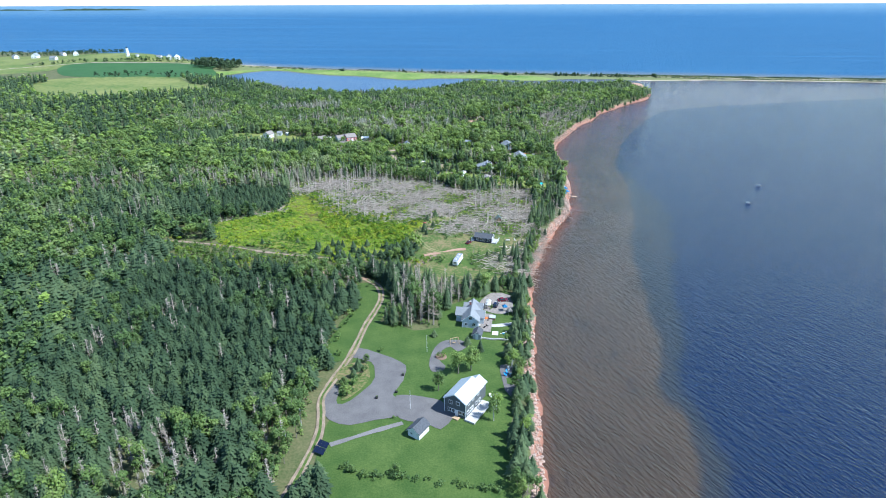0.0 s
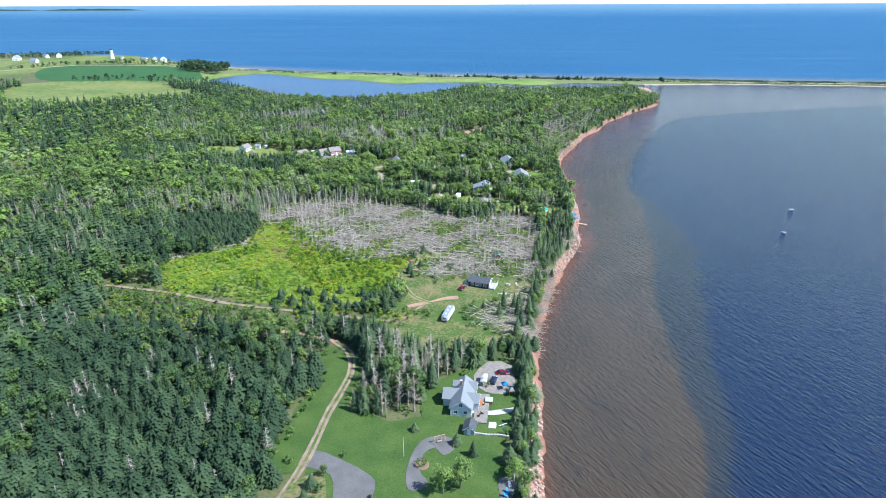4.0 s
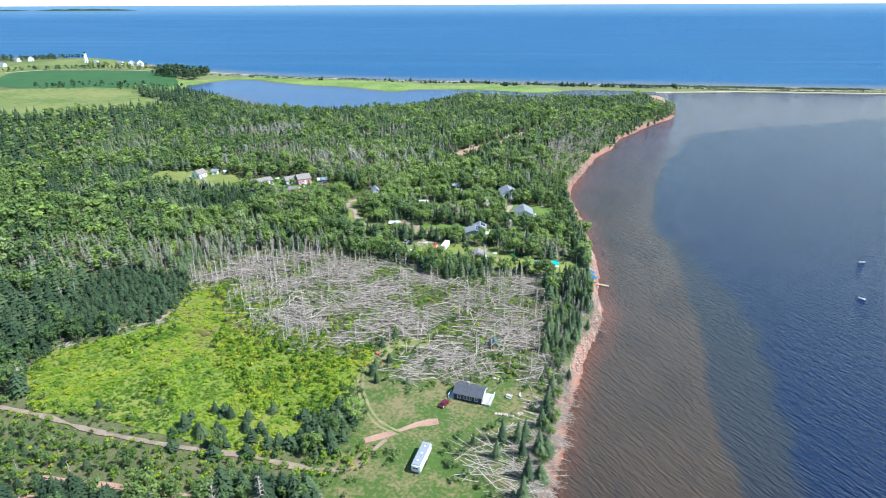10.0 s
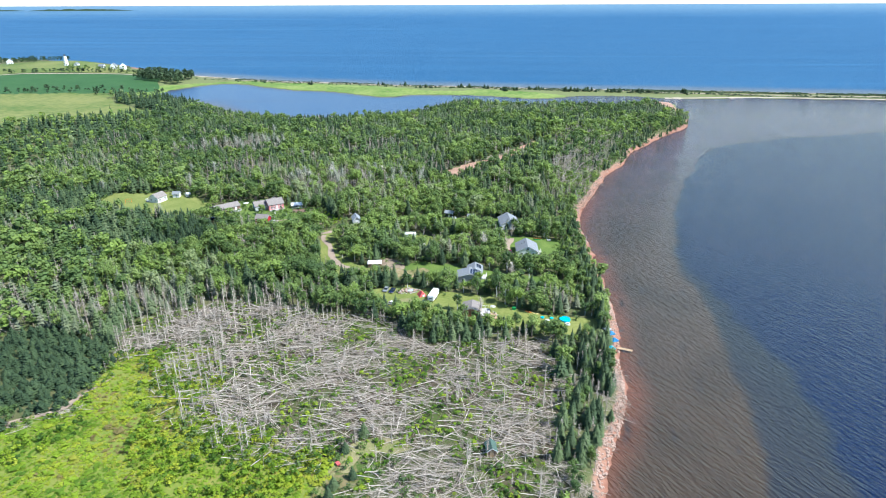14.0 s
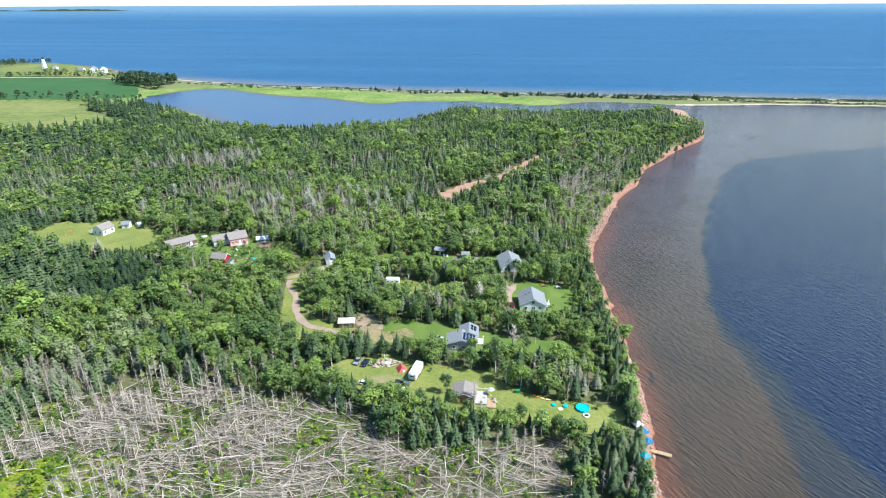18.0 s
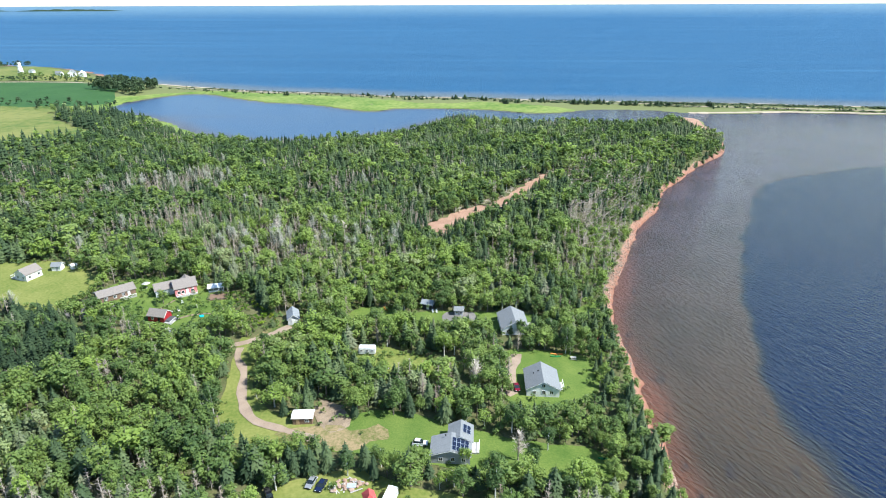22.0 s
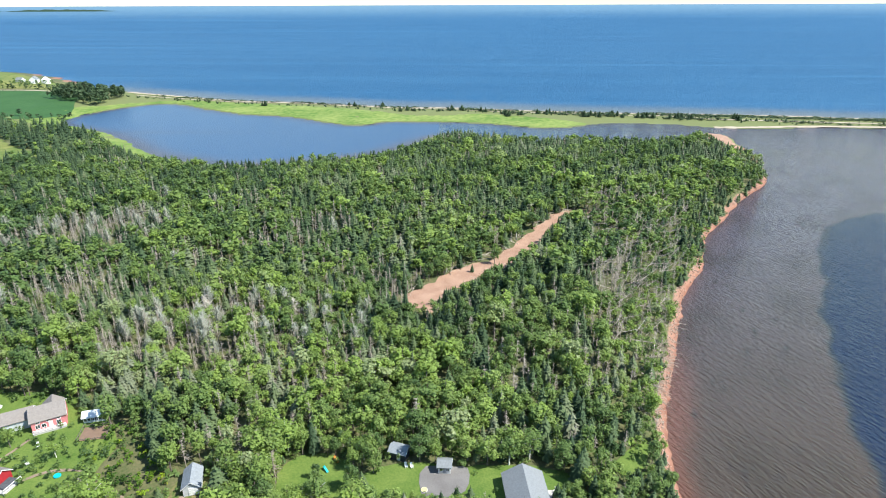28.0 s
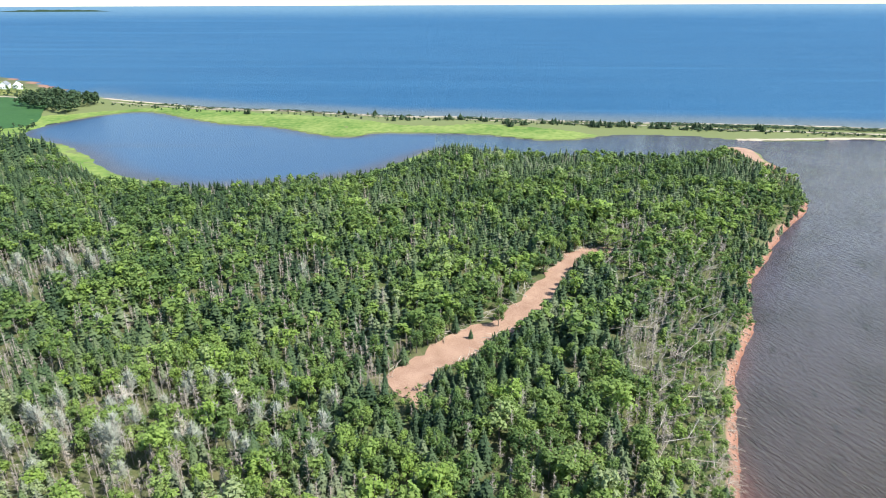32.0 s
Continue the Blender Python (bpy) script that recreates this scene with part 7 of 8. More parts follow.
# ---------------- vehicles
def car(label, x, y, turn, paint, kind="car", length=4.5, width=1.8):
    c = thing("pickup_truck" if kind == "pickup" else "car", label, "truck" if kind == "pickup" else "car", x, y, turn=turn)
    L, W = length * 0.88, width * 0.9
    tall = {"car": 1.3, "suv": 1.55, "pickup": 1.6}[kind]
    belt = 0.82 if kind == "car" else 0.94
    prof = [(-L / 2, 0.42), (-L / 2 + 0.05, belt - 0.22), (-L * 0.30, belt - 0.04), (L * 0.42, belt), (L / 2, belt - 0.12), (L / 2, 0.4), (L * 0.3, 0.26), (-L * 0.3, 0.26)]
    bm = bmesh.new()
    rows = [[bm.verts.new((s * W / 2 * k, py, pz)) for py, pz in prof] for s, k in ((-1, 0.93), (-1, 1.0), (1, 1.0), (1, 0.93))]
    for v in rows[0] + rows[3]:
        pass
    for v in rows[1] + rows[2]:
        v.co.z -= 0.04
    for a, b in zip(rows, rows[1:]):
        for i in range(len(prof)):
            j = (i + 1) % len(prof)
            bm.faces.new((a[i], a[j], b[j], b[i]))
    bm.faces.new(rows[0][::-1])
    bm.faces.new(rows[3])
    bmesh.ops.recalc_face_normals(bm, faces=bm.faces[:])
    part("body", bm, paint, c)
    y0, y1 = {"car": (-L * 0.22, L * 0.40), "suv": (-L * 0.20, L * 0.47), "pickup": (-L * 0.20, L * 0.12)}[kind]
    bm = bmesh.new()
    lo = [bm.verts.new(p) for p in ((-W * 0.46, y0, belt - 0.05), (W * 0.46, y0, belt - 0.05), (W * 0.46, y1, belt - 0.03), (-W * 0.46, y1, belt - 0.03))]
    k = 0.18 if kind != "car" else 0.24
    hi = [bm.verts.new(p) for p in ((-W * 0.36, y0 + (y1 - y0) * 0.3, tall - 0.06), (W * 0.36, y0 + (y1 - y0) * 0.3, tall - 0.06),
                                    (W * 0.36, y1 - (y1 - y0) * k, tall - 0.06), (-W * 0.36, y1 - (y1 - y0) * k, tall - 0.06))]
    bm.faces.new(hi)
    for i in range(4):
        bm.faces.new((lo[i], lo[(i + 1) % 4], hi[(i + 1) % 4], hi[i]))
    bmesh.ops.recalc_face_normals(bm, faces=bm.faces[:])
    part("glazing", bm, "glass", c, "dark car glazing")
    ya, yb = y0 + (y1 - y0) * 0.29, y1 - (y1 - y0) * k
    part("roof", bevelled(boxed(0, (ya + yb) / 2, tall - 0.03, W * 0.73, yb - ya, 0.08), 0.03), paint, c)
    if kind == "pickup":
        b = part("cargo_bed", boxed(0, L * 0.31, belt + 0.03, W * 0.8, L * 0.33, 0.06), "dark", c, "dark open cargo bed")
        for s in (-1, 1):
            part("bed_side", boxed(s * W * 0.45, L * 0.31, belt + 0.08, 0.1, L * 0.34, 0.2), paint, b)
        part("tailgate", boxed(0, L * 0.485, belt + 0.08, W * 0.9, 0.08, 0.2), paint, b)
    for s in (-1, 1):
        for o in (-L * 0.30, L * 0.29):
            w = part("wheel", cylinder(0.33, 0.33, 0.22, 16, -0.11, m=pose(s * (W / 2 - 0.09), o, 0.33, 0, 90, 0)), "rubber", c)
            part("rim", cylinder(0.2, 0.18, 0.24, 12, -0.12, m=pose(s * (W / 2 - 0.09), o, 0.33, 0, 90, 0)), "chrome", w)
        part("headlight", bevelled(boxed(s * W * 0.36, -L / 2 + 0.04, belt - 0.27, 0.34, 0.1, 0.13), 0.02), "trim", c, "clear headlight")
        part("tail_light", bevelled(boxed(s * W * 0.40, L / 2 - 0.02, belt - 0.2, 0.2, 0.08, 0.2), 0.02), "lamp_red", c, "red tail light")
        part("mirror", boxed(s * (W / 2 + 0.06), y0 + 0.45, belt + 0.05, 0.16, 0.1, 0.12), paint, c)
    part("bumper", bevelled(boxed(0, -L / 2, 0.42, W * 0.9, 0.12, 0.2), 0.03), "dark", c)
    part("bumper", bevelled(boxed(0, L / 2, 0.45, W * 0.9, 0.12, 0.2), 0.03), "dark", c)
    return c


car("dark red car parked on grass by the cabin", 12.1, 265.5, 150, "red_paint")
car("dark blue car parked on the gravel yard", 19.6, 203.0, 160, "navy_paint", "suv")
car("dark red car parked on the gravel yard", 22.7, 207.3, 95, "red_paint")
car("black pickup with a load parked in bushes", -14.3, 384.0, 25, "black_paint", "pickup", 5.2)
car("silver car parked at the wood's edge", -5.5, 388.2, -15, "silver_paint")
car("dark blue car parked at the wood's edge", -3.0, 387.2, -15, "navy_paint")
car("white car parked on rough grass", -1.9, 376.2, 75, "white_car")
car("grey-blue pickup parked on rough grass", 9.2, 376.2, 82, "blue_car", "pickup", 5.0)
car("white car beside a grey-blue pickup", 8.2, 373.6, 70, "white_car")
car("white suv parked beside the solar house", 19.7, 401.7, 85, "white_car", "suv")
car("red car in the shade of a house", 47.2, 426.4, 5, "red_paint")
car("dark blue car parked on a gravel drive", -102.4, 472.9, 70, "navy_paint")
car("silver pickup parked by the long house", -105.4, 482.8, 20, "silver_paint", "pickup", 5.2)


# ---------------- garden and yard things
def table_and_benches(x, y, turn=0):
    t = thing("picnic_table", "weathered wooden picnic table on grass", "table", x, y, turn=turn)
    for i in range(4):
        part("tabletop_board", boxed(-0.33 + i * 0.22, 0, 0.74, 0.2, 1.8, 0.05), "deck", t)
    for s in (-1, 1):
        part("bench", boxed(s * 0.75, 0, 0.44, 0.28, 1.8, 0.05), "deck", t)
        part("leg", boxed(0, s * 0.65, 0.36, 1.4, 0.1, 0.1), "deck", t)
        part("leg", boxed(s * 0.3, 0.65, 0.36, 0.1, 0.1, 0.7), "deck", t)
        part("leg", boxed(s * 0.3, -0.65, 0.36, 0.1, 0.1, 0.7), "deck", t)


def chair(x, y, turn, mat, label):
    c = thing("garden_chair", label, "chair", x, y, turn=turn, group="garden chairs")
    part("seat", bevelled(boxed(0, 0, 0.38, 0.6, 0.6, 0.06), 0.02), mat, c)
    b = part("backrest", bevelled(boxed(0, 0, 0.45, 0.6, 0.06, 0.9), 0.02), mat, c)
    b.matrix_basis = pose(0, 0.3, 0.4, -20, 0, 0)
    for a in (-1, 1):
        part("armrest", boxed(a * 0.33, 0.02, 0.6, 0.1, 0.6, 0.04), mat, c)
        for d in (-1, 1):
            part("leg", boxed(a * 0.26, d * 0.25, 0.18, 0.07, 0.07, 0.38), mat, c)


def fire_ring(x, y):
    f = thing("fire_ring", "round stone fire pit with ash", "fire pit", x, y)
    for i in range(11):
        s = part("stone", rocks[i % 6], None, f)
        s.matrix_basis = pose(0.85 * math.cos(i * 0.571), 0.85 * math.sin(i * 0.571), 0.12, 0, 0, 40 * i) @ Matrix.Diagonal((0.45, 0.4, 0.4, 1))
    part("ash", cylinder(0.75, 0.7, 0.06, 14), "dark", f, "dark ash")


def log_pile(x, y, turn, n=14, length=4.0):
    g = thing("log_pile", "stack of cut grey firewood logs on grass", "log pile", x, y, turn=turn)
    for i in range(n):
        row, k = (0, i) if i < n * 0.6 else (1, i - n * 0.6 + 0.5)
        part("log", prism_bm((-length / 2 + k * length / (n * 0.6), -0.45, 0.16 + row * 0.27), (-length / 2 + k * length / (n * 0.6) + 0.05, 0.45, 0.16 + row * 0.27), 0.15, 7), "dead" if i % 3 else "wood", g)


def umbrella(x, y, z, mat, label, r=1.5):
    u = thing("parasol", label, "parasol", x, y, z)
    part("pole", cylinder(0.03, 0.03, 2.3, 8), "chrome", u)
    bm = bmesh.new()
    top = bm.verts.new((0, 0, 2.5))
    ring = [bm.verts.new((r * math.cos(i * math.pi / 4), r * math.sin(i * math.pi / 4), 2.05)) for i in range(8)]
    for i in range(8):
        bm.faces.new((top, ring[i], ring[(i + 1) % 8]))
    bmesh.ops.solidify(bm, geom=bm.faces[:], thickness=0.02)
    part("canopy", bm, mat, u)
    part("base", cylinder(0.28, 0.25, 0.1, 10), "concrete", u)


def canopy_tent(x, y, z, turn, mat, label, w=3.0):
    c = thing("canopy_tent", label, "tent", x, y, z, turn)
    bm = bmesh.new()
    t = bm.verts.new((0, 0, 2.7))
    r = [bm.verts.new((a * w / 2, b * w / 2, 1.95)) for a, b in ((-1, -1), (1, -1), (1, 1), (-1, 1))]
    lo = [bm.verts.new((a * w / 2 * 1.02, b * w / 2 * 1.02, 1.7)) for a, b in ((-1, -1), (1, -1), (1, 1), (-1, 1))]
    for i in range(4):
        bm.faces.new((t, r[i], r[(i + 1) % 4]))
        bm.faces.new((r[i], lo[i], lo[(i + 1) % 4], r[(i + 1) % 4]))
    bmesh.ops.solidify(bm, geom=bm.faces[:], thickness=0.03)
    part("canopy", bm, mat, c)
    for a in (-1, 1):
        for b in (-1, 1):
            part("leg", boxed(a * w * 0.48, b * w * 0.48, 0.95, 0.06, 0.06, 1.95), "chrome", c)


def kayak(x, y, turn, mat, label, length=3.4, z=None):
    k = thing("kayak", label, "kayak", x, y, z, turn)
    bm = bmesh.new()
    secs = []
    for i in range(9):
        s = -1 + i / 4
        w = 0.36 * max(0.03, 1 - abs(s) ** 2.2)
        yv = s * length / 2
        lift_ = 0.12 * abs(s) ** 3
        secs.append([bm.verts.new(p) for p in ((-w, yv, 0.28 + lift_), (-w * 0.7, yv, 0.05 + lift_), (0, yv, lift_), (w * 0.7, yv, 0.05 + lift_), (w, yv, 0.28 + lift_), (0, yv, 0.36 + lift_))])
    for a, b in zip(secs, secs[1:]):
        for i in range(6):
            bm.faces.new((a[i], a[(i + 1) % 6], b[(i + 1) % 6], b[i]))
    bm.faces.new(secs[0])
    bm.faces.new(secs[-1])
    bmesh.ops.recalc_face_normals(bm, faces=bm.faces[:])
    part("hull", bm, mat, k)
    part("cockpit", cylinder(0.24, 0.24, 0.05, 12, 0.34), "dark", k)


def boat(x, y, turn, s=1.0):
    b = thing("motorboat", "small white motorboat moored on the bay", "boat", x, y, 0.0, turn, "moored boats")
    bm = bmesh.new()
    secs = []
    for i in range(8):
        q = i / 7
        w = 1.05 * s * (1 - max(0, q - 0.45) ** 2 * 3.2)
        yv = (q - 0.5) * 6 * s
        top = 0.62 * s + 0.3 * s * q * q
        secs.append([bm.verts.new(p) for p in ((-w, yv, top), (-w * 0.85, yv, 0.1), (0, yv, -0.25), (w * 0.85, yv, 0.1), (w, yv, top))])
    for a, c in zip(secs, secs[1:]):
        for i in range(4):
            bm.faces.new((a[i], a[i + 1], c[i + 1], c[i]))
        bm.faces.new((a[4], a[0], c[0], c[4]))
    bm.faces.new(secs[0])
    bm.faces.new(secs[-1])
    bmesh.ops.recalc_face_normals(bm, faces=bm.faces[:])
    part("hull", bm, "white", b)
    part("cockpit", bevelled(boxed(0, -0.9 * s, 0.68 * s, 1.5 * s, 2.4 * s, 0.1), 0.03), "deck", b)
    part("windscreen", boxed(0, 0.5 * s, 0.9 * s, 1.5 * s, 0.7 * s, 0.45 * s, 0.7), "glass", b)
    part("outboard_motor", bevelled(boxed(0, -3.15 * s, 0.5 * s, 0.4 * s, 0.45 * s, 0.9 * s), 0.04), "dark", b)


# beside the shingled house
for cx, cy, a, mt in ((19.6, 158.6, 40, "blue"), (20.6, 158.0, 200, "trim"), (21.8, 155.6, 120, "trim"), (20.2, 160.4, 10, "trim"), (19.0, 157.4, 80, "blue")):
    chair(cx, cy, a, mt, "bright blue garden chair on gravel" if mt == "blue" else "white garden chair on gravel")
for cx, cy, a in ((14.0, 146.2, 30), (15.2, 145.4, 30)):
    ob = thing("sun_lounger", "white sun lounger beside the house", "lounger", cx, cy, turn=a)
    part("bed", bevelled(boxed(0, 0, 0.35, 0.65, 1.8, 0.08), 0.02), "trim", ob)
    q = part("backrest", bevelled(boxed(0, 0, 0.35, 0.65, 0.06, 0.7), 0.02), "trim", ob)
    q.matrix_basis = pose(0, 0.85, 0.35, -40, 0, 0)
    for a_ in (-1, 1):
        for b_ in (-1, 1):
            part("leg", boxed(a_ * 0.28, b_ * 0.75, 0.16, 0.05, 0.05, 0.34), "trim", ob)
ob = thing("swing_frame", "wooden swing frame over gravel", "swing", 3.6, 175.5, turn=20)
for s in (-1, 1):
    for d in (-1, 1):
        part("post", prism_bm((s * 1.5, d * 0.8, 0), (s * 1.4, 0, 2.2), 0.07), "wood", ob)
part("beam", prism_bm((-1.5, 0, 2.2), (1.5, 0, 2.2), 0.09), "wood", ob)
part("swing_seat", boxed(0, 0, 0.5, 1.2, 0.4, 0.06), "wood", ob)
for s in (-1, 1):
    part("rope", prism_bm((s * 0.55, 0, 0.5), (s * 0.55, 0, 2.2), 0.02, 4), "deck", ob)
ob = thing("garden_bed", "oval shrub bed edged by the gravel path", "flower bed", -0.8, 167.2, turn=25)
part("soil", cylinder(1.9, 1.7, 0.25, 18), "brown_siding", ob)
for i in range(9):
    p, f = BUSHES[i % 5]
    q = part("shrub", tri_mesh("shrub", [(p, f, "leaf", 0.1 * i)]), None, ob)
    q.matrix_basis = pose(1.2 * math.cos(i * 0.7), 1.2 * math.sin(i * 0.7), 0.15, 0, 0, 50 * i) @ Matrix.Diagonal((1.1, 1.1, 1.0 + 0.1 * i, 1))
for tx, ty in ((-19, 144.6), (-13.6, 147.5), (-12.2, 156.2)):
    ob = thing("dark_planter", "dark round planter pot at the gravel's edge", "planter", tx, ty)
    part("pot", cylinder(0.32, 0.42, 0.55, 14), "dark", ob)
    p, f = BUSHES[0]
    q = part("shrub", tri_mesh("shrub", [(p, f, "leaf", 0.2)]), None, ob)
    q.matrix_basis = pose(0, 0, 0.4) @ Matrix.Diagonal((0.7, 0.7, 0.7, 1))


def flagpole(x, y, hgt=6.0):
    f = thing("flagpole", "slim white pole standing on the lawn", "pole", x, y)
    part("pole", cylinder(0.06, 0.035, hgt, 8), "trim", f)
    part("finial", cylinder(0.08, 0.02, 0.15, 8, hgt), "chrome", f)


flagpole(-9.2, 140)
flagpole(-5.3, 170)


def utility_pole(x, y, turn, hgt=9.0):
    u = thing("utility_pole", "grey wooden utility pole with crossarm", "utility pole", x, y, turn=turn)
    part("pole", cylinder(0.16, 0.11, hgt, 8, -0.2), "dead", u)
    part("crossarm", boxed(0, 0, hgt - 0.9, 2.0, 0.12, 0.12), "dead", u)
    for a in (-0.8, 0, 0.8):
        part("insulator", cylinder(0.05, 0.04, 0.2, 8, hgt - 0.84, a), "trim", u)
    part("transformer", cylinder(0.22, 0.22, 0.7, 12, hgt - 2.3, 0.3), "chrome", u)


utility_pole(-90, 465.5, 20)
utility_pole(-62, 447.5, 15)
# the grey house's patio
ob = thing("hot_tub", "square hot tub with a pale cover", "hot tub", 17.6, 193.0, turn=-8)
part("tub", bevelled(boxed(0, 0, 0.45, 2.1, 2.1, 0.9), 0.06), "brown_siding", ob)
part("cover", bevelled(boxed(0, 0, 0.95, 2.2, 2.2, 0.14), 0.05), "metal_roof", ob)
canopy_tent(16.6, 201.2, None, -8, "white", "white-roofed garden shelter beside the house", 2.0)
canopy_tent(16.9, 203.3, None, -8, "white", "white-roofed garden shelter beside the house", 2.0)
umbrella(15.0, 190.0, None, "orange", "closed-in orange parasol on a patio", 0.9)
for cx, cy, a in ((14.6, 194, 20), (15.4, 187.4, 130), (14.2, 186.2, 200), (15.8, 191.4, 260)):
    chair(cx, cy, a, "dark", "dark garden chair on a paved patio")
ob = thing("sandbox_cover", "flat white square board on the lawn", "board", 17.8, 182.8, turn=-8)
part("board", bevelled(boxed(0, 0, 0.1, 2.0, 2.4, 0.14), 0.02), "white", ob)
ob = thing("seesaw", "blue and white garden swing on grass", "swing", 20.6, 182.6, turn=30)
part("beam", prism_bm((-1.4, 0, 0.6), (1.4, 0, 0.5), 0.08), "trim", ob)
part("base", boxed(0, 0, 0.25, 0.5, 0.5, 0.5), "blue", ob)
ob = thing("garden_wall", "low grey stone garden wall", "wall", 17.0, 178.6, turn=-6)
for i in range(12):
    part("stone", bevelled(boxed(-4.6 + i * 0.82, 0.12 * math.sin(i), 0.3, 0.76, 0.42, 0.6), 0.05), "concrete", ob)
for px0, py0 in ((22.6, 199.5), (24.2, 196.5)):
    canopy_tent(px0, py0, None, 12, "blue" if px0 < 23 else "deck", "small blue swing canopy under trees" if px0 < 23 else "small grey garden canopy under trees", 1.6)
# the cabin's lawn
table_and_benches(30.8, 269.4, 60)
fire_ring(36.0, 267.0)
for cx, cy, a in ((34.2, 269.6, 30), (36.6, 270.0, 200), (38.6, 269.0, 250), (37.6, 264.8, 300)):
    chair(cx, cy, a, "deck", "grey wooden garden chair by the fire pit")
log_pile(28.6, 261.2, -12, 18, 5.5)
log_pile(33.0, 261.8, 30, 10, 2.4)
log_pile(28.0, 278.0, -25, 14, 4.0)
for i in range(9):
    sx0, sy0 = 14.6 - 0.1 * i, 264.5 - 1.25 * i
    ob = thing("stepping_stone", "flat grey stepping stone in the grass", "paving stone", sx0, sy0, hz(sx0, sy0) + 0.15, 17 * i, "stepping stones")
    part("slab", bevelled(boxed(0, 0, 0.04, 0.45, 0.36, 0.08), 0.03), "gravel", ob)
ob = thing("wheelbarrow", "small red garden cart on the track", "cart", -9.2, 291.6, turn=30)
part("tray", boxed(0, 0, 0.5, 0.8, 1.1, 0.4, 1.15), "red_cloth", ob)
part("wheel", cylinder(0.2, 0.2, 0.12, 12, m=pose(0, -0.75, 0.2, 0, 90, 0)), "rubber", ob)
# the yard with the trailer
ob = thing("tent", "sagging red tent beside a trailer", "tent", 8.6, 384.0, turn=20)
bm = bmesh.new()
vv = [bm.verts.new(p) for p in ((-1.5, -1.7, 0), (1.5, -1.7, 0), (1.5, 1.7, 0), (-1.5, 1.7, 0), (-0.15, -1.0, 1.7), (0.1, 1.1, 1.6))]
for f in ((0, 1, 4), (1, 2, 5, 4), (2, 3, 5), (3, 0, 4, 5), (3, 2, 1, 0)):
    bm.faces.new([vv[i] for i in f])
part("fabric", bm, "red_cloth", ob)
part("flap", boxed(0.2, -1.72, 0.5, 0.9, 0.05, 0.9), "white", ob, "pale tent flap")
ob = thing("rubble_pile", "pale heap of rubble and old boards", "rubble", 2.6, 387.6)
for i in range(44):
    q = part("stone" if i % 3 else "board", rocks[i % 6] if i % 3 else boxed(0, 0, 0, 0.2, 2.0, 0.05), "concrete" if i % 3 == 0 else None, ob)
    q.matrix_basis = pose(rng.normal(0, 2.6), rng.normal(0, 1.0), 0.25, *rng.uniform(-15, 15, 2), rng.uniform(0, 360)) @ Matrix.Diagonal((*([rng.uniform(0.8, 1.7)] * 2), 0.9, 1))
part("tarp", bevelled(boxed(1.5, -0.5, 0.5, 2.2, 1.5, 0.12), 0.04), "metal_roof", ob, "pale crumpled tarp")
umbrella(34.9, 370.6, None, "white", "round white parasol by the deck", 1.1)
for cx, cy, a in ((33.5, 368.4, 30), (35.6, 368.6, 140), (36.2, 367.0, 90)):
    chair(cx, cy, a, "deck", "grey garden chair beside the deck")
ob = thing("waste_bin", "green plastic garden bin at the trees", "bin", 42.8, 372.2)
part("bin", bevelled(boxed(0, 0, 0.45, 1.3, 0.9, 0.9), 0.06), "green_plastic", ob)
part("lid", bevelled(boxed(0, 0, 0.95, 1.36, 0.96, 0.1), 0.03), "green_plastic", ob)
kayak(50.4, 369.2, 68, "yellow", "pale yellow kayak lying on the grass")
kayak(48.0, 370.4, 60, "orange", "orange kayak lying on the grass", 2.6)


def pool(x, y, r, hgt, label):
    p = thing("paddling_pool", label, "pool", x, y)
    bm = bmesh.new()
    n = 20
    rings = []
    for rr, zz in ((r, 0), (r + 0.06, hgt * 0.5), (r, hgt), (r - 0.18, hgt), (r - 0.2, hgt * 0.5)):
        rings.append([bm.verts.new((rr * math.cos(i * 6.2832 / n), rr * math.sin(i * 6.2832 / n), zz)) for i in range(n)])
    for a, b in zip(rings, rings[1:]):
        for i in range(n):
            bm.faces.new((a[i], a[(i + 1) % n], b[(i + 1) % n], b[i]))
    bmesh.ops.recalc_face_normals(bm, faces=bm.faces[:])
    part("rim", bm, "teal", p)
    part("pool_water", cylinder(r - 0.15, r - 0.15, 0.05, n, hgt * 0.75), "teal", p)
    return p


pool(60.2, 365.2, 1.9, 0.7, "large round turquoise paddling pool")
ob = thing("inflatable_ring", "white inflatable ring with a dark centre", "pool float", 60.6, 362.2)
bm = bmesh.new()
loops = [[bm.verts.new(((0.8 + 0.21 * math.cos(j * 0.7854)) * math.cos(i * 0.31416), (0.8 + 0.21 * math.cos(j * 0.7854)) * math.sin(i * 0.31416),
                        0.2 + 0.2 * math.sin(j * 0.7854))) for j in range(8)] for i in range(20)]
for i in range(20):
    for j in range(8):
        bm.faces.new((loops[i][j], loops[(i + 1) % 20][j], loops[(i + 1) % 20][(j + 1) % 8], loops[i][(j + 1) % 8]))
part("ring", bm, "white", ob)
part("seat", cylinder(0.5, 0.5, 0.08, 14), "dark", ob)
pool(52.4, 366.6, 0.65, 0.4, "small round turquoise tub on grass")
pool(55.6, 366.2, 0.65, 0.4, "small round turquoise tub on grass")
ob = thing("white_mat", "flat white square mat on the grass", "mat", 54.0, 365.0, turn=15)
part("mat", bevelled(boxed(0, 0, 0.06, 1.2, 1.2, 0.1), 0.02), "white", ob)
kayak(65.6, 397.0, 80, "green_plastic", "green rowing boat pulled up on the lawn", 3.0)
kayak(29.5, 407.5, 100, "trim", "white boat lying behind the house", 3.4)
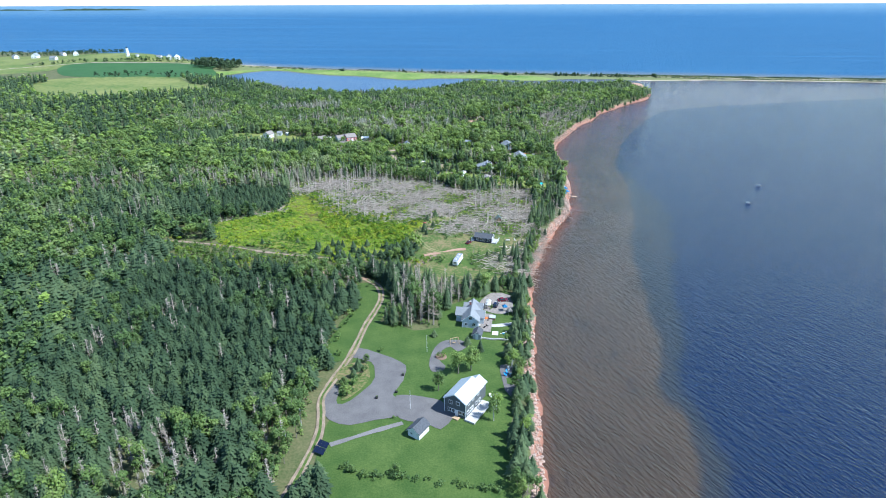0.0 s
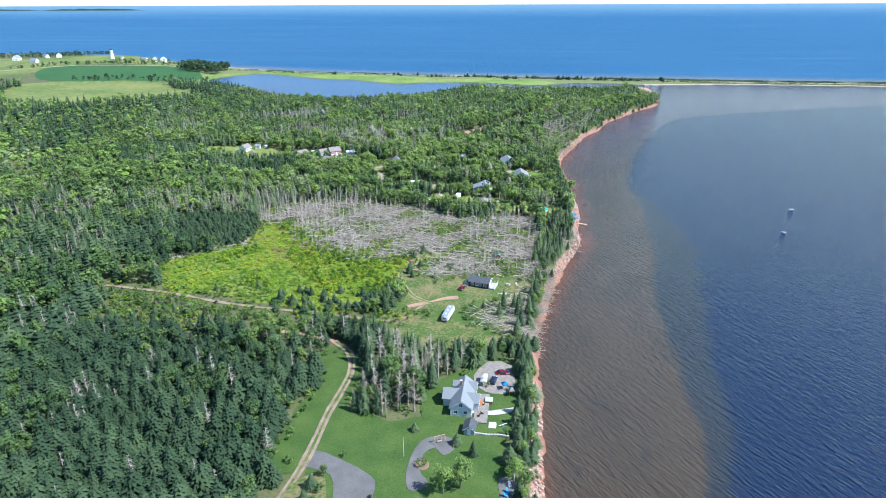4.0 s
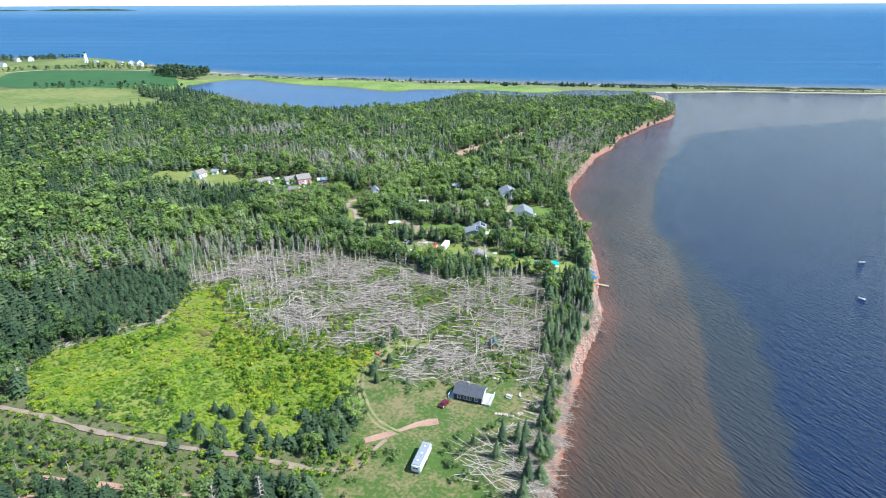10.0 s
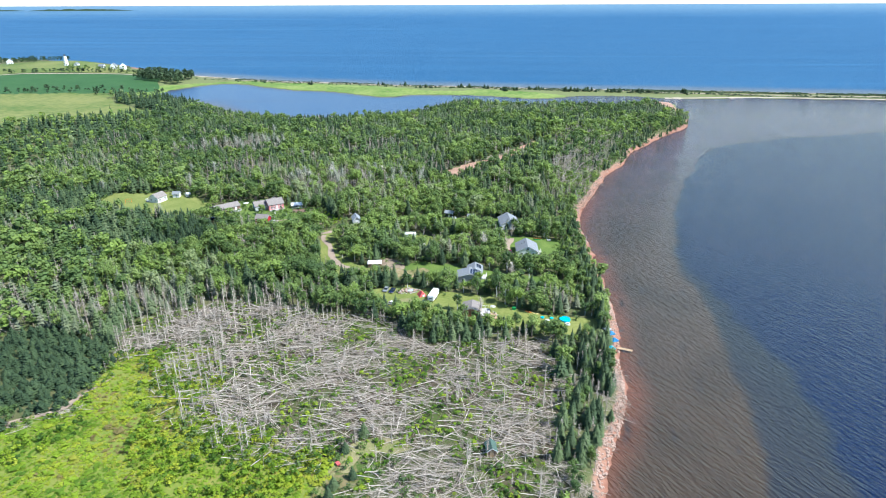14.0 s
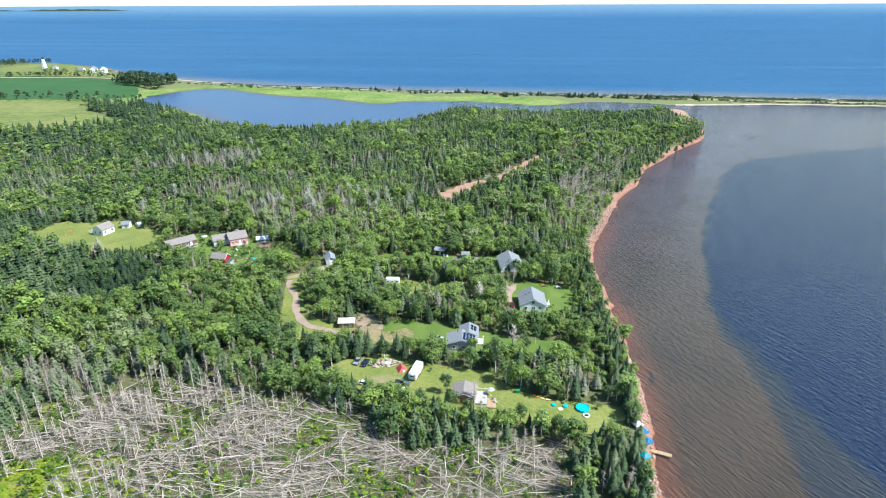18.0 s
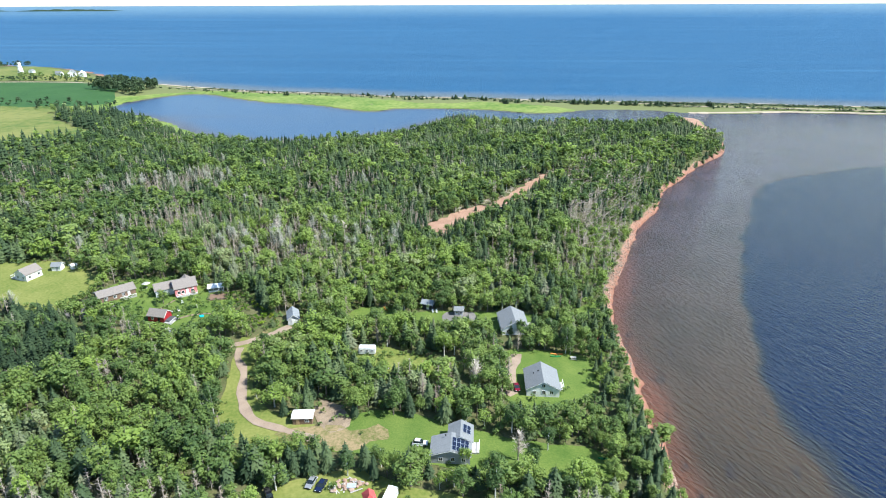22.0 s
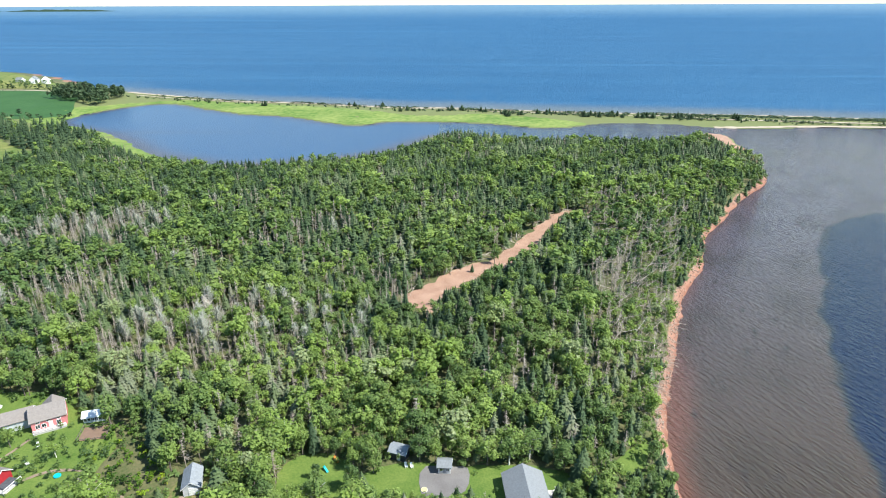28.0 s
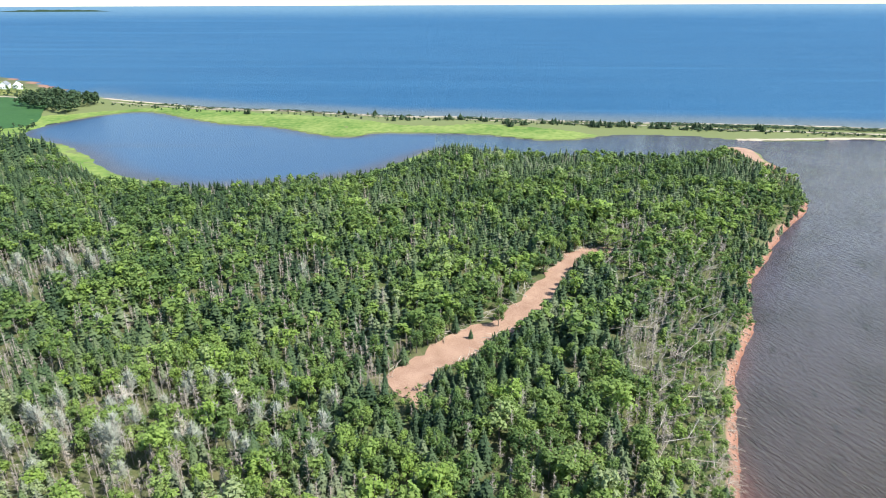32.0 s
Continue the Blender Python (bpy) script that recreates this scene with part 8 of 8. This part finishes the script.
# the lawns behind
kayak(62.3, 445.4, 85, "orange", "orange canoe lying upside down at the lawn's edge", 4.2)
kayak(61.8, 443.9, 88, "green_plastic", "green kayak lying on the lawn's edge", 3.6)
table_and_benches(67.2, 442.8, 85)
ob = thing("covered_boat", "boat under a white tarp in the glade", "boat", 7.4, 438.2, turn=35)
bm = bevelled(boxed(0, 0, 0.5, 1.7, 4.0, 1.0, 0.55), 0.15, 2)
part("tarp", bm, "white", ob)
part("trailer_frame", boxed(0, 0.2, 0.06, 1.3, 4.6, 0.12), "dark", ob)
ob = thing("garden_bench", "pinkish wooden garden swing bench", "bench", 24.2, 436.0, turn=15)
part("seat", boxed(0, 0, 0.45, 1.5, 0.6, 0.08), "pink_siding", ob)
part("backrest", boxed(0, 0.3, 0.85, 1.5, 0.08, 0.6), "pink_siding", ob)
for s in (-1, 1):
    part("leg", boxed(s * 0.65, 0, 0.22, 0.1, 0.6, 0.45), "pink_siding", ob)
for cx, cy, mt, lb in ((2.8, 472.2, "teal", "turquoise garden toy on the lawn"), (4.8, 475.6, "orange", "orange garden toy on the lawn")):
    ob = thing("play_slide", lb, "toy", cx, cy, turn=40)
    part("slide", boxed(0, 0, 0.6, 0.5, 1.6, 0.1), mt, ob).matrix_basis = pose(0, 0, 0, 24, 0, 0)
    part("ladder", boxed(0, 0.75, 0.5, 0.5, 0.08, 1.1), mt, ob)
ob = thing("turning_island", "small round planted island in the forecourt", "flower bed", 26.8, 465.6)
part("kerb", cylinder(0.9, 0.85, 0.25, 14), "concrete", ob)
part("soil", cylinder(0.75, 0.7, 0.08, 14, 0.24), "yellow", ob, "yellowish flowers and soil")
ob = thing("play_set", "red and orange swing set on the lawn", "swing", -160.4, 503.0, turn=20)
part("beam", prism_bm((-1.6, 0, 2.1), (1.6, 0, 2.1), 0.07), "orange", ob)
for s in (-1, 1):
    for d in (-1, 1):
        part("post", prism_bm((s * 1.6, d * 0.8, 0), (s * 1.5, 0, 2.1), 0.06), "orange", ob)
    part("swing_seat", boxed(s * 0.6, 0, 0.6, 0.5, 0.3, 0.06), "red_cloth", ob)
for cx, cy, a in ((-72.0, 481.0, 20), (-70.5, 474.5, 100)):
    chair(cx, cy, a, "trim", "white garden chair on a green lawn")
pool(-61.0, 470.5, 0.8, 0.35, "small blue tub on the lawn")
umbrella(-91.5, 494.8, None, "white", "white parasol over a farm terrace", 1.6)
strip("path_3", [(-70, 468), (-64, 472), (-56, 472), (-50, 468), (-40, 462)], 0.9, "track", 0.22, "pale garden path", "path")
strip("path_4", [(-80, 472), (-78, 478), (-76, 484)], 0.9, "track", 0.22, "pale garden path", "path")
# canopies, ramp and dock on the shore
for cx, cy, lb, mt, z in ((73.2, 357.6, "pale blue beach canopy on the bank", "metal_roof", 2.6), (74.0, 355.2, "bright blue beach canopy on the bank", "blue", 2.2),
                          (74.6, 352.6, "bright blue beach canopy on the bank", "blue", 1.6), (71.8, 346.2, "turquoise beach canopy on the rocks", "teal", 1.8)):
    canopy_tent(cx, cy, max(hz(cx, cy), 0.4), 20, mt, lb, 2.3)
ob = thing("dock", "small wooden dock running into the water", "dock", 77.6, 351.6, 0.0, -25)
for i in range(12):
    part("board", boxed(-2.6 + i * 0.5, 0, 0.75, 0.46, 1.3, 0.06), "wood", ob)
for a in (-2.4, 0, 2.6):
    for s in (-1, 1):
        part("post", cylinder(0.08, 0.08, 1.9, 8, -1.0, a, s * 0.55), "bark", ob)
ob = thing("ramp", "orange-brown wooden ramp down the bank", "ramp", 67.6, 356.4, hz(67.6, 356.4) + 0.15, -25)
for i in range(9):
    part("board", boxed(-2.0 + i * 0.5, 0, 0.1, 0.46, 1.1, 0.08), "wood", ob)
ob = thing("gangway", "grey aluminium gangway leaning on the shore rocks", "gangway", 79.4, 389.6, 1.2, -30)
part("deck", boxed(0, 0, 0.2, 5.0, 0.9, 0.08), "metal_roof", ob)
for s in (-1, 1):
    part("rail", boxed(0, s * 0.45, 0.3, 5.0, 0.06, 0.2), "chrome", ob)
ob.matrix_basis = ob.matrix_basis @ pose(0, 0, 0, 0, 8, 0)
for cx, cy in ((78.9, 457.8), (78.5, 456.4), (78.2, 455.0)):
    chair(cx, cy, 70, "red_cloth", "red garden chair on top of the shore bank")
for cx, cy in ((22.2, 473.2), (23.6, 473.0)):
    chair(cx, cy, 20, "white", "white plastic garden chair by a shed")
boat(201, 375, 100, 0.5)
boat(178, 339, 40, 0.4)

# ---------------- the far shore: lighthouse, farms, spit trees, an island
ob = thing("lighthouse", "white tapered wooden lighthouse with a dark lantern", "lighthouse", -604, 1226)
part("tower", cylinder(4.0, 2.2, 14.5, 8, -0.5), "white", ob)
part("gallery", cylinder(2.8, 2.8, 0.6, 8, 14.0), "trim", ob)
part("lantern", cylinder(1.5, 1.5, 2.0, 8, 14.6), "glass", ob)
part("lantern_roof", cylinder(1.9, 0.2, 1.4, 8, 16.6), "dark_roof", ob, "dark lantern roof")
for k in range(3):
    window(ob, 0, -4.0 + k * 0.55, 3 + k * 4.2, 0, 1.0, 1.4)
h = thing("keepers_shed", "small white shed beside the lighthouse", "shed", -586, 1224)
body(h, 6, 7, 3, 2, "white", "grey_roof")
window(h, 0, -3.5, 1.6, 0)
for fx, fy, ft, fw, fl, fh, rf, lb in ((-517, 1207, 20, 9, 16, 5, "grey_roof", "large white shore house with steep roof"), (-537, 1209, 80, 7, 9, 3, "grey_roof", "white wing house near the shore"),
                                       (-740, 1290, 30, 9, 14, 5, "slate_roof", "distant white farmhouse among trees"), (-772, 1300, 60, 8, 12, 4, "grey_roof", "distant white farm building"),
                                       (-800, 1255, 10, 10, 16, 5, "slate_roof", "distant pale farm building"), (-845, 1262, 50, 9, 14, 4, "grey_roof", "distant white house at the coast"),
                                       (-905, 1240, 20, 9, 14, 4, "slate_roof", "distant white house at the coast"), (-720, 1180, 80, 8, 12, 4, "grey_roof", "distant pale house by the road")):
    h = thing("farmhouse", lb, "house", fx, fy, turn=ft)
    body(h, fw, fl, fh, fw * 0.42, "white", rf)
    for o in (-0.3, 0.0, 0.3):
        window(h, o * fw, -fl / 2, 1.7, 0, 1.2, 1.5)
        window(h, fw / 2, o * fl, 1.7, 90, 1.2, 1.5)
    door(h, fw * 0.15, -fl / 2, 0, 0)
h = thing("dome_house", "white octagonal house with a pointed roof", "house", -504, 1211)
part("wall", cylinder(5.5, 5.5, 5, 8, -0.3), "white", h)
part("roof", cylinder(6.2, 0.4, 4.5, 8, 4.7), "white_roof", h)
window(h, 0, -5.1, 2.0, 0, 1.4, 1.6)


def far_trees(name, label, pts, spruce=True, h0=5, h1=10, wide=1.5, dark=False):
    pts = np.array(pts)
    n = len(pts)
    me = tri_mesh(name, planted(SPRUCES_FAR if spruce else LEAFY_FAR, pts[:, 0], pts[:, 1], rng.uniform(h0, h1, n), np.full(n, wide), rng.uniform(0, 0.4, n), "spruce" if spruce or dark else "leaf", False))
    return tagged(new(name, me), label, "trees", kind="stuff")


SPIT_MID = rounded([(-366, 1140), (-203, 1082), (-73, 1050), (-12, 1036), (103, 1012), (209, 985), (436, 942), (900, 868)], False, 8)
far_trees("shore_grove", "dark spruce grove at the pond's end", np.column_stack([rng.uniform(-432, -352, 240), rng.uniform(-38, 38, 240)]) @ np.array([[1, -0.55], [0, 1]]) + (0, 1110 - 0.55 * 395), False, 8, 15, 1.1, True)
far_trees("dune_shrubs", "low dark shrubs along the dune ridge",
          SPIT_MID[rng.integers(0, len(SPIT_MID), 300)] + rng.normal(0, 4, (300, 2)) - (0, 12), True, 1.2, 3.0, 3.0)
spit_x, spit_y = [], []
for cx, cy, n, spread in ((2, 1013, 7, 9), (-12, 1014, 3, 5), (47, 1018, 6, 9), (80, 1012, 4, 7), (105, 984, 9, 13), (138, 992, 7, 9), (180, 980, 5, 7), (192, 978, 3, 4), (206, 978, 6, 6),
                          (230, 970, 9, 9), (241, 969, 4, 4), (265, 966, 4, 6), (277, 965, 3, 5), (322, 953, 5, 9), (-65, 1054, 3, 5), (-37, 1050, 3, 4), (-166, 1054, 3, 5)):
    spit_x += [cx + float(rng.normal(0, spread * 0.6)) for k in range(n)]
    spit_y += [cy + float(rng.normal(0, 4)) for k in range(n)]
me = tri_mesh("spit_spruces", planted(SPRUCES, np.array(spit_x), np.array(spit_y), rng.uniform(3.0, 6.5, len(spit_x)), rng.uniform(1.8, 2.6, len(spit_x)), rng.uniform(0, 0.4, len(spit_x)), "spruce"))
tagged(new("spit_spruces", me), "clumps of wind-bent dark spruces on the spit", "trees", kind="stuff")
# shrubs and beach grass along the dunes
sx1, sy1 = scatter(-330, 900, -30, 30, 3.2)
mid_y = np.interp(sx1, [-330, -276, -205, -140, -75, -13, 46, 104, 160, 214, 268, 321, 373, 452, 900], [1136, 1119, 1092, 1080, 1060, 1041, 1032, 1016, 1005, 993, 986, 974, 966, 950, 878])
dense = np.where(sx1 > 235, (np.abs(sy1) < 9) * 1.4, (np.abs(sy1) < 6) * 0.5) + (np.abs(sy1 + 26) < 5) * 0.5 * (sx1 > 250) + (np.abs(sy1 + 16) < 5) * 0.8 * ((sx1 > 95) & (sx1 < 240)) + 0.5 * ((np.abs(sy1 + 9) < 8) & (wave(sx1, sy1, 16, 3) > 0.55))
kk = (rng.random(len(sx1)) < dense * (0.7 + 0.8 * wave(sx1, sy1, 30, 2)))
me = tri_mesh("dune_shrubs", planted(LOW_BUSHES, sx1[kk], (sy1 + mid_y)[kk], rng.uniform(0.9, 2.0, kk.sum()), np.full(kk.sum(), 3.6), rng.uniform(0, 0.4, kk.sum()), "spruce", False))
tagged(new("dune_shrubs", me), "dark green shrubs along the dunes of the spit", "bushes", kind="stuff")
hx = np.linspace(-700, -400, 90)
far_trees("field_hedge", "hedge of trees along the farm road", np.column_stack([hx + rng.normal(0, 5, 90), np.interp(hx, [-760, -640, -560, -428], [1040, 1122, 1145, 1162]) + rng.normal(4, 4, 90)]), False, 4, 8, 1.8, True)
far_trees("coast_trees", "trees round the far coastal houses", np.column_stack([rng.uniform(-1000, -690, 260), rng.uniform(1280, 1400, 260)]), False, 5, 10, 1.3, True)
far_trees("house_trees", "trees round the white shore house", np.column_stack([rng.normal(-535, 26, 40), rng.normal(1184, 9, 40)]), False, 4, 8, 1.6)
far_trees("field_edge_trees", "trees along the crop field's edge", np.column_stack([rng.uniform(-520, -330, 60), rng.uniform(940, 985, 60)]), False, 4, 9, 1.6, True)
# far wooded islands under the horizon
for cx, w, hh in ((-2980, 290, 9), (-2330, 340, 12)):
    bm = bmesh.new()
    n = 40
    base = 80.5 * ((4450 - 1800) / 3300) ** 1.6
    top = [bm.verts.new((cx - w + 2 * w * i / n, 4450, base + hh * (1 - abs(2 * i / n - 1) ** 3) * (0.75 + 0.3 * wave(i * 9.0, 0, 20)) + 0.3)) for i in range(n + 1)]
    fr = [bm.verts.new((v.co.x, 4400, base - 3)) for v in top]
    bk = [bm.verts.new((v.co.x, 4520, base - 3)) for v in top]
    for i in range(n):
        bm.faces.new((fr[i], fr[i + 1], top[i + 1], top[i]))
        bm.faces.new((top[i], top[i + 1], bk[i + 1], bk[i]))
    me = bpy.data.meshes.new("island")
    bm.to_mesh(me)
    bm.free()
    me.materials.append(M["spruce"])
    tagged(new("island", me), "low wooded island on the horizon", "island", kind="structure")
